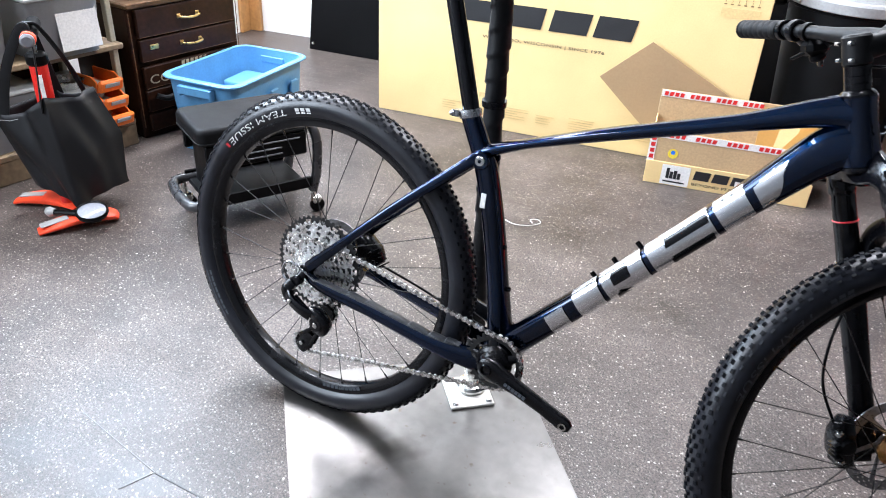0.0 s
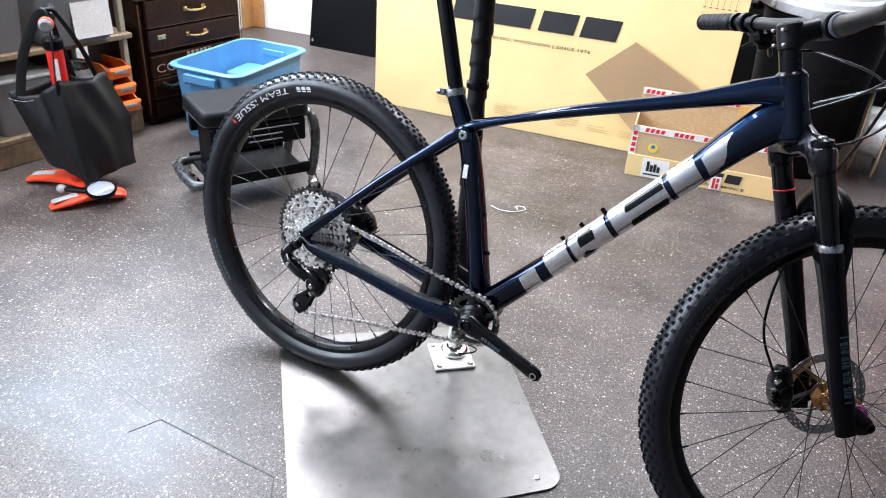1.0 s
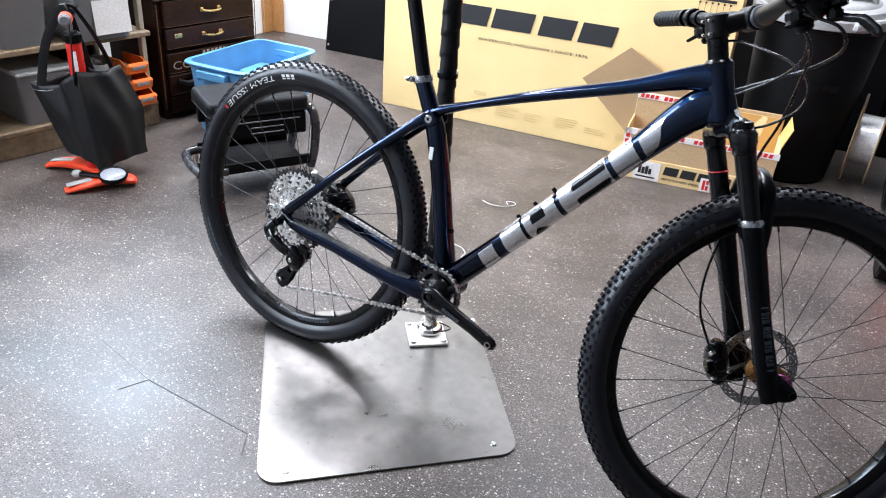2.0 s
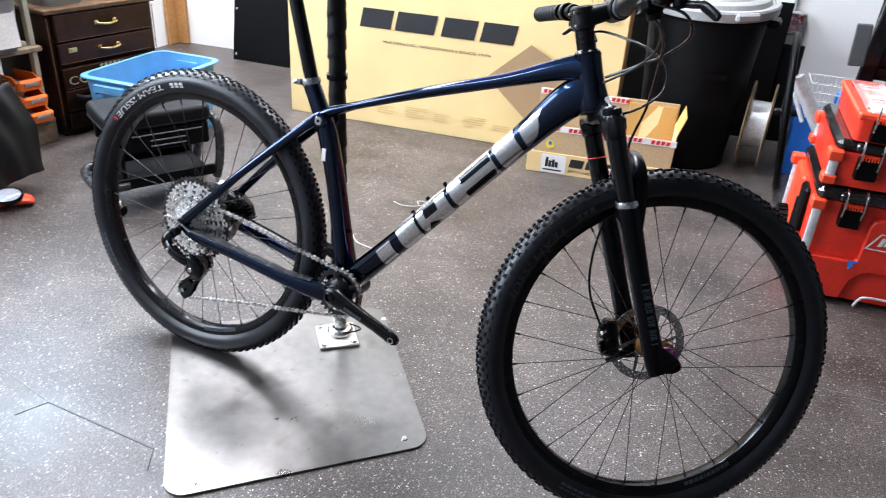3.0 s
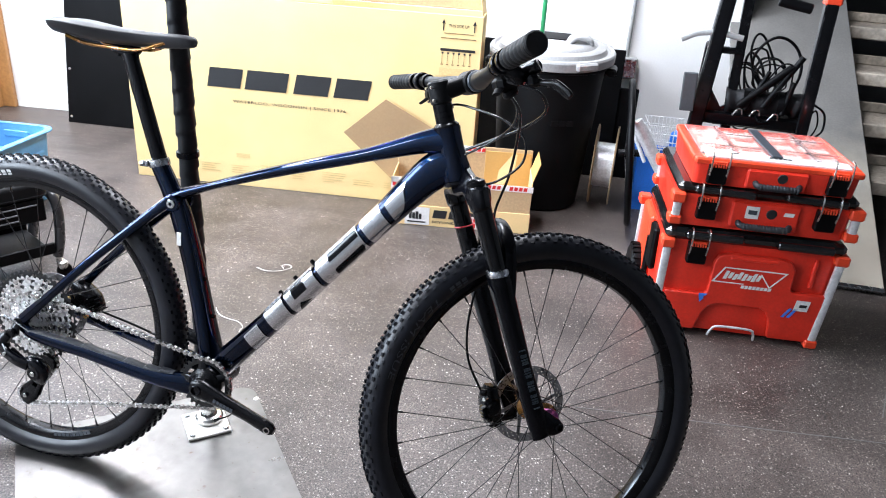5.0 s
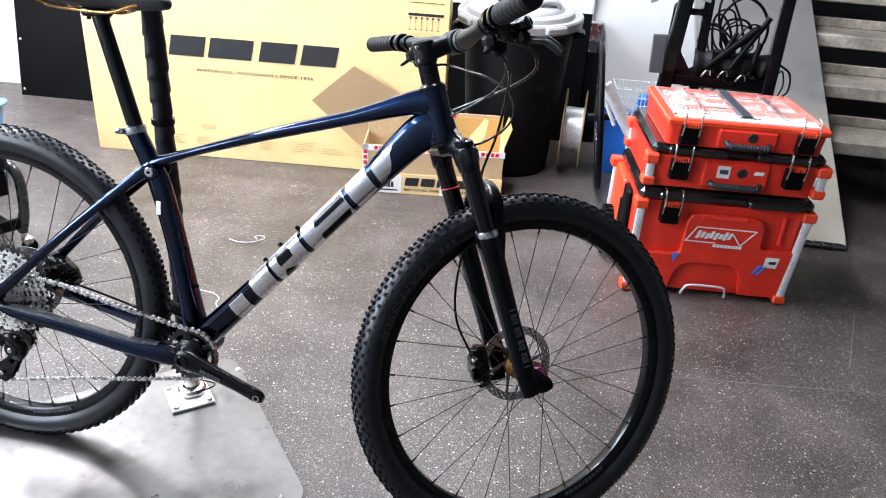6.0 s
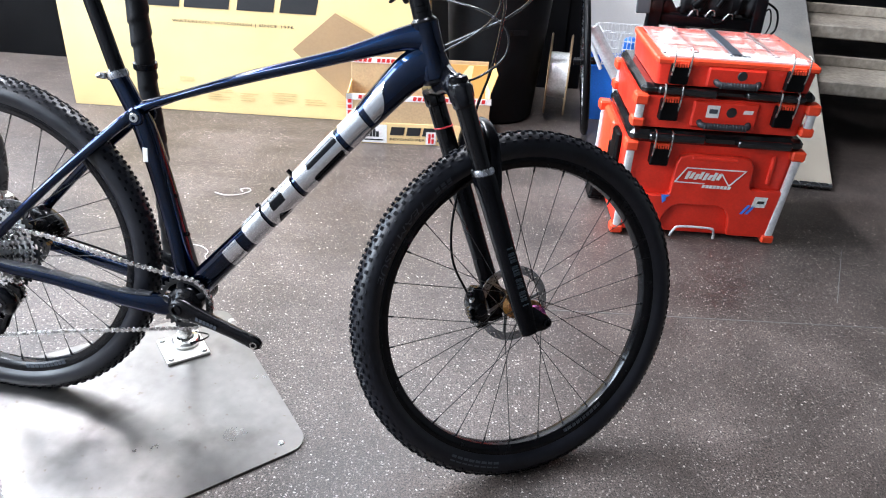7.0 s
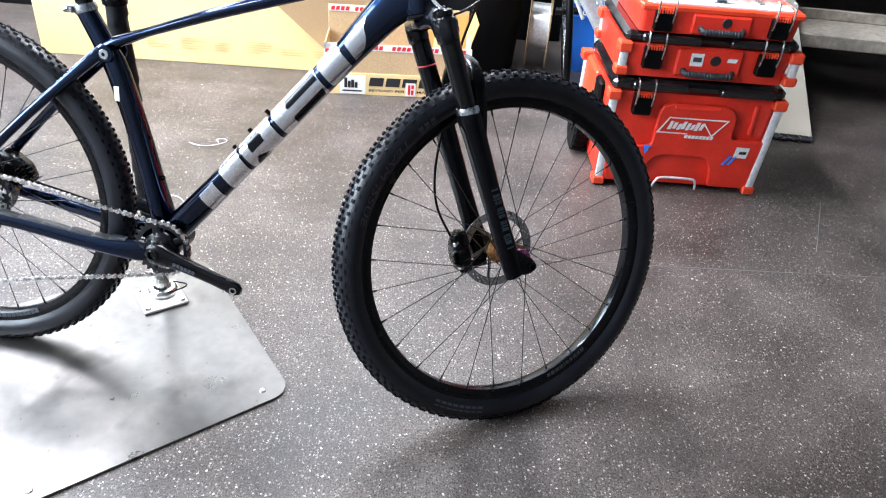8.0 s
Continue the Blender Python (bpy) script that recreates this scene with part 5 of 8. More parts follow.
def steel_sheet():
    """Worn steel with darker oily stains."""
    m = PLATE
    n, l = m.node_tree.nodes, m.node_tree.links
    b = n["Principled BSDF"]
    colour = b.inputs["Base Color"].links[0].from_socket
    tc = n.new("ShaderNodeTexCoord")
    spots = n.new("ShaderNodeTexNoise")
    spots.inputs["Scale"].default_value, spots.inputs["Detail"].default_value = 6.0, 5
    l.new(tc.outputs["Object"], spots.inputs["Vector"])
    ramp = n.new("ShaderNodeValToRGB")
    ramp.color_ramp.elements[0].position, ramp.color_ramp.elements[1].position = 0.56, 0.74
    ramp.color_ramp.elements[0].color, ramp.color_ramp.elements[1].color = (0, 0, 0, 1), (0.58, 0.58, 0.58, 1)
    l.new(spots.outputs["Fac"], ramp.inputs["Fac"])
    mix = n.new("ShaderNodeMix")
    mix.data_type = "RGBA"
    l.new(ramp.outputs["Color"], mix.inputs["Factor"])
    l.new(colour, mix.inputs["A"])
    mix.inputs["B"].default_value = (0.055, 0.048, 0.042, 1)
    # Rusty freckles and an uneven gloss.
    rust = n.new("ShaderNodeTexNoise")
    rust.inputs["Scale"].default_value, rust.inputs["Detail"].default_value = 46.0, 5
    l.new(tc.outputs["Object"], rust.inputs["Vector"])
    rust_ramp = n.new("ShaderNodeValToRGB")
    rust_ramp.color_ramp.elements[0].position, rust_ramp.color_ramp.elements[1].position = 0.66, 0.78
    rust_ramp.color_ramp.elements[0].color, rust_ramp.color_ramp.elements[1].color = (0, 0, 0, 1), (0.8, 0.8, 0.8, 1)
    l.new(rust.outputs["Fac"], rust_ramp.inputs["Fac"])
    rusty = n.new("ShaderNodeMix")
    rusty.data_type = "RGBA"
    l.new(rust_ramp.outputs["Color"], rusty.inputs["Factor"])
    l.new(mix.outputs["Result"], rusty.inputs["A"])
    rusty.inputs["B"].default_value = (0.105, 0.070, 0.045, 1)
    l.new(rusty.outputs["Result"], b.inputs["Base Color"])
    cloud = n.new("ShaderNodeTexNoise")
    cloud.inputs["Scale"].default_value, cloud.inputs["Detail"].default_value = 9.0, 7
    l.new(tc.outputs["Object"], cloud.inputs["Vector"])
    gloss = n.new("ShaderNodeMapRange")
    gloss.inputs["From Min"].default_value, gloss.inputs["From Max"].default_value = 0.3, 0.7
    gloss.inputs["To Min"].default_value, gloss.inputs["To Max"].default_value = 0.265, 0.345
    l.new(cloud.outputs["Fac"], gloss.inputs["Value"])
    l.new(gloss.outputs["Result"], b.inputs["Roughness"])


steel_sheet()
stand = thing("repair_stand", "steel plate with a tape-wrapped black pole, used as bike stand", "stand")
outline = rounded([(0.294, -0.448), (0.700, -0.047), (0.322, 0.400), (-0.120, 0.026)], 0.045)
s = Shape().prism(outline, 0.006)
part("base_plate", s, PLATE, stand, "worn steel base plate with dark oily stains")
for x, y in ((0.640, -0.058), (0.318, -0.385), (0.36, 0.345)):
    part("plate_screw", Shape().lathe([(0.0, 0.0085), (0.006, 0.0085), (0.008, 0.006)], 14, Matrix.Translation((x, y, 0))), STEEL, stand)
FLANGE = material("galvanised flange", (0.66, 0.64, 0.59), 0.45, metal=0.35, vary=0.08, scale=30)
POLE = (0.2926, 0.2208)
flange_m = pose(POLE[0], POLE[1] - 0.016, 0.006, 0, 0, -49)
part("flange", Shape().box((0.108, 0.104, 0.008), (0, 0, 0.004), 0.002), FLANGE, stand, "square bolted steel flange", flange_m)
for i, j in ((-1, -1), (-1, 1), (1, -1), (1, 1)):
    part("flange_bolt", Shape().lathe([(0.0, 0.013), (0.005, 0.013), (0.0075, 0.010), (0.0078, 0.008)], 14, Matrix.Translation((i * 0.042, j * 0.040, 0))), STEEL, stand, "", flange_m)
part("collar", Shape().lathe([(0.020, 0.012), (0.034, 0.012), (0.035, 0.020), (0.030, 0.026), (0.021, 0.028)], 30), STEEL, stand, "", pose(POLE[0], POLE[1], 0.004))
part("lower_tube", Shape().cyl(0.0178, (POLE[0], POLE[1], 0.008), (POLE[0], POLE[1], 0.20), 28), STEEL, stand, "bright steel tube")
s = Shape().sweep(spline([(POLE[0] + 0.020, POLE[1] - 0.02, 0.028), (POLE[0] + 0.055, POLE[1] - 0.010, 0.040), (POLE[0] + 0.050, POLE[1] + 0.025, 0.028), (POLE[0] + 0.01, POLE[1] + 0.034, 0.024)], 8), 0.002, 8)
part("cable_tie", s, BLACKPLASTIC, stand)
# The wrap: overlapping turns of tape, slightly uneven.
TAPE = material("black cloth tape", (0.006, 0.006, 0.0068), 0.46, specular=0.28, vary=0.2, scale=18, fine=0.1, bump=0.15, bump_scale=240)
verts, faces, seg, rows = [], [], 32, 460
rnd = random.Random(3)
for i in range(rows + 1):
    z = 0.13 + (2.35 - 0.13) * i / rows
    for j in range(seg):
        th = 2 * math.pi * j / seg
        turn = z / 0.046 - j / seg
        u = turn - math.floor(turn)
        k = math.floor(turn)
        r = 0.0196 + 0.0024 * (1 - u) ** 1.5 + 0.0007 * math.sin(k * 5.3) + 0.0006 * math.sin(3 * th + k * 2.1)
        verts.append((POLE[0] + r * math.cos(th), POLE[1] + r * math.sin(th), z))
for i in range(rows):
    for j in range(seg):
        q = (j + 1) % seg
        faces.append((i * seg + j, i * seg + q, (i + 1) * seg + q, (i + 1) * seg + j))
s = Shape().add(verts, faces)
part("wrapped_pole", s, TAPE, stand, "pole wrapped in overlapping black tape", smooth=50)
s = Shape().lathe([(0.0205, -0.006), (0.0240, -0.006), (0.0245, 0.0), (0.0240, 0.006), (0.0205, 0.006)], 28, closed=True)
part("pole_ring", s, BLACKMETAL, stand, "", pose(POLE[0], POLE[1], 0.722))

# Large bicycle carton.
CART = Matrix.Translation((-0.974, 1.783, 0)) @ pose(0, 0, 0, 0, 0, 6.7)
CW, CD, CH = 1.585, 0.21, 0.850
carton = thing("bike_box", "large upright kraft bicycle carton with black print", "box", CART)
T = 0.006
part("front_panel", Shape().box((CW, T, CH), (CW / 2, T / 2, CH / 2), 0.002), CARD, carton)
part("back_panel", Shape().box((CW, T, CH), (CW / 2, CD - T / 2, CH / 2), 0.002), CARD, carton)
for x in (T / 2, CW - T / 2):
    part("end_panel", Shape().box((T, CD - 2 * T - 0.002, CH), (x, CD / 2, CH / 2), 0.002), CARD, carton)
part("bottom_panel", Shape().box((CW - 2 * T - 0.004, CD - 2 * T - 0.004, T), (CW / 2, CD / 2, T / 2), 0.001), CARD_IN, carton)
# Open top: part of the front flap stands up, torn at a slit; the back and end flaps stand open.
part("front_flap", Shape().box((0.742, T, 0.20), (0.373, T / 2, 0.10), 0.002, Matrix.Translation((0, 0.001, CH + 0.002)) @ pose(0, 0, 0, -2)), CARD, carton, "front flap standing up")
part("front_flap", Shape().box((0.196, T, 0.20), (0.848, T / 2, 0.10), 0.002, Matrix.Translation((0, 0.001, CH + 0.002)) @ pose(0, 0, 0, -3.5)), CARD, carton, "torn front flap standing up")
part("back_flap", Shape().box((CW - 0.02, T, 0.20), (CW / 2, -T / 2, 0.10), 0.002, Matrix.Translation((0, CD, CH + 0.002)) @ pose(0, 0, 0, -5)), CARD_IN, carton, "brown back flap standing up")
part("end_flap", Shape().box((T, CD - 0.03, 0.19), (0, CD / 2, 0.095), 0.002, Matrix.Translation((CW - T, 0, CH + 0.001)) @ pose(0, 0, 0, 0, -9)), CARD, carton, "open end flap")
part("end_flap", Shape().box((T, CD - 0.03, 0.19), (0, CD / 2, 0.095), 0.002, Matrix.Translation((T, 0, CH + 0.001)) @ pose(0, 0, 0, 0, -4)), CARD, carton, "open end flap")
part("inner_board", Shape().box((0.60, T, CH - 0.06), (1.250, 0, (CH - 0.06) / 2 + 0.01), 0.002, pose(0, 0.125, 0)), CARD_IN, carton, "brown packing board inside")
ON_FRONT = pose(0, -0.0012, 0, 90)


def skew(x0, x1, z0, z1, lean):
    return [(x0, z0), (x1, z0), (x1 + lean, z1), (x0 + lean, z1)]


def print_on(name, polys, mat, parent, label, m=ON_FRONT):
    s = Shape()
    for p in polys:
        s.prism(p, 0.0008)
    return part(name, s, mat, parent, label, m, 0)


# The maker's mark is set as plain slanted blocks.
LZ0, LZ1 = 0.459, 0.545
for x0, x1 in ((0.372, 0.525), (0.545, 0.735), (0.768, 0.925), (0.950, 1.105)):
    print_on("logo_block", [skew(x0, x1, LZ0, LZ1, 0.018)], INK, carton, "bold black block of the printed mark")
sh = text_shape("WATERLOO, WISCONSIN | SINCE 1976", 0.0165, 0.520, spacing=1.1, bold=0.008)
part("print_line", sh, INK, carton, "small black printed line", pose(0.488, -0.0022, 0.391, 90), 0)
print_on("small_label", [skew(0.492, 0.556, 0.138, 0.158, 0)], INK_GREY, carton, "small pale printed label")
rnd = random.Random(9)
for i in range(7):
    x = 0.32 + i * 0.145
    print_on("fine_print", [skew(x, x + rnd.uniform(0.05, 0.115), 0.062 + j * 0.011, 0.0655 + j * 0.011, 0) for j in range(rnd.randint(3, 5))], INK_GREY, carton, "faint rows of fine print")
# Handling marks near the end of the carton.
AX0, AX1 = 1.412, 1.560
INK_BROWN = material("brown print", (0.20, 0.115, 0.045), 0.7, vary=0.1, scale=30)
print_on("handling_frame", [skew(AX0, AX1, 0.754, 0.757, 0), skew(AX0 + 0.012, AX1 - 0.012, 0.774, 0.777, 0)] + [skew(AX0 + 0.008 + i * 0.0235, AX0 + 0.0095 + i * 0.0235, 0.650, 0.690, 0) for i in range(6)] + [skew(AX0 + 0.004 + i * 0.0235, AX0 + 0.014 + i * 0.0235, 0.644, 0.648, 0) for i in range(6)], INK_BROWN, carton, "printed handling marks")
print_on("handling_bar", [skew(AX0, AX1, 0.702, 0.713, 0)] + [skew(AX0 + 0.006 + i * 0.0235, AX0 + 0.014 + i * 0.0235, 0.690, 0.697, 0) for i in range(6)], INK, carton, "black printed bar over handling marks")
print_on("faint_block", [skew(AX0, AX1 - 0.01, 0.600, 0.632, 0)], INK_GREY, carton, "faint printed block")
part("print_line", text_shape("THIS SIDE UP", 0.012, 0.085, bold=0.01), INK, carton, "small printed handling words", pose(AX0 + 0.030, -0.0022, 0.800, 90), 0)
for x in (AX0 + 0.008, AX1 - 0.010):
    print_on("arrow_mark", [[(x - 0.002, 0.785), (x + 0.002, 0.785), (x + 0.002, 0.815), (x + 0.008, 0.812), (x, 0.832), (x - 0.008, 0.812), (x - 0.002, 0.815)]], INK, carton, "printed arrow pointing up")

# Open parts carton in front of it.
PB = Matrix.Translation((0.319, 1.682, 0)) @ pose(0, 0, 0, 0, 0, 10)
PW, PD, PH = 0.590, 0.20, 0.212
CARD_WARM_BACK = material("amber lining", (0.56, 0.33, 0.10), 0.75, vary=0.04, scale=4, fine=0.02)
pbox = thing("parts_box", "open brown parts carton with red and white tape", "box", PB)
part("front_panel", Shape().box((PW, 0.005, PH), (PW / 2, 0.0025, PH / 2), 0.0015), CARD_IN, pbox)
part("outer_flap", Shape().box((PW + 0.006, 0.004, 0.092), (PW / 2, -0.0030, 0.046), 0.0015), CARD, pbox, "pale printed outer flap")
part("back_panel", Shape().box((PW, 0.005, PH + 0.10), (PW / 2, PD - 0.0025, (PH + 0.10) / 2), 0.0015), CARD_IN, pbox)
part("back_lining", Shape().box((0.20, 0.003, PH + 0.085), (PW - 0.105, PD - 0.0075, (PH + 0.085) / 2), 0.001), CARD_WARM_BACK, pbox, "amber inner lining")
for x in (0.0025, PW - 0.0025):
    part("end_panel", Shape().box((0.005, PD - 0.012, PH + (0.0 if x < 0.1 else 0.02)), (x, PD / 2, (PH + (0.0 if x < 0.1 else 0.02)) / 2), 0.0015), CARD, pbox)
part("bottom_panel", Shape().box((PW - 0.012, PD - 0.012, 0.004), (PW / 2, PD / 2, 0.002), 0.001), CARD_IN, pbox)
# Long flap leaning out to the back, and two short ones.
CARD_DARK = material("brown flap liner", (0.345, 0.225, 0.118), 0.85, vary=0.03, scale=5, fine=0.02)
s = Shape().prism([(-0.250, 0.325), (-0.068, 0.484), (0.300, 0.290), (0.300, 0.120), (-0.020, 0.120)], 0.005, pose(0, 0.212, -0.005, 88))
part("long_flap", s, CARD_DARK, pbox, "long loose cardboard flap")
CARD_WARM = material("amber cardboard", (0.56, 0.33, 0.10), 0.75, vary=0.04, scale=4, fine=0.02)
s = Shape().prism([(0.0, -0.03), (0.030, -0.03), (0.070, 0.035), (0.078, 0.105), (0.060, 0.108), (0.005, 0.030)], 0.004, pose(PW - 0.150, 0.100, PH, 82, 0, -8))
part("short_flap", s, CARD, pbox, "pale pointed flap standing up")
s = Shape().box((0.004, PD - 0.020, 0.085), (0, PD / 2, 0.0425), 0.0012, pose(PW - 0.001, 0, PH + 0.018, 0, 17))
part("end_flap", s, CARD_WARM, pbox, "amber end flap leaning outwards")
PF = pose(0, -0.0012, 0, 90)
PO = pose(0, -0.0058, 0, 90)
print_on("tape", [skew(-0.004, PW + 0.004, PH - 0.026, PH, 0), skew(-0.004, 0.022, 0.09, PH, 0)], TAPEWHITE, pbox, "white sealing tape with red print", PF)
PF2 = pose(0, -0.0022, 0, 90)
for i in range(5):
    x = 0.045 + i * 0.112
    print_on("tape_print", [skew(x + j * 0.020, x + j * 0.020 + 0.014, PH - 0.021, PH - 0.005, 0.003) for j in range(4)], TAPERED, pbox, "red print bars on the tape", PF2)
print_on("tape_print", [skew(0.002, 0.018, 0.100 + j * 0.024, 0.116 + j * 0.024, 0) for j in range(4)], TAPERED, pbox, "red print bars on the tape", PF2)
s = Shape().box((0.375, 0.0012, 0.026), (0.190, PD - 0.0065, PH + 0.086), 0.0003)
part("tape", s, TAPEWHITE, pbox, "white sealing tape inside the carton")
for i in range(4):
    print_on("tape_print", [skew(0.012 + i * 0.098 + j * 0.020, 0.026 + i * 0.098 + j * 0.020, PH + 0.078, PH + 0.094, 0.003) for j in range(4)], TAPERED, pbox, "red print bars on the tape", pose(0, PD - 0.0078, 0, 90))
print_on("address_label", [skew(0.060, 0.165, 0.004, 0.084, 0)], TAPEWHITE, pbox, "white label with black symbols", PO)
PO2 = pose(0, -0.0068, 0, 90)
print_on("label_symbols", [skew(0.078, 0.090, 0.030, 0.072, 0), skew(0.092, 0.104, 0.030, 0.058, 0), skew(0.106, 0.118, 0.030, 0.064, 0), skew(0.120, 0.132, 0.030, 0.054, 0), skew(0.070, 0.150, 0.014, 0.020, 0)], INK, pbox, "black symbols", PO2)
print_on("maker_mark", [skew(0.178 + i * 0.068, 0.235 + i * 0.068, 0.040, 0.076, 0.006) for i in range(4)], INK, pbox, "bold black blocks of the printed mark", PO2)
part("print_line", text_shape("BEYOND PERFORMANCE", 0.011, 0.285, bold=0.012), INK, pbox, "small black printed line", pose(0.178, -0.0068, 0.016, 90), 0)
print_on("tape", [skew(0.330, 0.372, 0.004, 0.060, 0)], TAPEWHITE, pbox, "torn piece of white tape", pose(0, -0.0080, 0, 90))
print_on("tape_print", [skew(0.340, 0.350, 0.010, 0.052, 0), skew(0.354, 0.364, 0.010, 0.030, 0), skew(0.354, 0.364, 0.036, 0.052, 0)], TAPERED, pbox, "red print bars on the tape", pose(0, -0.0090, 0, 90))
YELLOW = material("yellow paper", (0.80, 0.60, 0.05), 0.5)
part("round_sticker", Shape().lathe([(0, 0.001), (0.019, 0.001), (0.019, 0)], 28), YELLOW, pbox, "yellow and blue round sticker", pose(0.088, -0.001, 0.128, 90))
part("round_sticker", Shape().lathe([(0, 0.001), (0.008, 0.001), (0.008, 0)], 20), BLUEBOX, pbox, "blue dot", pose(0.088, -0.002, 0.133, 90))

# Wheeled refuse can with a pale lid.
can = thing("trash_can", "tall black plastic refuse can with a grey lid", "trash can", pose(0.870, 2.260, 0))
CANBLACK = material("scuffed black plastic", (0.0030, 0.0030, 0.0034), 0.62, specular=0.14, vary=0.2, scale=9, fine=0.1, bump=0.05, bump_scale=260)
prof = [(0.0, 0.004), (0.185, 0.0), (0.195, 0.012), (0.243, 0.640), (0.256, 0.645), (0.262, 0.668), (0.256, 0.672), (0.236, 0.668), (0.188, 0.03)]
part("body", Shape().lathe(prof, 56), CANBLACK, can)
s = Shape().lathe([(0.272, 0.664), (0.279, 0.668), (0.281, 0.700), (0.276, 0.708), (0.262, 0.710), (0.256, 0.702), (0.244, 0.702), (0.236, 0.722), (0.226, 0.728), (0.196, 0.728), (0.188, 0.738), (0.170, 0.744), (0.120, 0.747), (0.0, 0.749)], 64)
for a in (-52, 38, 128, 218):
    s.box((0.034, 0.105, 0.034), (0.276, 0, 0.688), 0.008, Matrix.Rotation(radians(a), 4, "Z"))
TIP = Matrix.Translation((0, 0, 0.68)) @ pose(0, 0, 0.010, 4.5) @ Matrix.Translation((0, 0, -0.68))
part("lid", s, LIDWHITE, can, "pale grey plastic lid tipped a little forward", TIP)
s = Shape().prism(rounded([(-0.130, -0.055), (0.110, -0.055), (0.080, 0.075), (-0.110, 0.075)], 0.03, 4), 0.004)
part("lid_opening", s, BOARD, can, "dark opening in the lid", TIP @ pose(0.010, 0.020, 0.7478, 0))
part("lid_grip", Shape().sweep(spline([(0.072, -0.056, 0.744), (0.090, -0.050, 0.766), (0.122, -0.040, 0.770), (0.155, -0.030, 0.762), (0.168, -0.026, 0.740)], 5), lerp_list([(0.012, 0.030), (0.014, 0.034), (0.014, 0.034), (0.014, 0.034), (0.012, 0.030)], 5), 12, (0, 0, 1), power=2.6), LIDWHITE, can, "moulded grip on the lid", TIP, 50)
for a in (0, 180):
    s = Shape().box((0.050, 0.13, 0.035), (0.270, 0, 0.640), 0.010, Matrix.Rotation(radians(a), 4, "Z"))
    part("grab", s, BLACKPLASTIC, can)
s = Shape()
for i in range(3):
    s.box((0.030, 0.0015, 0.024), (-0.036 + i * 0.036, 0, 0), 0.0004)
part("embossed_mark", s, VINYL, can, "raised block mark", pose(0.10, -0.2185, 0.43, 4, 0, 25))
part("broom_handle", Shape().cyl(0.010, (-0.055, 0.0, 0.72), (-0.065, 0.02, 1.6), 14), material("green paint", (0.02, 0.28, 0.10), 0.35), can, "green handle standing in the can")

# Stack of red modular tool cases.
STACK = Matrix.Translation((1.4, 1.125, 0)) @ pose(0, 0, 0, 0, 0, 5.8)
BRIGHT = material("bright orange-red plastic", (0.78, 0.060, 0.018), 0.42, vary=0.05, scale=10, fine=0.03)
LIDBLACK = material("gloss black plastic", (0.006, 0.006, 0.0066), 0.20, specular=0.85, vary=0.1, scale=12)
CLEAR = material("clear polycarbonate", (0.97, 0.96, 0.95), 0.12, vary=0.02, transmission=0.96, specular=0.5, rough_vary=0.02)
PINK = material("red bin under clear lid", (0.78, 0.17, 0.11), 0.5)
PADPINK = material("pale pink bin lining", (0.74, 0.52, 0.47), 0.5, vary=0.06, scale=20)
BARALU = material("brushed aluminium", (0.84, 0.85, 0.86), 0.36, metal=0.45, vary=0.05, scale=30)


def tapered(w0, d0, w1, d1, h, bevel):
    """A case body with its front lower left corner at the origin, wider at the top."""
    dx, dy = (w1 - w0) / 2, (d1 - d0) / 2
    lo = rounded([(0, 0), (w0, 0), (w0, d0), (0, d0)], bevel, 3)
    hi = rounded([(-dx, -dy), (w0 + dx, -dy), (w0 + dx, d0 + dy), (-dx, d0 + dy)], bevel, 3)
    n = len(lo)
    s = Shape()
    s.add([(x, y, 0) for x, y in lo] + [(x, y, h) for x, y in hi], [tuple(range(n))[::-1], tuple(range(n, 2 * n))] + [(i, (i + 1) % n, n + (i + 1) % n, n + i) for i in range(n)])
    return s


def latch(parent, x, y, z, h=0.062, w=0.060):
    s = Shape().box((w, 0.034, h + 0.006), (x, y + 0.002, z - (h + 0.006) / 2), 0.004)
    ob = part("latch", s, BLACKPLASTIC, parent, "black plastic latch")
    s = Shape().box((w - 0.010, 0.014, 0.010), (x, y - 0.006, z + 0.004), 0.002)
    for i in range(6):
        s.box((0.0042, 0.006, 0.013), (x - w / 2 + 0.010 + i * (w - 0.020) / 5, y - 0.0155, z - 0.002), 0.001)
    part("latch_comb", s, BRIGHT, ob, "red comb of the latch")
    for side in (-1, 1):
        xx = x + side * (w / 2 - 0.004)
        s = Shape().sweep(spline([(xx, y - 0.014, z - 0.034), (xx, y - 0.023, z - 0.004), (xx, y - 0.022, z + 0.034), (xx, y - 0.014, z + 0.045), (xx, y + 0.006, z + 0.047)], 5), 0.0028, 8)
        part("latch_wire", s, STEEL, ob)
    return ob


def corner_post(parent, x, y, z0, z1, lean=0.0, bar=True):
    s = Shape().box((0.044, 0.050, 0.034), (x, y, z1 - 0.017), 0.0055)
    part("corner_block", s, BRIGHT, parent)
    s = Shape().box((0.042, 0.048, 0.030), (x - lean, y, z0 + 0.015), 0.0055)
    part("corner_block", s, BRIGHT, parent)
    if bar:
        s = Shape().sweep([(x - lean, y - 0.012, z0 + 0.020), (x, y - 0.012, z1 - 0.026)], [(0.008, 0.013)] * 2, 12, (0, 1, 0), power=4)
        part("corner_bar", s, BARALU, parent)


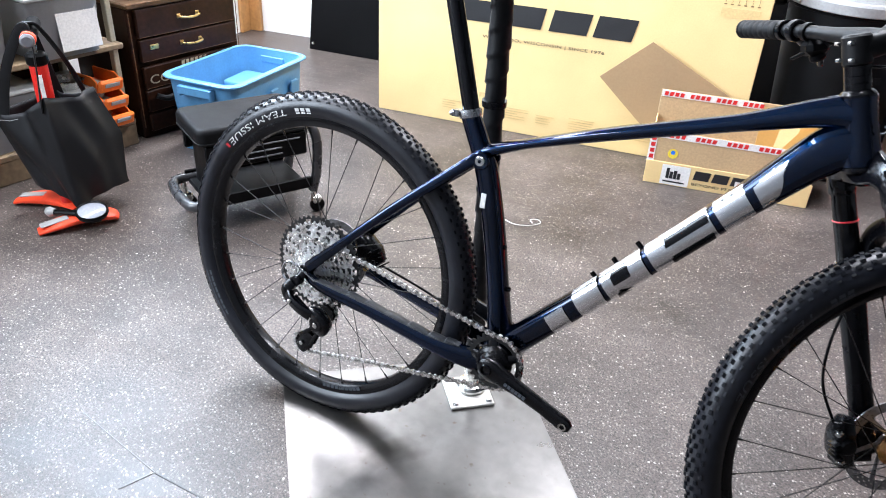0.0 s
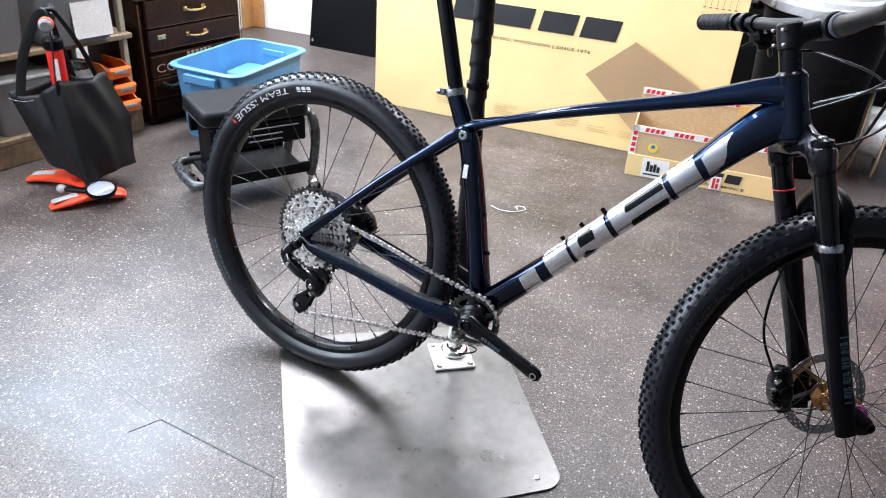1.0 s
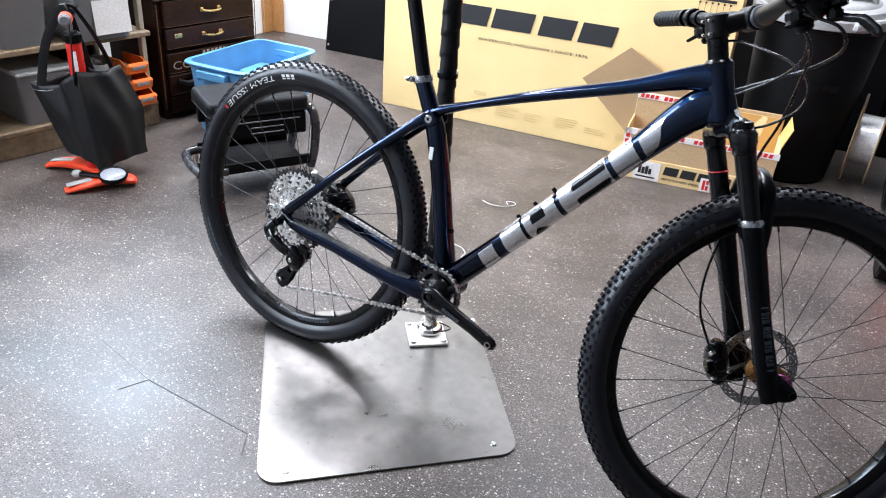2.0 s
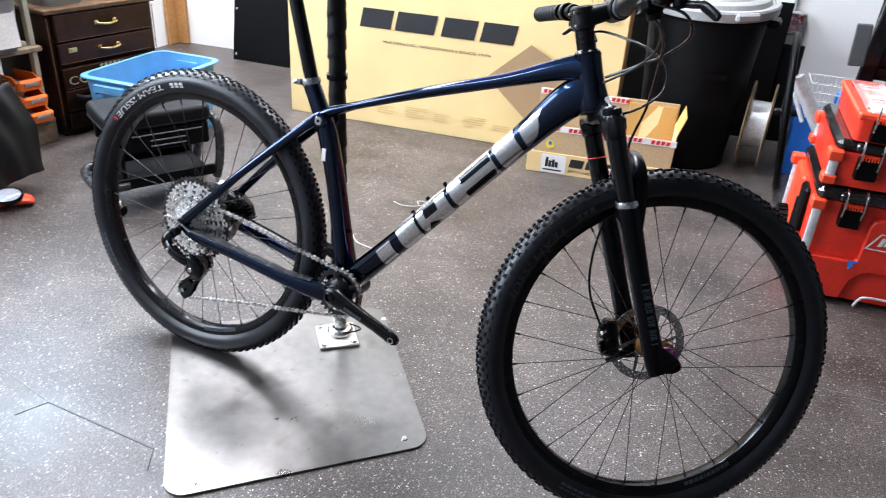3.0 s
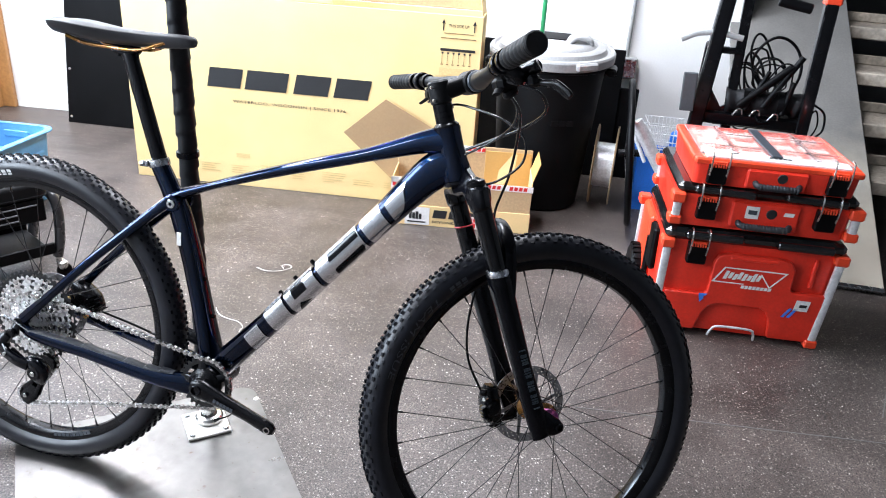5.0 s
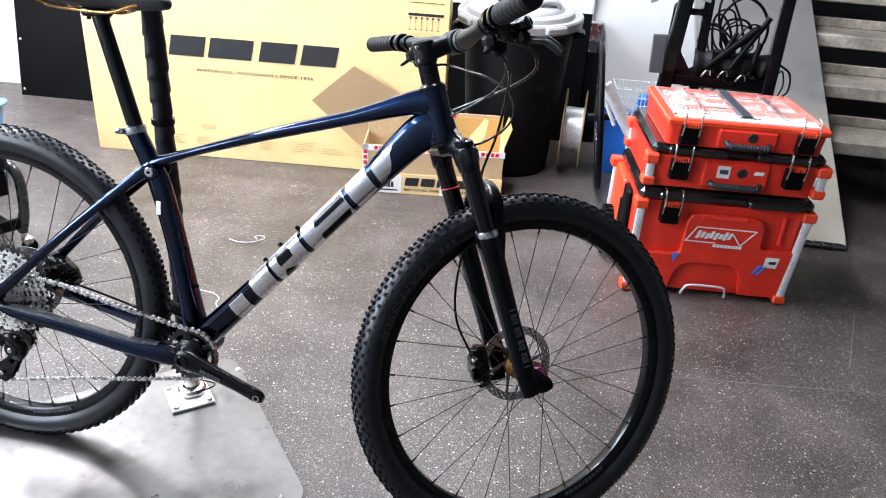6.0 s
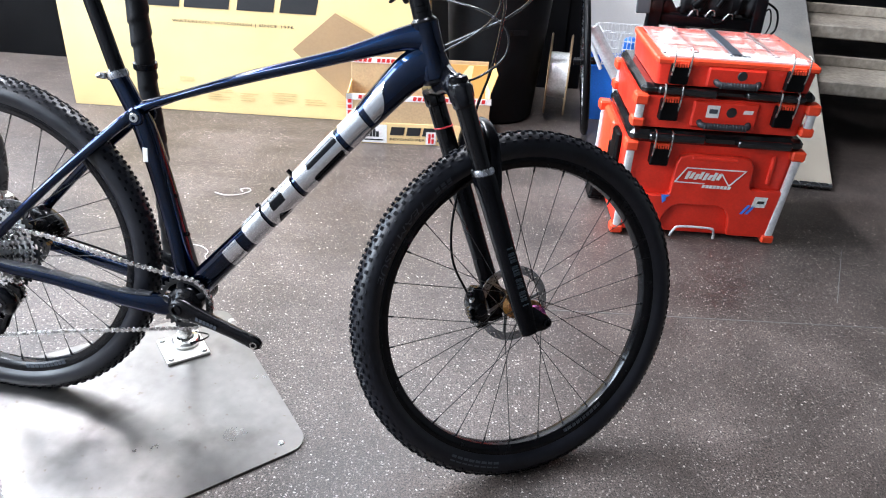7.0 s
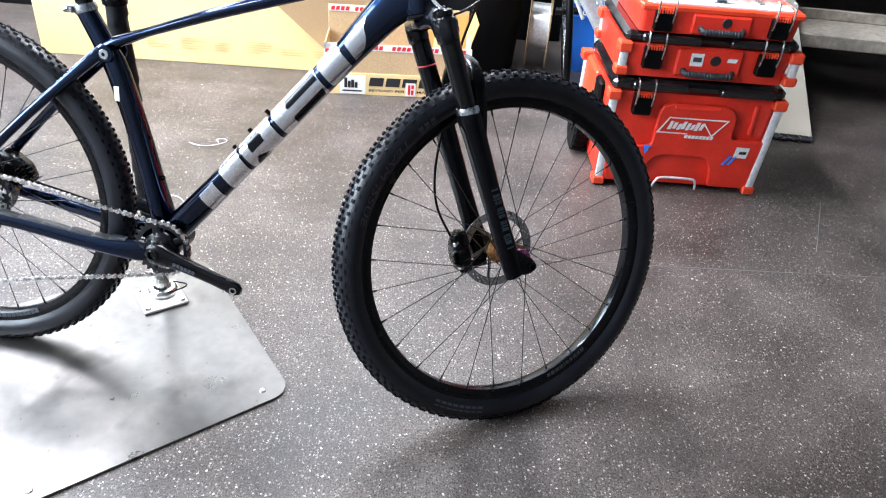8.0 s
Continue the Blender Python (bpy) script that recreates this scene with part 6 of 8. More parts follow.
base = thing("tool_chest", "large red wheeled tool case with blue and white stickers", "tool case", STACK, "stacked tool cases")
part("body", tapered(0.528, 0.388, 0.548, 0.398, 0.318, 0.022), RED, base, "", pose(0.008, 0.022, 0.016))
part("lid", Shape().box((0.555, 0.425, 0.042), (0.277, 0.212, 0.355), 0.014), LIDBLACK, base, "black lid with a rail edge")
s = Shape().cyl(0.014, (0.060, -0.009, 0.360), (0.235, -0.009, 0.360), 16, bevel=0.004)
part("lid_rail", s, LIDBLACK, base)
s = Shape().cyl(0.014, (0.340, -0.009, 0.356), (0.510, -0.009, 0.356), 16, bevel=0.004)
part("lid_rail", s, LIDBLACK, base)
for x, lean in ((0.012, 0.0), (0.545, 0.020)):
    corner_post(base, x, 0.016, 0.004, 0.340, lean)
    corner_post(base, x - (0.030 if x < 0.1 else 0), 0.405, 0.004, 0.340, lean)
latch(base, 0.105, 0.000, 0.332)
# Raised front shield: pockets for the latch and at the other end, a recess round the carrying bow.
shield = [(0.030, 0.022), (0.148, 0.022), (0.162, 0.088), (0.180, 0.116), (0.205, 0.128), (0.338, 0.128), (0.360, 0.116), (0.376, 0.088), (0.386, 0.022), (0.524, 0.022), (0.528, 0.196), (0.428, 0.196), (0.418, 0.206), (0.416, 0.276), (0.400, 0.300), (0.366, 0.308), (0.205, 0.308), (0.176, 0.298), (0.166, 0.276), (0.164, 0.166), (0.154, 0.156), (0.030, 0.156)]
ob = part("front_shield", Shape().prism(shield, 0.021), RED, base, "raised moulded front", pose(0, 0.0222, 0, 90 + 1.4))
bev = ob.modifiers.new("edge", "BEVEL")
bev.width, bev.segments, bev.limit_method = 0.004, 2, "ANGLE"
part("shield_rib", Shape().box((0.150, 0.010, 0.014), (0.285, -0.0045, 0.296), 0.004), RED, base)
part("lock_rib", Shape().box((0.014, 0.012, 0.100), (0.478, 0.014, 0.262), 0.004), RED, base)
s = Shape().sweep(spline([(0.196, 0.000, 0.008), (0.203, -0.008, 0.034), (0.222, -0.012, 0.050), (0.320, -0.012, 0.050), (0.338, -0.008, 0.034), (0.344, 0.000, 0.008)], 6), 0.0042, 10)
part("carry_bow", s, BARALU, base, "bent aluminium carrying bow", smooth=60)
FB = pose(0, -0.001, 0, 90 + 1.4)
print_on("badge", [[(0.168, 0.208), (0.200, 0.264), (0.204, 0.262), (0.174, 0.208)], [(0.200, 0.264), (0.396, 0.264), (0.393, 0.260), (0.203, 0.260)], [(0.396, 0.264), (0.352, 0.206), (0.347, 0.207), (0.390, 0.262)],
                    [(0.168, 0.208), (0.170, 0.2115), (0.270, 0.2115), (0.268, 0.208)], [(0.318, 0.250), (0.352, 0.206), (0.347, 0.206), (0.313, 0.250)]], TAPEWHITE, base, "white outlined badge", FB)
print_on("badge_print", [skew(0.200 + i * 0.0145, 0.211 + i * 0.0145, 0.222 + 0.003 * (i % 2), 0.251 - 0.004 * (i % 3), 0.008) for i in range(8)] + [skew(0.262 + i * 0.012, 0.2715 + i * 0.012, 0.194, 0.205, 0.002) for i in range(8)], TAPEWHITE, base, "white print bars of the badge", FB)
STICKBLUE = material("bright blue sticker", (0.05, 0.20, 0.72), 0.4)
FB2 = pose(0, -0.0004, 0, 90 + 1.4)
print_on("sticker", [[(0.138, 0.160), (0.146, 0.128), (0.158, 0.142), (0.154, 0.148), (0.168, 0.160)]], STICKBLUE, base, "blue pointed sticker", FB2)
print_on("sticker", [skew(0.408, 0.418, 0.108, 0.142, 0.020), skew(0.425, 0.435, 0.108, 0.142, 0.020)], STICKBLUE, base, "two slanted blue stripes", FB2)
print_on("sticker", [skew(0.440, 0.484, 0.136, 0.174, 0.004)], TAPEWHITE, base, "white paper sticker", FB2)
print_on("sticker_print", [skew(0.455, 0.478, 0.150, 0.160, 0.002)], INK, base, "black print bar", pose(0, -0.0016, 0, 90 + 1.4))
for z0, y0 in ((0.250, 0.10), (0.190, 0.20)):
    part("side_pad", Shape().box((0.024, 0.085, 0.150), (-0.008, y0 + 0.04, z0), 0.008), BLACKPLASTIC, base, "black side pad")
# Wheels on the side of the large case.
for y in (0.330,):
    wheel_m = pose(-0.030, y - 0.03, 0.090, 0, 90)
    w = part("wheel", Shape().lathe([(0.030, -0.024), (0.078, -0.024), (0.088, -0.014), (0.090, 0.0), (0.088, 0.014), (0.078, 0.024), (0.030, 0.024)], 36), BLACKPLASTIC, base, "black ribbed transport wheel", wheel_m)
    part("wheel_disc", Shape().lathe([(0.0, -0.020), (0.012, -0.026), (0.030, -0.018), (0.060, -0.014), (0.072, -0.022)], 30), BLACKMETAL, w)
    s = Shape()
    for i in range(24):
        s.box((0.012, 0.006, 0.040), (0.088, 0, 0), 0.001, Matrix.Rotation(2 * math.pi * i / 24, 4, "Z"))
    part("wheel_tread", s, BLACKPLASTIC, w)
s = Shape().box((0.030, 0.200, 0.240), (-0.006, 0.30, 0.210), 0.010)
part("wheel_bracket", s, BRIGHT, base)
mid = thing("tool_case", "flat red tool case with black latches, stacked", "tool case", STACK, "stacked tool cases")
part("body", tapered(0.520, 0.395, 0.534, 0.405, 0.104, 0.022), RED, mid, "", pose(0.014, 0.014, 0.385))
part("lid", Shape().box((0.540, 0.415, 0.038), (0.281, 0.215, 0.506), 0.014), LIDBLACK, mid, "black lid with a rail edge")
for x0, x1 in ((0.060, 0.240), (0.330, 0.510)):
    part("lid_rail", Shape().cyl(0.013, (x0, -0.005, 0.512), (x1, -0.005, 0.508), 16, bevel=0.004), LIDBLACK, mid)
part("foot_rail", Shape().box((0.40, 0.30, 0.014), (0.28, 0.21, 0.382), 0.004), LIDBLACK, mid)
for x in (0.016, 0.548):
    corner_post(mid, x, 0.018, 0.388, 0.494)
    corner_post(mid, x, 0.400, 0.388, 0.494)
for x in (0.105, 0.460):
    latch(mid, x, 0.004, 0.484)
s = Shape().box((0.205, 0.016, 0.088), (0.282, 0.008, 0.440), 0.006)
part("front_boss", s, RED, mid)
s = Shape().sweep(spline([(0.206, 0.004, 0.416), (0.216, -0.014, 0.410), (0.282, -0.016, 0.408), (0.350, -0.014, 0.410), (0.360, 0.004, 0.416)], 4), 0.0095, 14)
for i in range(14):
    s.cyl(0.0112, (0.219 + i * 0.0098, -0.015, 0.4085), (0.2245 + i * 0.0098, -0.015, 0.4085), 14, bevel=0.001)
part("handle", s, GUARDRUBBER, mid, "ribbed black carrying handle")
part("lock_mark", Shape().lathe([(0, 0.002), (0.014, 0.002), (0.016, 0)], 24), INK, mid, "dark round mark", pose(0.300, -0.0005, 0.452, 90))
print_on("sticker", [skew(0.222, 0.262, 0.432, 0.472, 0)], TAPEWHITE, mid, "white and blue sticker", pose(0, -0.0005, 0, 90))
print_on("sticker_print", [skew(0.230, 0.256, 0.446, 0.460, 0)], GREYPRINT, mid, "print bar", pose(0, -0.0016, 0, 90))
print_on("small_mark", [skew(0.335, 0.365, 0.450, 0.462, 0.003)], TAPEWHITE, mid, "small white print bar", pose(0, -0.0005, 0, 90))

org = thing("organizer_case", "red parts organizer with a clear lid, stacked", "tool case", STACK, "stacked tool cases")
OW, OD = 0.485, 0.385
part("body", tapered(OW - 0.010, OD - 0.010, OW, OD, 0.066, 0.018), RED, org, "", pose(0.047, 0.005, 0.527))
part("rim", Shape().box((OW + 0.008, 0.030, 0.020), (0.288, 0.012, 0.600), 0.005), BRIGHT, org)
for x in (0.052, 0.524):
    part("rim", Shape().box((0.026, OD - 0.02, 0.020), (x, 0.205, 0.600), 0.005), BRIGHT, org)
part("rim", Shape().box((OW + 0.008, 0.024, 0.020), (0.288, 0.394, 0.600), 0.005), BRIGHT, org)
for i in range(4):
    for j in range(3):
        x, y = 0.075 + i * 0.108, 0.052 + j * 0.108
        b = part("bin", Shape().box((0.098, 0.102, 0.010), (x + 0.049, y + 0.051, 0.597), 0.006), PINK, org, "small parts bin under the lid")
        part("pad", Shape().box((0.082, 0.070, 0.006), (x + 0.049, y + 0.056, 0.6045), 0.003), PADPINK, b, "pale lining of the bin")
        part("bin_bar", Shape().box((0.060, 0.012, 0.006), (x + 0.049, y + 0.072, 0.6075), 0.0025), BRIGHT, b, "red bar of the bin")
lid = part("lid", Shape().box((OW - 0.03, OD - 0.045, 0.006), (0.288, 0.205, 0.616), 0.002), CLEAR, org, "clear plastic lid with ribs")
lid.visible_shadow = False
for x in (0.165, 0.288, 0.411):
    r = part("lid_rib", Shape().box((0.016 if x != 0.288 else 0.034, OD - 0.06, 0.006), (x, 0.205, 0.6215), 0.002), CLEAR if x != 0.288 else GREYPRINT, org)
for y in (0.13, 0.28):
    part("lid_rib", Shape().box((OW - 0.06, 0.012, 0.005), (0.288, y, 0.6212), 0.002), CLEAR, org)
part("lid_front", Shape().box((OW - 0.06, 0.050, 0.010), (0.288, 0.038, 0.612), 0.003), WHITE, org, "milky front edge of the lid")
print_on("small_mark", [skew(0.262 + i * 0.014, 0.272 + i * 0.014, 0.004, 0.016, 0.002) for i in range(5)], INK, org, "dark print bars", pose(0, 0.030, 0.6185))
for x in (0.112, 0.464):
    latch(org, x, 0.000, 0.596, 0.056, 0.058)
part("front_boss", Shape().box((0.180, 0.016, 0.062), (0.288, 0.000, 0.560), 0.006), RED, org)
s = Shape().sweep(spline([(0.226, -0.004, 0.550), (0.236, -0.022, 0.544), (0.290, -0.024, 0.542), (0.346, -0.022, 0.544), (0.356, -0.004, 0.550)], 4), 0.0090, 14)
for i in range(12):
    s.cyl(0.0106, (0.237 + i * 0.0098, -0.023, 0.5425), (0.2425 + i * 0.0098, -0.023, 0.5425), 14, bevel=0.001)
part("handle", s, GUARDRUBBER, org, "ribbed grey-black carrying handle")
part("lock_mark", Shape().lathe([(0, 0.002), (0.013, 0.002), (0.015, 0)], 24), INK, org, "dark round mark", pose(0.302, -0.0085, 0.570, 90))

# Blue tub.
tub = thing("storage_tub", "open light blue plastic storage tub", "tub", pose(-1.395, 0.894, 0, 0, 0, 5.5))
TW, TL, TH = 0.342, 0.520, 0.300
lo = rounded([(0.035, 0.035), (TW - 0.035, 0.035), (TW - 0.035, TL - 0.035), (0.035, TL - 0.035)], 0.035, 5)
hi = rounded([(0.012, 0.012), (TW - 0.012, 0.012), (TW - 0.012, TL - 0.012), (0.012, TL - 0.012)], 0.050, 5)
lo2 = [(TW / 2 + (x - TW / 2) * 0.975, TL / 2 + (y - TL / 2) * 0.98) for x, y in lo]
hi2 = [(TW / 2 + (x - TW / 2) * 0.975, TL / 2 + (y - TL / 2) * 0.98) for x, y in hi]
n = len(lo)
s = Shape()
s.add([(x, y, 0) for x, y in lo] + [(x, y, TH) for x, y in hi] + [(x, y, TH) for x, y in hi2] + [(x, y, 0.004) for x, y in lo2],
      [tuple(range(n))[::-1]] + [(k * n + i, k * n + (i + 1) % n, (k + 1) * n + (i + 1) % n, (k + 1) * n + i) for k in range(3) for i in range(n)] + [tuple(range(3 * n, 4 * n))])
part("body", s, BLUEBIN, tub)
rim = rounded([(0, 0), (TW, 0), (TW, TL), (0, TL)], 0.055, 5)
s = Shape().sweep([(x, y, TH - 0.004) for x, y in rim], [(0.0055, 0.0075)] * len(rim), 10, (0, 0, 1), loop=True)
s.add([(x, y, TH - 0.0015) for x, y in rim] + [(x, y, TH + 0.0012) for x, y in hi2], [(i, (i + 1) % n, n + (i + 1) % n, n + i) for i in range(n)])
part("rim", s, BLUEBIN, tub, "rolled rim")
s = Shape().box((0.150, 0.034, 0.010), (TW / 2, -0.002, TH - 0.026), 0.004)
for x in (-0.070, 0.070):
    s.box((0.010, 0.032, 0.040), (TW / 2 + x, -0.001, TH - 0.044), 0.003)
s.box((0.150, 0.006, 0.030), (TW / 2, -0.016, TH - 0.038), 0.002)
part("handle", s, BLUEBIN, tub)
s = Shape().box((0.120, 0.030, 0.032), (TW / 2, TL, TH - 0.040), 0.006)
part("handle", s, BLUEBIN, tub)
for y in (0.12, 0.26, 0.40):
    s = Shape().box((0.012, 0.050, 0.20), (TW - 0.012, y, 0.15), 0.004, pose(-0.008, 0, 0, 0, 4))
    part("side_rib", s, BLUEBIN, tub)
s = Shape().prism(rounded([(0.050, 0.300), (TW - 0.050, 0.300), (TW - 0.044, TL - 0.042), (0.044, TL - 0.042)], 0.020, 4), 0.200, z=0.004)
step = part("inner_step", s, BLUEBIN, tub, "moulded step in the bottom")
bev = step.modifiers.new("edge", "BEVEL")
bev.width, bev.segments, bev.limit_method = 0.008, 3, "ANGLE"
part("grip_recess", Shape().box((0.110, 0.006, 0.026), (TW / 2, TL - 0.024, TH - 0.040), 0.002), BLUEBIN, tub, "pale moulded grip inside the end wall")

# Rolling work stool with a tray and castors.
SEATSLOT = material("dark grey slot edge", (0.10, 0.10, 0.105), 0.4)
STOOLTUBE = material("worn black tube", (0.030, 0.030, 0.032), 0.28, specular=0.6, vary=0.15, scale=20)
stool = thing("work_stool", "low rolling work stool with black vinyl seat", "stool", pose(-0.770, 0.660, 0, 0, 0, 62))
s = Shape().prism(rounded([(-0.1825, -0.1225), (0.1825, -0.1225), (0.1825, 0.1225), (-0.1825, 0.1225)], 0.030, 5), 0.058, z=0.299)
seat = part("seat", s, VINYL, stool, "black vinyl seat pad")
bev = seat.modifiers.new("edge", "BEVEL")
bev.width, bev.segments, bev.limit_method = 0.016, 4, "ANGLE"
part("seat_piping", Shape().sweep([(x, y, 0.311) for x, y in rounded([(-0.1825, -0.1225), (0.1825, -0.1225), (0.1825, 0.1225), (-0.1825, 0.1225)], 0.030, 5)], 0.0026, 8, (0, 0, 1), loop=True), VINYL, stool)
part("seat_panel", Shape().box((0.330, 0.020, 0.080), (0, -0.110, 0.262), 0.004), BLACKPLASTIC, stool, "black panel under the seat")
part("seat_panel", Shape().box((0.330, 0.020, 0.080), (0, 0.110, 0.262), 0.004), BLACKPLASTIC, stool, "black panel under the seat")
for dz, w in ((0.020, 0.24), (-0.002, 0.12), (-0.022, 0.12)):
    part("panel_slot", Shape().box((w, 0.003, 0.005), (0.02, -0.1215, 0.262 + dz), 0.001), SEATSLOT, stool)
part("tray", Shape().box((0.340, 0.230, 0.014), (0, 0, 0.105), 0.005), BLACKPLASTIC, stool, "black tool tray")
for y in (-0.118, 0.118):
    part("tray_edge", Shape().box((0.350, 0.010, 0.040), (0, y, 0.118), 0.003), BLACKPLASTIC, stool)
part("end_panel", Shape().box((0.016, 0.190, 0.215), (-0.135, 0, 0.205), 0.004), BLACKPLASTIC, stool)
for x in (-1, 1):
    if x > 0:
        line = [(0.185, -0.105, 0.080), (0.200, -0.110, 0.150), (0.205, -0.110, 0.250), (0.195, -0.095, 0.300), (0.190, 0, 0.305), (0.195, 0.095, 0.300), (0.205, 0.110, 0.250), (0.200, 0.110, 0.150), (0.185, 0.105, 0.080)]
    else:
        line = [(-0.130, -0.118, 0.112), (-0.185, -0.116, 0.112), (-0.222, -0.095, 0.110), (-0.232, 0, 0.110), (-0.222, 0.095, 0.110), (-0.185, 0.116, 0.112), (-0.130, 0.118, 0.112)]
    s = Shape().sweep(spline(line, 6), 0.0165, 14, (0, 0, 1))
    part("side_frame", s, STOOLTUBE, stool, "bent black tube frame", smooth=60)
    for y in (-1, 1):
        cx, cy = x * 0.185, y * 0.110
        c = part("castor", Shape().cyl(0.010, (cx, cy, 0.050), (cx, cy, 0.102), 12), STEEL, stool, "swivel castor")
        part("castor_fork", Shape().box((0.030, 0.034, 0.030), (cx + 0.008, cy, 0.048), 0.006), STEEL, c)
        part("castor_wheel", Shape().lathe([(0.004, -0.011), (0.022, -0.011), (0.025, -0.006), (0.025, 0.006), (0.022, 0.011), (0.004, 0.011)], 24, Matrix.Translation((cx + 0.012, cy, 0.025)) @ pose(0, 0, 0, 90)), BLACKPLASTIC, c)

# Old chest of drawers with brass pulls.
chest = thing("drawer_chest", "old dark varnished chest of drawers with brass pulls", "chest of drawers", Matrix.Translation((-1.523, 0.908, 0)) @ pose(0, 0, 0, 0, 0, 83))
CWI, CDE, CHI = 0.520, 0.42, 0.535
part("carcass", Shape().box((CWI, CDE - 0.02, CHI - 0.02), (CWI / 2, CDE / 2 + 0.012, (CHI - 0.02) / 2), 0.004), DARKWOOD, chest)
part("top", Shape().box((CWI + 0.02, CDE + 0.01, 0.020), (CWI / 2, CDE / 2, CHI - 0.008), 0.005), material("worn brown wood", (0.110, 0.060, 0.030), 0.5, specular=0.2, vary=0.2, scale=9, fine=0.12, fine_scale=50), chest, "worn brown wooden top")
zs = [(0.405, 0.512), (0.312, 0.397), (0.205, 0.292), (0.110, 0.197), (0.030, 0.102)]
for i, (z0, z1) in enumerate(zs):
    d = part("drawer", Shape().box((CWI - 0.05, 0.020, z1 - z0), (CWI / 2, 0.006, (z0 + z1) / 2), 0.003), DARKWOOD, chest, "dark drawer front")
    zc = (z0 + z1) / 2 + 0.005
    if i < 3:
        s = Shape().sweep(spline([(CWI / 2 - 0.045, -0.004, zc), (CWI / 2 - 0.042, -0.022, zc - 0.002), (CWI / 2, -0.028, zc - 0.006), (CWI / 2 + 0.042, -0.022, zc - 0.002), (CWI / 2 + 0.045, -0.004, zc)], 6), 0.0048, 10)
        s.box((0.018, 0.004, 0.018), (CWI / 2 - 0.045, -0.005, zc), 0.002)
        s.box((0.018, 0.004, 0.018), (CWI / 2 + 0.045, -0.005, zc), 0.002)
        part("pull", s, BRASS, d, "worn brass bow pull", smooth=60)
WORN = material("worn bare wood edge", (0.150, 0.070, 0.030), 0.55, vary=0.3, scale=30, fine=0.2, fine_scale=90)
for x in (0.003, CWI - 0.003):
    part("worn_edge", Shape().box((0.004, 0.004, 0.455), (x, 0.0115, 0.275), 0.0015), WORN, chest, "edge worn to bare wood")
for z0, z1 in zs[:4]:
    part("worn_edge", Shape().box((CWI - 0.056, 0.003, 0.0022), (CWI / 2, -0.0030, z0 + 0.0024), 0.0008), WORN, chest, "edge worn to bare wood")
part("worn_edge", Shape().box((CWI + 0.010, 0.003, 0.004), (CWI / 2, -0.0045, CHI + 0.000), 0.001), WORN, chest, "edge worn to bare wood")
part("card_holder", Shape().box((0.040, 0.005, 0.020), (0.085, -0.006, 0.366), 0.002), BRASS, chest, "small brass card holder")
PAINTED = material("faded cream lettering", (0.42, 0.36, 0.26), 0.6, vary=0.15, scale=40)
print_on("painted_lettering", [skew(0.200 + i * 0.022, 0.214 + i * 0.022, 0.265, 0.288, 0.002) for i in range(6)], PAINTED, chest, "faded cream painted bars", pose(0, -0.0046, 0, 90))
part("painted_lettering", text_shape("COM", 0.036, 0.150, bold=0.004), PAINTED, chest, "faded cream painted letters", pose(0.045, -0.0056, 0.222, 90), 0)
s = Shape().sweep(spline([(0.06, -0.012, 0.175), (0.10, -0.03, 0.160), (0.15, -0.028, 0.170), (0.19, -0.012, 0.178)], 6), 0.012, 10)
part("rag", s, CLOTH, chest, "dark cloth hanging from a drawer", smooth=70)

CHEST = Matrix.Translation((-1.523, 0.908, CHI + 0.002)) @ pose(0, 0, 0, 0, 0, 83)
# Teal device on a black base, and a cloudy bin, standing on the chest.
TEAL = material("teal plastic", (0.010, 0.26, 0.36), 0.35, vary=0.06, scale=9, fine=0.02)
device = thing("tape_dispenser", "teal plastic desk device on a black base on the chest", "dispenser", CHEST @ pose(0.255, 0.075, 0))
part("base", Shape().prism(rounded([(0, 0), (0.245, 0), (0.245, 0.110), (0, 0.110)], 0.020, 4), 0.018), BLACKPLASTIC, device, "black base")
s = Shape().prism(rounded([(0.008, 0.018), (0.237, 0.018), (0.225, 0.070), (0.170, 0.130), (0.060, 0.140), (0.020, 0.075)], 0.018, 4), 0.092, pose(0, 0.101, 0, 90))
part("body", s, TEAL, device, "teal plastic body")
part("front_plate", Shape().box((0.110, 0.006, 0.030), (0.120, 0.0075, 0.048), 0.003), TEAL, device)
# Shelf unit beside the chest.
SHELFWOOD = material("pale worn shelf board", (0.22, 0.155, 0.09), 0.6, vary=0.18, scale=8, fine=0.12, fine_scale=50)
BEIGE = material("beige enamel", (0.42, 0.38, 0.28), 0.45, vary=0.08, scale=12)
SH = Matrix.Translation((-1.512, 0.872, 0)) @ pose(0, 0, 0, 0, 0, 83) @ pose(-1.35, 0, 0)
unit = thing("shelf_unit", "open shelf unit with worn wooden boards", "shelf", SH)
part("plinth", Shape().box((1.34, 0.03, 0.085), (0.67, 0.030, 0.0425), 0.003), SHELFWOOD, unit)
for z in (0.096, 0.395, 0.80):
    part("board", Shape().box((1.34, 0.46, 0.022), (0.67, 0.240, z), 0.004), SHELFWOOD, unit)
for x in (0.012, 0.62, 1.325):
    part("upright", Shape().box((0.022, 0.030, 1.30), (x, 0.060, 0.65), 0.003), BEIGE, unit, "beige steel upright")
    part("upright", Shape().box((0.022, 0.030, 1.30), (x, 0.455, 0.65), 0.003), BEIGE, unit, "beige steel upright")
part("back", Shape().box((1.34, 0.012, 1.30), (0.67, 0.478, 0.65), 0.002), DARKWOOD, unit, "dark back board")

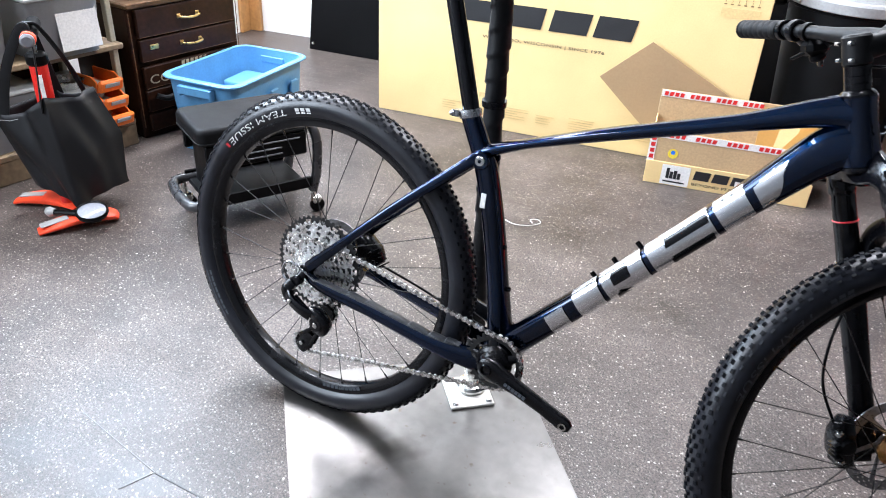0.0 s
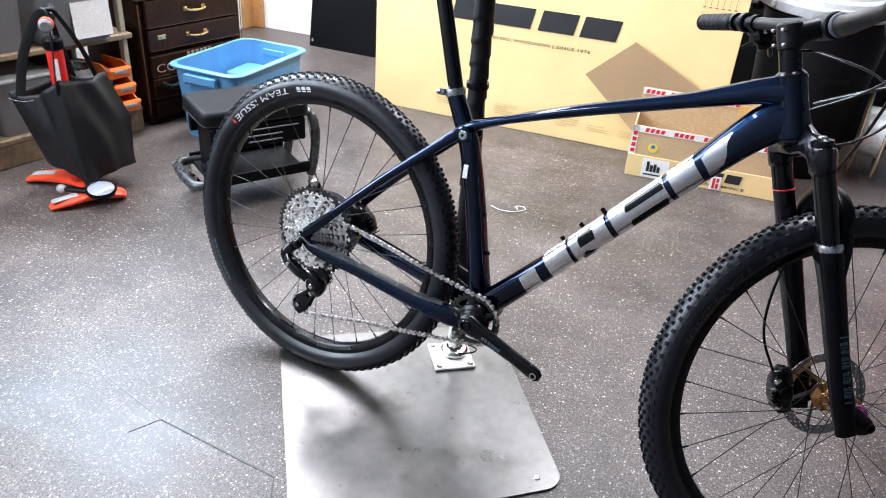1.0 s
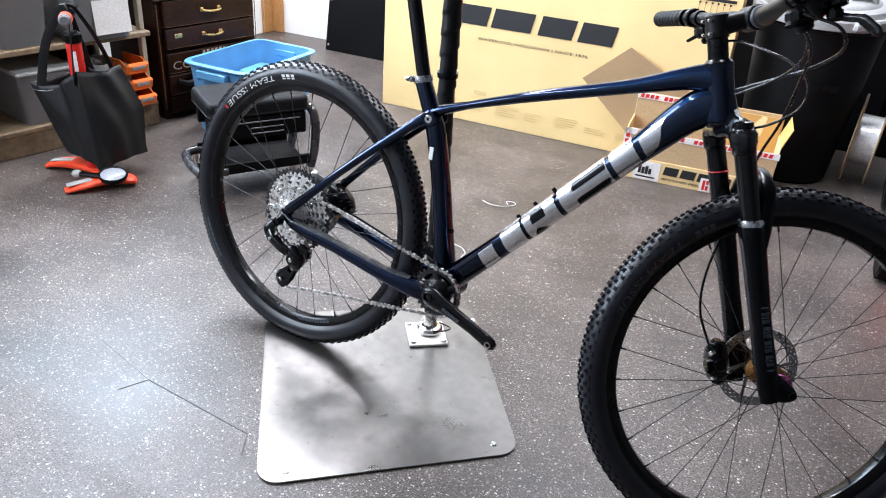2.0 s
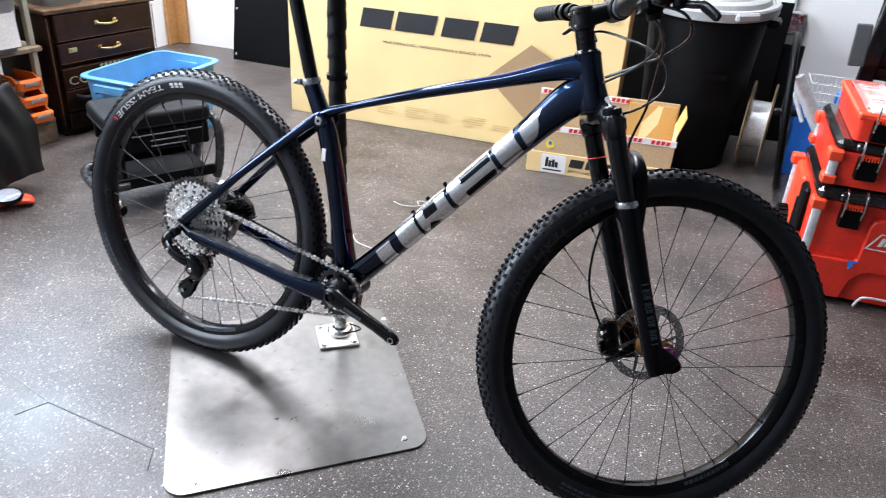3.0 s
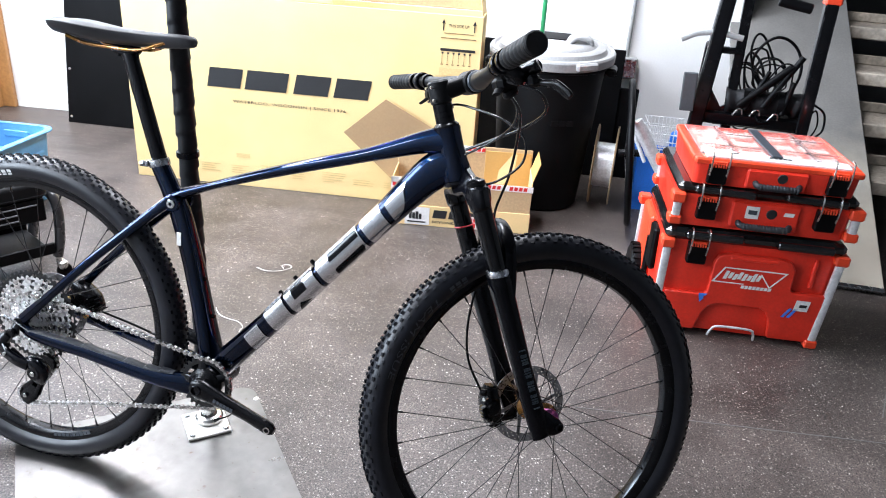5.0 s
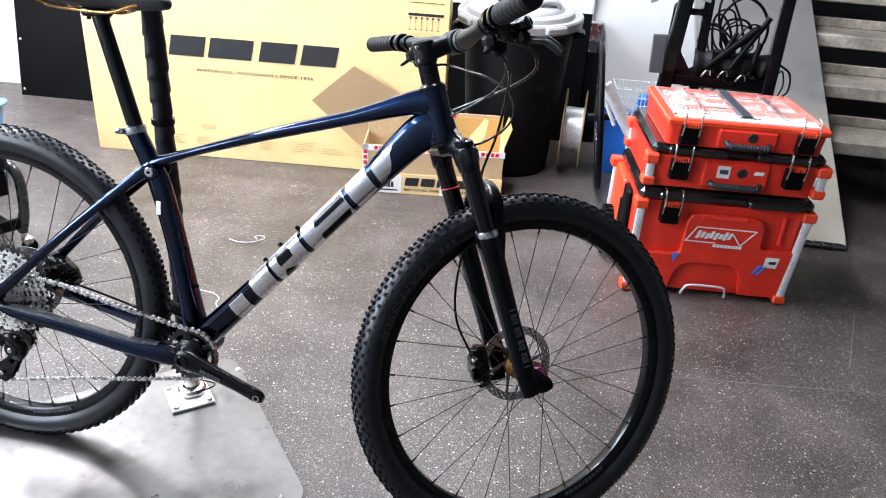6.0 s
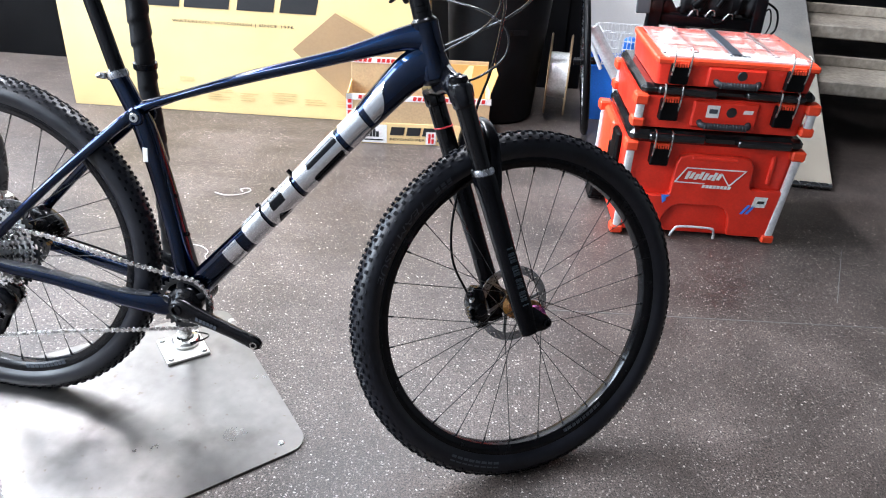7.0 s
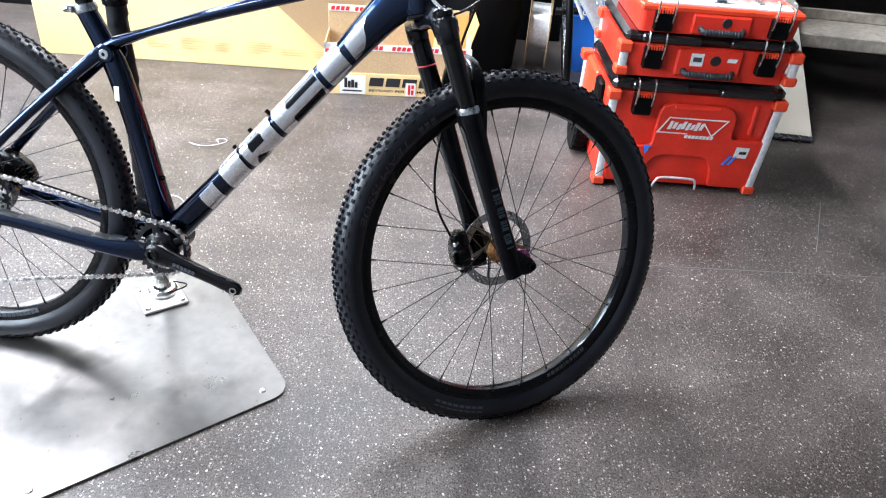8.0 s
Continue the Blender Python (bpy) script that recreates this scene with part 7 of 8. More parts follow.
GREYPLASTIC = material("pale grey plastic", (0.30, 0.30, 0.29), 0.5, vary=0.08, scale=10)
CLEARBIN = material("cloudy clear plastic", (0.30, 0.30, 0.30), 0.35, vary=0.06, scale=6, fine=0.03, transmission=0.55, bump=0.05, bump_scale=40)


def clear_tub(x, y, z, w, d, h, label):
    ob = thing("plastic_bin", label, "bin", SH @ Matrix.Translation((x, y, z)), "bins on the shelf")
    s = tapered(w - 0.03, d - 0.03, w, d, h, 0.025)
    part("body", s, CLEARBIN, ob, "", pose(0.015, 0.015, 0))
    part("lid", Shape().box((w + 0.014, d + 0.014, 0.018), (w / 2, d / 2, h + 0.006), 0.006), GREYPLASTIC, ob, "grey snap lid")
    return ob


def chest_bin():
    ob = thing("plastic_bin", "cloudy clear plastic bin standing on the chest", "bin", CHEST @ pose(0.030, 0.050, 0), "bins on the shelf")
    part("body", tapered(0.170, 0.25, 0.195, 0.27, 0.15, 0.025), CLEARBIN, ob, "", pose(0.012, 0.010, 0))
    part("lid", Shape().box((0.205, 0.285, 0.018), (0.097, 0.135, 0.157), 0.006), GREYPLASTIC, ob, "grey snap lid")


chest_bin()
b1 = clear_tub(0.78, 0.020, 0.108, 0.22, 0.36, 0.195, "cloudy clear plastic bin with a grey lid")
print_on("label", [skew(0.13, 0.185, 0.02, 0.165, 0)], TAPEWHITE, b1, "white paper label", pose(0, 0.0, 0, 90))
clear_tub(0.74, 0.015, 0.407, 0.20, 0.36, 0.22, "cloudy clear plastic bin on the upper board")
b3 = clear_tub(0.985, -0.035, 0.407, 0.265, 0.40, 0.20, "cloudy clear plastic bin with a white paper sheet")
print_on("paper_sheet", [skew(0.095, 0.245, 0.022, 0.205, 0)], TAPEWHITE, b3, "white paper sheet", pose(0, -0.006, 0, 86))
print_on("paper_marks", [skew(0.118 + i * 0.014, 0.126 + i * 0.014, 0.180, 0.200, 0.004) for i in range(3)], INK, b3, "black pen marks", pose(0, -0.0072, 0, 86))
tray = thing("parts_tray", "grey plastic trays stacked on the lower board", "tray", SH @ Matrix.Translation((1.035, 0.02, 0.108)))
for i in range(3):
    part("tray", tapered(0.20, 0.26, 0.235, 0.29, 0.046, 0.030), GREYPLASTIC, tray, "", pose(0.005 + 0.004 * i, 0.006 * i, 0.052 * i))
part("steel_cup", Shape().lathe([(0.0, 0.002), (0.05, 0.002), (0.062, 0.028), (0.064, 0.028), (0.052, 0.0)], 28), STEEL, tray, "shallow steel cup", pose(0.11, 0.09, 0.152))
for i in range(3):
    z = 0.108 + i * 0.066
    ob = thing("stacking_bin", "open orange stacking bin on the shelf", "bin", SH @ Matrix.Translation((1.212 - 0.004 * i, -0.010 + 0.012 * i, z)), "orange stacking bins")
    s = Shape().box((0.100, 0.17, 0.006), (0.05, 0.085, 0.003), 0.002)
    part("floor_panel", s, ORANGE, ob)
    for x in (0.003, 0.097):
        part("side_panel", Shape().prism([(0.0, 0.0), (0.17, 0.0), (0.17, 0.050), (0.03, 0.056), (0.0, 0.040)], 0.006, Matrix.Translation((x - 0.003, 0, 0)) @ Matrix(((0, 0, 1, 0), (1, 0, 0, 0), (0, 1, 0, 0), (0, 0, 0, 1)))), ORANGE, ob)
    part("label_slot", Shape().box((0.060, 0.003, 0.016), (0.05, -0.0165, 0.034), 0.001, pose(0, 0, 0, 18)), GREYPLASTIC, ob, "grey label slot")
    part("lip", Shape().box((0.100, 0.020, 0.050), (0.05, -0.004, 0.026), 0.007, pose(0, 0, 0, 18)), ORANGE, ob)

# Floor pump with a black tote bag hung on it.
SLATE = material("mid grey plastic", (0.13, 0.13, 0.14), 0.4, vary=0.08, scale=14)
PUMP = Vector((-1.262, 0.335, 0))
pump = thing("floor_pump", "red floor pump with orange base feet and gauge", "pump", Matrix.Translation(PUMP))
for line, pad in (([(0.058, -0.165, 0.008), (0.085, -0.115, 0.022), (0.120, -0.040, 0.030), (0.165, 0.025, 0.022), (0.178, 0.040, 0.010)], (0.082, -0.122, 0.0335)),
                  ([(-0.190, -0.065, 0.008), (-0.150, -0.040, 0.022), (-0.080, -0.012, 0.030), (-0.010, 0.000, 0.030), (0.060, -0.010, 0.030)], (-0.135, -0.034, 0.0350))):
    pts = spline(line, 5)
    f = part("foot", Shape().sweep(pts, lerp_list([(0.006, 0.022), (0.010, 0.036), (0.013, 0.040), (0.011, 0.036), (0.006, 0.022)], 5), 16, (0, 0, 1), power=3.0), BRIGHT, pump, "orange-red cast foot")
    d = pts[8] - pts[3]
    part("foot_pad", Shape().box((0.085, 0.030, 0.004), (0, 0, 0), 0.0015, Matrix.Translation(pad) @ Matrix.Rotation(math.atan2(d.y, d.x), 4, "Z") @ pose(0, 0, 0, 0, -7)), GREYPLASTIC, f, "grey rubber pad")
GAUGE = pose(0.160, -0.038, 0.046, 6, 8)
part("gauge_rim", Shape().lathe([(0.0, 0.0), (0.046, 0.0), (0.050, 0.010), (0.047, 0.018), (0.041, 0.014)], 32), BLACKPLASTIC, pump, "black gauge rim", GAUGE)
part("gauge_face", Shape().lathe([(0.0, 0.026), (0.022, 0.024), (0.038, 0.018), (0.045, 0.013)], 32), material("milky gauge glass", (0.26, 0.27, 0.30), 0.15, coat=0.5), pump, "milky domed gauge glass", GAUGE)
part("gauge_arm", Shape().sweep([(0.120, -0.062, 0.050), (0.080, -0.080, 0.048), (0.050, -0.093, 0.046)], [(0.009, 0.015), (0.007, 0.010), (0.008, 0.011)], 12, (0, 0, 1)), BLACKPLASTIC, pump)
part("hose_end", Shape().sweep([(0.052, -0.092, 0.046), (0.036, -0.098, 0.046), (0.024, -0.100, 0.045)], [0.012, 0.017, 0.011], 16), GREYPLASTIC, pump, "grey hose end", smooth=70)
LACQUER = material("red lacquer", (0.62, 0.016, 0.010), 0.3, coat=0.5, vary=0.06)
part("barrel", Shape().cyl(0.026, (0, 0, 0.03), (0, 0, 0.500), 28, bevel=0.004), LACQUER, pump, "red lacquered barrel")
part("barrel_print", Shape().box((0.012, 0.003, 0.075), (0.0, -0.0255, 0.430), 0.0005, Matrix.Rotation(radians(50), 4, "Z")), TAPEWHITE, pump, "white print bar")
part("barrel_cap", Shape().cyl(0.031, (0, 0, 0.490), (0, 0, 0.530), 24, bevel=0.008), BLACKPLASTIC, pump)
part("rod", Shape().cyl(0.007, (0, 0, 0.525), (0, 0, 0.590), 12), STEEL, pump)
part("handle", Shape().cyl(0.021, (0.080, -0.068, 0.592), (-0.085, 0.072, 0.592), 20, bevel=0.007), BLACKPLASTIC, pump, "black pump handle")
part("handle_end", Shape().cyl(0.0200, (0.094, -0.080, 0.592), (0.078, -0.066, 0.592), 24, bevel=0.006), SLATE, pump, "grey handle end")
part("handle_band", Shape().cyl(0.0215, (0.077, -0.065, 0.592), (0.062, -0.052, 0.592), 24, bevel=0.002), BRIGHT, pump, "orange band")

# Bag body: a square-cornered sack with creases, one corner towards the room, its mouth sagging open.
bag = thing("tote_bag", "black cloth tote bag hanging from the pump handle", "bag", Matrix.Identity(4))
foot = [Vector(p) for p in ((-1.352, 0.292, 0.085), (-1.150, 0.292, 0.048), (-1.150, 0.492, 0.075), (-1.335, 0.470, 0.095))]
mouth = [Vector(p) for p in ((-1.400, 0.235, 0.345), (-1.205, 0.290, 0.412), (-1.205, 0.465, 0.402), (-1.385, 0.440, 0.385))]
BAGN, BAGK = 20, 18
verts, faces = [], []
for k in range(BAGK + 1):
    t = k / BAGK
    for e in range(4):
        for j in range(BAGN):
            u = j / BAGN
            lo, hi = foot[e].lerp(foot[(e + 1) % 4], u), mouth[e].lerp(mouth[(e + 1) % 4], u)
            p = lo.lerp(hi, t)
            side = (foot[(e + 1) % 4] - foot[e]).normalized()
            out = Vector((side.y, -side.x, 0))
            belly = math.sin(math.pi * u)
            crease = 0.009 * math.sin(2 * math.pi * (1.4 * u + 0.35 * e) + 0.8 * t) * (0.25 + 0.75 * t) + 0.006 * math.sin(14 * u + 4.1 * t + e) + 0.006 * math.sin(8 * t + 7 * u + 2 * e)
            p = p + out * (belly * (crease + 0.012 * math.sin(math.pi * t)))
            corner = u if e == 1 else 1 - u if e == 2 else 0.0
            p = p + Vector((0.57, 0.82, 0)) * (0.034 * corner ** 2 * max(0.0, 1 - abs(t - 0.52) / 0.45))
            p.z += -0.030 * belly * t ** 3 * (1 if e in (0, 2) else 0.5) + 0.012 * belly * (1 - t) ** 2
            verts.append(p)
ring = 4 * BAGN
for k in range(BAGK):
    for j in range(ring):
        q = (j + 1) % ring
        faces.append((k * ring + j, k * ring + q, (k + 1) * ring + q, (k + 1) * ring + j))
faces.append(tuple(range(ring))[::-1])
body = part("body", Shape().add(verts, faces), CLOTH, bag, "", smooth=70)
sol = body.modifiers.new("thick", "SOLIDIFY")
sol.thickness, sol.offset = 0.003, -1
top = PUMP + Vector((0.045, -0.038, 0.618))
for a, b, lift in (((-1.360, 0.246, 0.350), (-1.222, 0.286, 0.395), 0.0), ((-1.352, 0.448, 0.370), (-1.235, 0.462, 0.385), 0.006)):
    a, b = Vector(a), Vector(b)
    t = top + Vector((0, 0, lift)) + (Vector((-0.02, 0.02, 0)) if lift else Vector((0, 0, 0)))
    line = spline([a + Vector((0, 0, -0.03)), a.lerp(t, 0.4) + Vector((-0.018, 0, 0.02)), a.lerp(t, 0.85) + Vector((-0.014, 0, 0.02)), t, b.lerp(t, 0.85) + Vector((0.012, 0, 0.02)), b.lerp(t, 0.4) + Vector((0.012, 0, 0.01)), b + Vector((0, 0, -0.03))], 8)
    part("strap", Shape().sweep(line, [(0.0025, 0.015)] * len(line), 10, (0.65, -0.75, 0), power=3), CLOTH, bag, "black webbing strap", smooth=60)
part("hem_stitch", Shape().sweep([mouth[0].lerp(mouth[1], u) + Vector((0.0, -0.004 - 0.012 * math.sin(math.pi * u), -0.018 - 0.026 * math.sin(math.pi * u))) for u in (0.02, 0.2, 0.4, 0.55)], 0.0011, 6), GREYPLASTIC, bag, "pale stitched hem", smooth=60)

# Black sheet leaning on the white wall.
sheet = part("black_panel", Shape().box((0.95, 0.012, 0.98), (0.475, 0.006, 0.49), 0.002), BOARD, None, "", pose(-1.842, 2.395, 0, -9, 0, 5))
tagged(sheet, "thin black panel leaning on the white wall", "panel")
for x, z in ((0.02, 0.035), (0.02, 0.30)):
    part("rivet", Shape().lathe([(0, 0.003), (0.006, 0.002), (0.008, 0)], 14, pose(x, 0, z, 90)), STEEL, sheet)
# Black boards added as stand-ins for the dark areas behind can and reel.
rear_sheet = part("black_panel", Shape().box((0.74, 0.014, 0.66), (0.37, 0.007, 0.33), 0.004), BOARD, None, "", pose(0.46, 2.68, 0, -6, 0, 3))
tagged(rear_sheet, "black stand-in for the dark area behind the refuse can", "panel")
low_sheet = part("black_panel", Shape().box((0.130, 0.014, 0.470), (0.065, 0.007, 0.235), 0.004), BOARD, None, "", pose(1.165, 2.740, 0, -5, 0, 5))
tagged(low_sheet, "low black stand-in for the dark shape behind the cable reel", "panel")
# White curl of string.
STRING = material("white string", (0.60, 0.58, 0.55), 0.7)
s = Shape().sweep(spline([(-0.005, 1.075, 0.003), (0.035, 1.062, 0.003), (0.075, 1.070, 0.004), (0.100, 1.095, 0.003), (0.112, 1.120, 0.003), (0.095, 1.135, 0.003), (0.075, 1.118, 0.005), (0.090, 1.100, 0.004)], 8), 0.0015, 8)
tagged(part("string", s, STRING, None, smooth=70), "short curl of white string on the floor", "string")
s = Shape().sweep(spline([(0.010, 0.756, 0.003), (0.018, 0.744, 0.003), (0.048, 0.716, 0.004), (0.080, 0.707, 0.003), (0.120, 0.698, 0.004), (0.147, 0.675, 0.003), (0.150, 0.648, 0.003), (0.166, 0.626, 0.003)], 8), 0.0015, 8)
tagged(part("string", s, STRING, None, smooth=70), "short curl of white string on the floor", "string")

# Grey ramp board laid on the stairs, the brighter light on its foot painted in.
def foot_lit_ramp():
    m = material("grey ramp paint lit at foot", (0.165, 0.158, 0.147), 0.5, vary=0.07, scale=4, fine=0.05, bump=0.06, bump_scale=70)
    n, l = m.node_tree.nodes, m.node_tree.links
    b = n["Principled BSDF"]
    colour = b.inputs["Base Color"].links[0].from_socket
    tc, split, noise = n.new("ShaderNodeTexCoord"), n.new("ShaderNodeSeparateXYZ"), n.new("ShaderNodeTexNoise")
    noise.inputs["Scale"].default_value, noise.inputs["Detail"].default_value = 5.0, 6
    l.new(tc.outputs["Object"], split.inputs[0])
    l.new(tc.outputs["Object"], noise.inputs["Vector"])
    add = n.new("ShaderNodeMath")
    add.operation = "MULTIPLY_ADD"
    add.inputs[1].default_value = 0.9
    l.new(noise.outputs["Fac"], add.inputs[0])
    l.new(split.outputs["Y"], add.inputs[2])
    # Light falloff painted in: pale at the foot, grey higher up.
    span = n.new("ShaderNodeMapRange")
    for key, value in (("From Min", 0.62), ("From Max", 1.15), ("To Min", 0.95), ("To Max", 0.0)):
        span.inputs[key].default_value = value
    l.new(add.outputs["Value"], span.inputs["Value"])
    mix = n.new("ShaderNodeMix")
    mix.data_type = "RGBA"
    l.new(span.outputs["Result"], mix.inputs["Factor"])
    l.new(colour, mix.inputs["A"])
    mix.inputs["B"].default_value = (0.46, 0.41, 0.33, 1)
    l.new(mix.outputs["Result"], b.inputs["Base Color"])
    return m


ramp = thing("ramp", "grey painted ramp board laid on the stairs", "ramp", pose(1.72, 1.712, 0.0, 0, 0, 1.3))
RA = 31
part("board", Shape().box((0.575, 2.3, 0.022), (0.2875, 1.15, 0.012), 0.003, pose(0, 0, 0, RA)), foot_lit_ramp(), ramp, "grey painted board, brighter light at its foot put into the colour")
part("edge_strip", Shape().box((0.575, 0.02, 0.026), (0.2875, 0.004, 0.013), 0.003, pose(0, 0, 0, RA)), ALLOY, ramp, "worn metal front edge")

# Black steel rack with hanging cables.
rack = thing("steel_rack", "black steel display rack with hanging cables", "rack", pose(0, 0, 0))
for x0, y0, x1, y1, z1, r in ((1.446, 1.740, 1.535, 1.760, 1.45, 0.027), (1.866, 1.745, 1.840, 1.760, 1.45, 0.023), (1.612, 1.760, 1.570, 1.790, 1.45, 0.018), (1.462, 1.800, 1.478, 1.800, 0.86, 0.010)):
    part("upright", Shape().sweep([(x0, y0, 0.0), (x1, y1, z1)], [(r, r)] * 2, 12, (0, 1, 0), power=5), BLACKMETAL, rack)
for z, x0, x1, r in ((0.845, 1.500, 1.590, 0.012), (0.600, 1.470, 1.860, 0.022), (1.300, 1.525, 1.845, 0.014), (0.150, 1.455, 1.865, 0.016), (0.862, 1.470, 1.505, 0.009)):
    part("crossbar", Shape().sweep([(x0, 1.755, z), (x1, 1.765, z)], [(r, r)] * 2, 10, (0, 1, 0), power=5), BLACKMETAL, rack)
part("gusset", Shape().prism([(1.500, 0.590), (1.600, 0.590), (1.590, 0.660), (1.560, 0.640), (1.515, 0.705)], 0.012, pose(0, 1.765, 0, 90)), BLACKMETAL, rack, "black gusset plate")
part("tool_tray", Shape().box((0.330, 0.120, 0.050), (1.700, 1.800, 0.600), 0.010), BLACKPLASTIC, rack, "black tray of the rack")
part("red_cap", Shape().box((0.056, 0.052, 0.040), (1.849, 1.757, 1.048), 0.006), BRIGHT, rack, "red cap on the upright")
part("hook_arm", Shape().cyl(0.018, (1.675, 1.74, 1.030), (1.785, 1.73, 1.012), 14, bevel=0.004), BLACKPLASTIC, rack, "black hook arm")
part("small_panel", Shape().box((0.050, 0.016, 0.140), (1.468, 1.715, 0.615), 0.003, pose(0, 0, 0, 0, -3)), material("slate plastic", (0.055, 0.06, 0.065), 0.4), rack, "small slate grey panel")
part("pale_arm", Shape().sweep(spline([(1.375, 1.735, 0.872), (1.430, 1.735, 0.898), (1.500, 1.735, 0.905), (1.585, 1.735, 0.893)], 6), [(0.005, 0.011)] * 19, 10, (0, 1, 0)), GREYPLASTIC, rack, "pale grey curved arm", smooth=60)
rnd = random.Random(12)
for i in range(11):
    cx, cz = 1.690 + rnd.uniform(-0.05, 0.08), 0.735 + rnd.uniform(-0.07, 0.08)
    rx, rz = rnd.uniform(0.022, 0.080), rnd.uniform(0.04, 0.125)
    y = 1.76 + rnd.uniform(-0.03, 0.05)
    tilt = rnd.uniform(-0.3, 0.6)
    pts = []
    for k in range(12):
        a = 2 * math.pi * k / 12
        x, z = rx * math.cos(a) * (1 + 0.12 * rnd.uniform(-1, 1)), rz * math.sin(a)
        pts.append((cx + x * math.cos(tilt) - z * math.sin(tilt), y + 0.012 * math.sin(2 * a + i), cz + x * math.sin(tilt) + z * math.cos(tilt)))
    part("cable_loop", Shape().sweep(spline(pts, 4, True), rnd.uniform(0.0028, 0.0055), 8, (0, 1, 0), loop=True), BLACKPLASTIC, rack, "loop of black cable", smooth=70)
for a, b, r in (((1.615, 0.655), (1.775, 0.815), 0.014), ((1.700, 0.660), (1.800, 0.850), 0.011), ((1.640, 0.640), (1.700, 0.790), 0.008), ((1.770, 0.640), (1.790, 0.760), 0.010)):
    part("lever", Shape().cyl(r, (a[0], 1.725, a[1]), (b[0], 1.735, b[1]), 12, bevel=0.002), BLACKPLASTIC, rack, "black lever")
for x, z in ((1.600, 0.625), (1.660, 0.628), (1.725, 0.620)):
    part("snap_ring", Shape().sweep(spline([(x, 1.705, z), (x + 0.012, 1.700, z + 0.022), (x + 0.028, 1.705, z + 0.024), (x + 0.034, 1.710, z + 0.004)], 5), 0.0028, 8), STEEL, rack, "bright wire hook", smooth=60)
part("cable_drop", Shape().sweep(spline([(1.872, 1.74, 0.690), (1.915, 1.74, 0.660), (1.925, 1.74, 0.600), (1.900, 1.74, 0.560), (1.880, 1.74, 0.480)], 6), 0.0040, 8), BLACKPLASTIC, rack, "hanging black cable", smooth=60)
part("cable_drop", Shape().sweep(spline([(1.868, 1.75, 0.640), (1.890, 1.75, 0.665), (1.905, 1.75, 0.610), (1.885, 1.75, 0.555), (1.870, 1.75, 0.580)], 6), 0.0030, 8), BLACKPLASTIC, rack, "hanging black cable", smooth=60)

# Made-up dark roll that stands in for unidentified black clutter on the rack.
roll = thing("clutter_roll", "black cloth roll standing in for dark clutter on the rack tray", "tool roll", pose(0, 0, 0))
pts = spline([(1.575, 1.770, 0.665), (1.640, 1.762, 0.672), (1.720, 1.765, 0.668), (1.800, 1.772, 0.672), (1.848, 1.775, 0.662)], 6)
part("roll", Shape().sweep(pts, [(0.034 + 0.006 * math.sin(i * 1.3), 0.044 + 0.005 * math.cos(i * 0.9)) for i in range(len(pts))], 18, (0, 1, 0)), CLOTH, roll, smooth=70)
for x in (1.640, 1.760):
    part("strap", Shape().lathe([(0.046, -0.011), (0.0485, -0.011), (0.0485, 0.011), (0.046, 0.011)], 24, pose(x, 1.764, 0.670, 0, 90), closed=True), BLACKPLASTIC, roll, "black strap")

# Blue crate with a white wire basket on it.
crate = thing("blue_crate", "deep blue plastic crate on the floor", "crate", pose(1.330, 2.285, 0, 0, 0, 5))
for x, y, w, d in ((0.10, 0.003, 0.22, 0.006), (0.10, 0.207, 0.22, 0.006)):
    part("wall_panel", Shape().box((w, d, 0.268), (x, y, 0.134), 0.002), BLUEBOX, crate)
for x in (-0.007, 0.207):
    part("wall_panel", Shape().box((0.006, 0.20, 0.268), (x, 0.105, 0.134), 0.002), BLUEBOX, crate)
part("bottom", Shape().box((0.21, 0.20, 0.006), (0.10, 0.105, 0.003), 0.001), BLUEBOX, crate)
part("rim", Shape().box((0.232, 0.014, 0.016), (0.10, -0.004, 0.263), 0.003), BLUEBOX, crate)
basket = thing("wire_basket", "white wire basket resting on the blue crate", "basket", pose(1.357, 2.265, 0.271, 0, 0, 5))
for i in range(13):
    x = 0.003 + i * 0.0172
    for y in (0.0, 0.17):
        part("wire", Shape().cyl(0.0022, (x, y, 0), (x - 0.006, y - 0.01, 0.150), 8), WHITE, basket)
for k in range(5):
    z = 0.004 + k * 0.036
    g = 0.002 * k
    part("wire_ring", Shape().sweep([(-0.005 - g, -0.002 - g, z), (0.212 + g, -0.002 - g, z), (0.212 + g, 0.175 + g, z), (-0.005 - g, 0.175 + g, z)], 0.0024, 8, (0, 0, 1), loop=True), WHITE, basket)
blue_jar = part("blue_bottle", Shape().lathe([(0, 0.0), (0.035, 0.0), (0.036, 0.09), (0.020, 0.11), (0.0, 0.112)], 20), BLUEBOX, None, "", pose(1.482, 2.350, 0.274))
tagged(blue_jar, "blue plastic bottle standing in the wire basket", "bottle")

# Silver tube leaning on the crate.
tube = part("silver_tube", Shape().cyl(0.026, (1.408, 1.900, 0.318), (1.272, 1.905, 0.515), 24, bevel=0.003), BARALU, None)
tagged(tube, "silver metal tube leaning beside the tool cases", "tube")
part("tube_lower", Shape().cyl(0.019, (1.455, 1.885, 0.010), (1.402, 1.898, 0.322), 20), BARALU, tube)

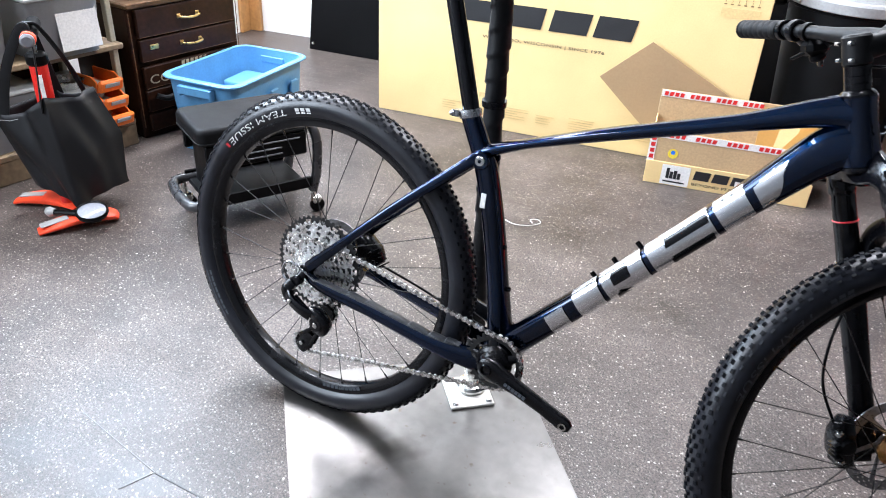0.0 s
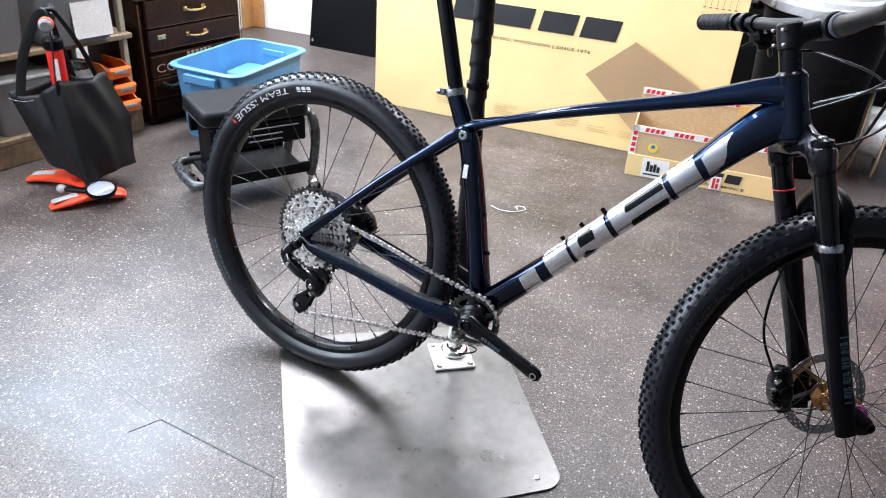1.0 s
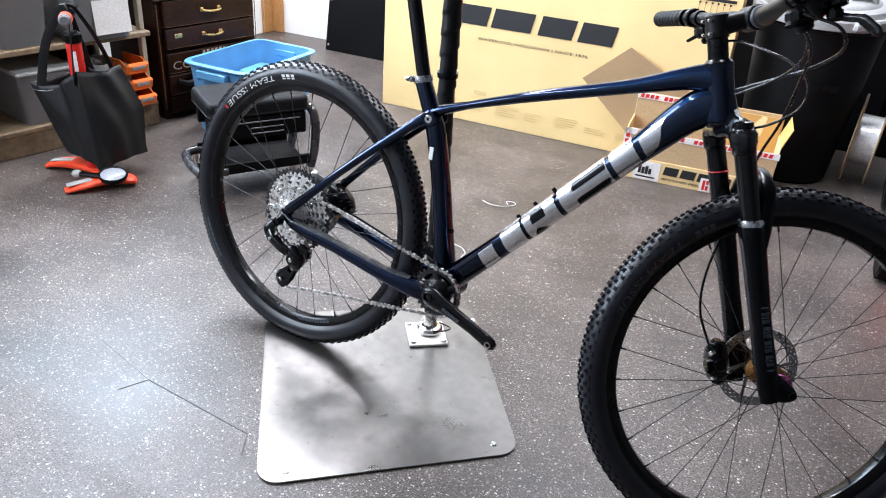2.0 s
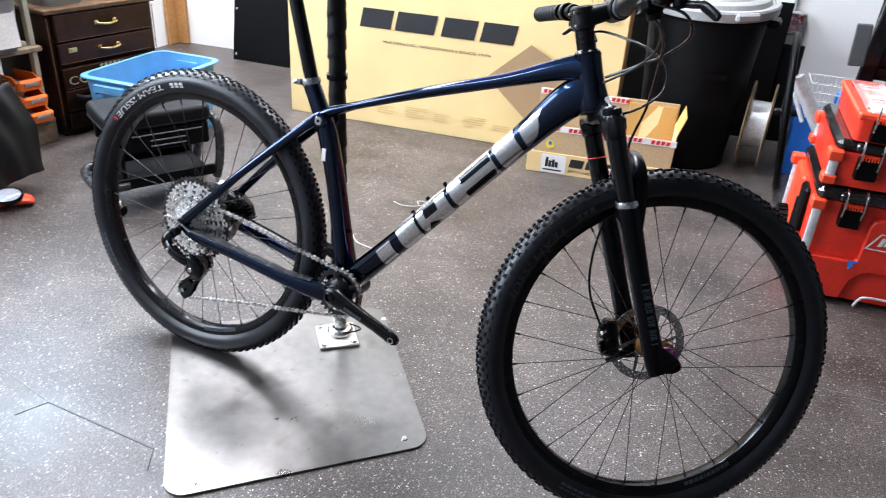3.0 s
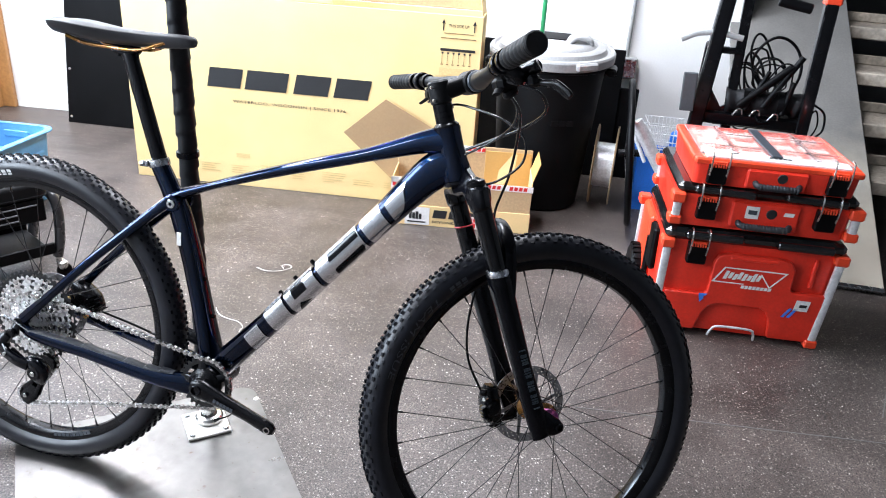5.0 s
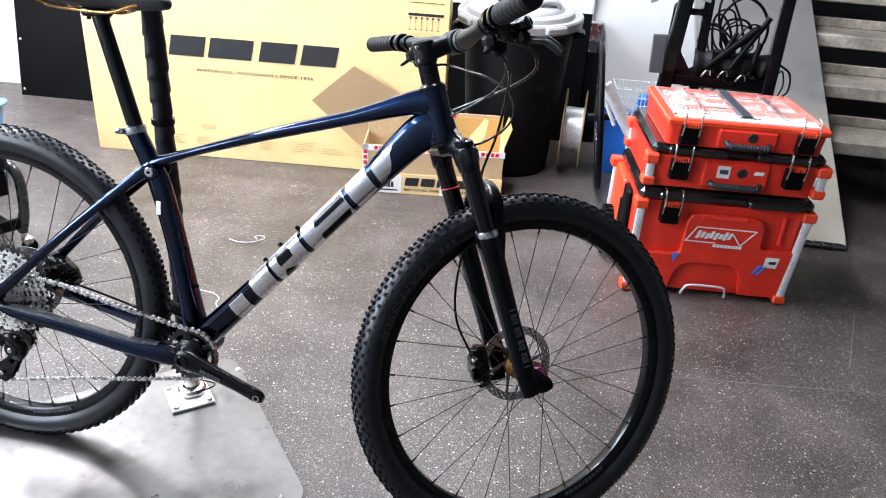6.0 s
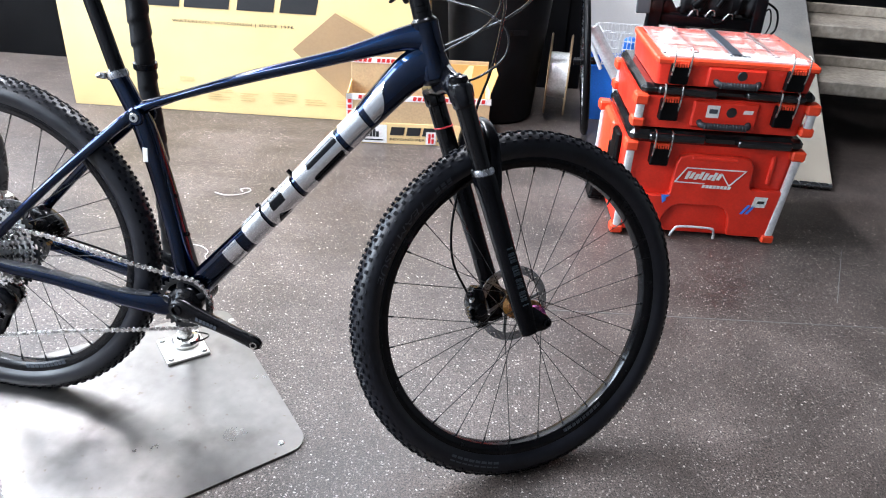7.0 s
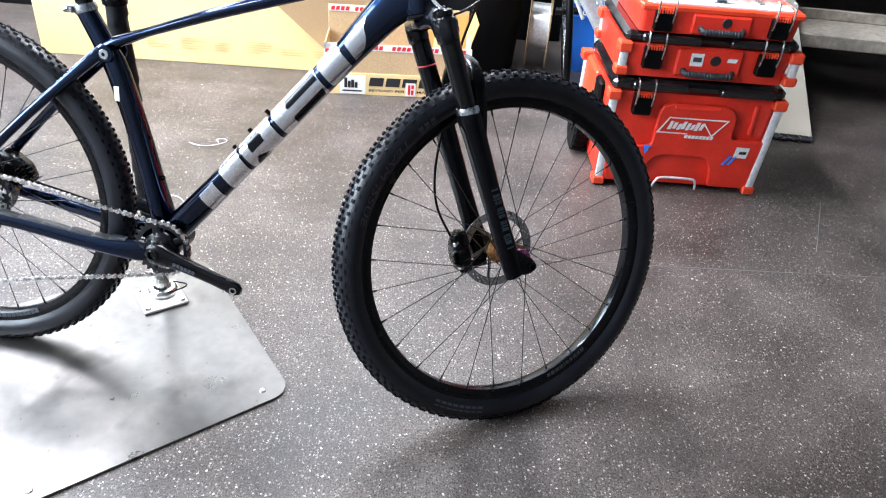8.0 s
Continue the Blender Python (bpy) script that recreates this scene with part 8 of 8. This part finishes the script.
# Cable reel: a bright drum between two plywood discs, and a wheel standing by it.
PLYEDGE = material("aged plywood", (0.30, 0.20, 0.11), 0.6, vary=0.15, scale=9)
reel = thing("cable_reel", "cable reel with plywood discs and bright drum", "reel", pose(1.171, 2.320, 0.190, 0, 0, -1.0))
for x in (-0.046, 0.046):
    part("disc", Shape().lathe([(0.0, -0.004), (0.184, -0.004), (0.188, 0.0), (0.184, 0.004), (0.0, 0.004)], 48, pose(x, 0, 0, 0, 90)), PLYEDGE, reel, "plywood disc")
part("drum", Shape().lathe([(0.104, -0.043), (0.105, -0.02), (0.104, 0.02), (0.105, 0.043)], 40, pose(0, 0, 0, 0, 90)), BARALU, reel, "bright wound drum")
bw = thing("leaning_wheel", "narrow black bicycle wheel leaning by the reel", "wheel", pose(1.274, 2.075, 0.330, 0, 0, 0.6) @ pose(0, 0, 0, 0, 90 - 7))
part("tyre", Shape().lathe([(0.304 + 0.014 * math.cos(a * math.pi / 6), 0.014 * math.sin(a * math.pi / 6)) for a in range(12)], 80, closed=True), BLACKPLASTIC, bw)
part("rim", Shape().lathe([(0.286, -0.009), (0.270, -0.007), (0.270, 0.007), (0.286, 0.009)], 80), ALLOY, bw, "grey rim")
for i in range(20):
    a = 2 * math.pi * i / 20
    part("spoke", Shape().cyl(0.0012, (0.02 * math.cos(a + 1), 0.02 * math.sin(a + 1), 0.02 * (-1) ** i), (0.272 * math.cos(a), 0.272 * math.sin(a), 0), 6), SPOKE, bw)
part("hub", Shape().cyl(0.016, (0, 0, -0.05), (0, 0, 0.05), 16, bevel=0.003), BLACKMETAL, bw)

part("second_tube", Shape().cyl(0.008, (1.335, 1.93, 0.340), (1.276, 1.935, 0.450), 14, bevel=0.002), BARALU, tube, "thinner bright tube")

# Outlet box and conduit on the wall.
outlet = thing("outlet_box", "grey outlet box with conduit on the wall", "outlet", ROOM)
part("box", Shape().box((0.120, 0.050, 0.110), (3.320, -0.026, 0.545), 0.005), GREYPLASTIC, outlet)
part("cover", Shape().box((0.105, 0.006, 0.095), (3.320, -0.054, 0.545), 0.002), ALLOY, outlet)
part("conduit", Shape().cyl(0.010, (3.320, -0.016, 0.60), (3.320, -0.016, 2.80), 14), GREYPLASTIC, outlet)
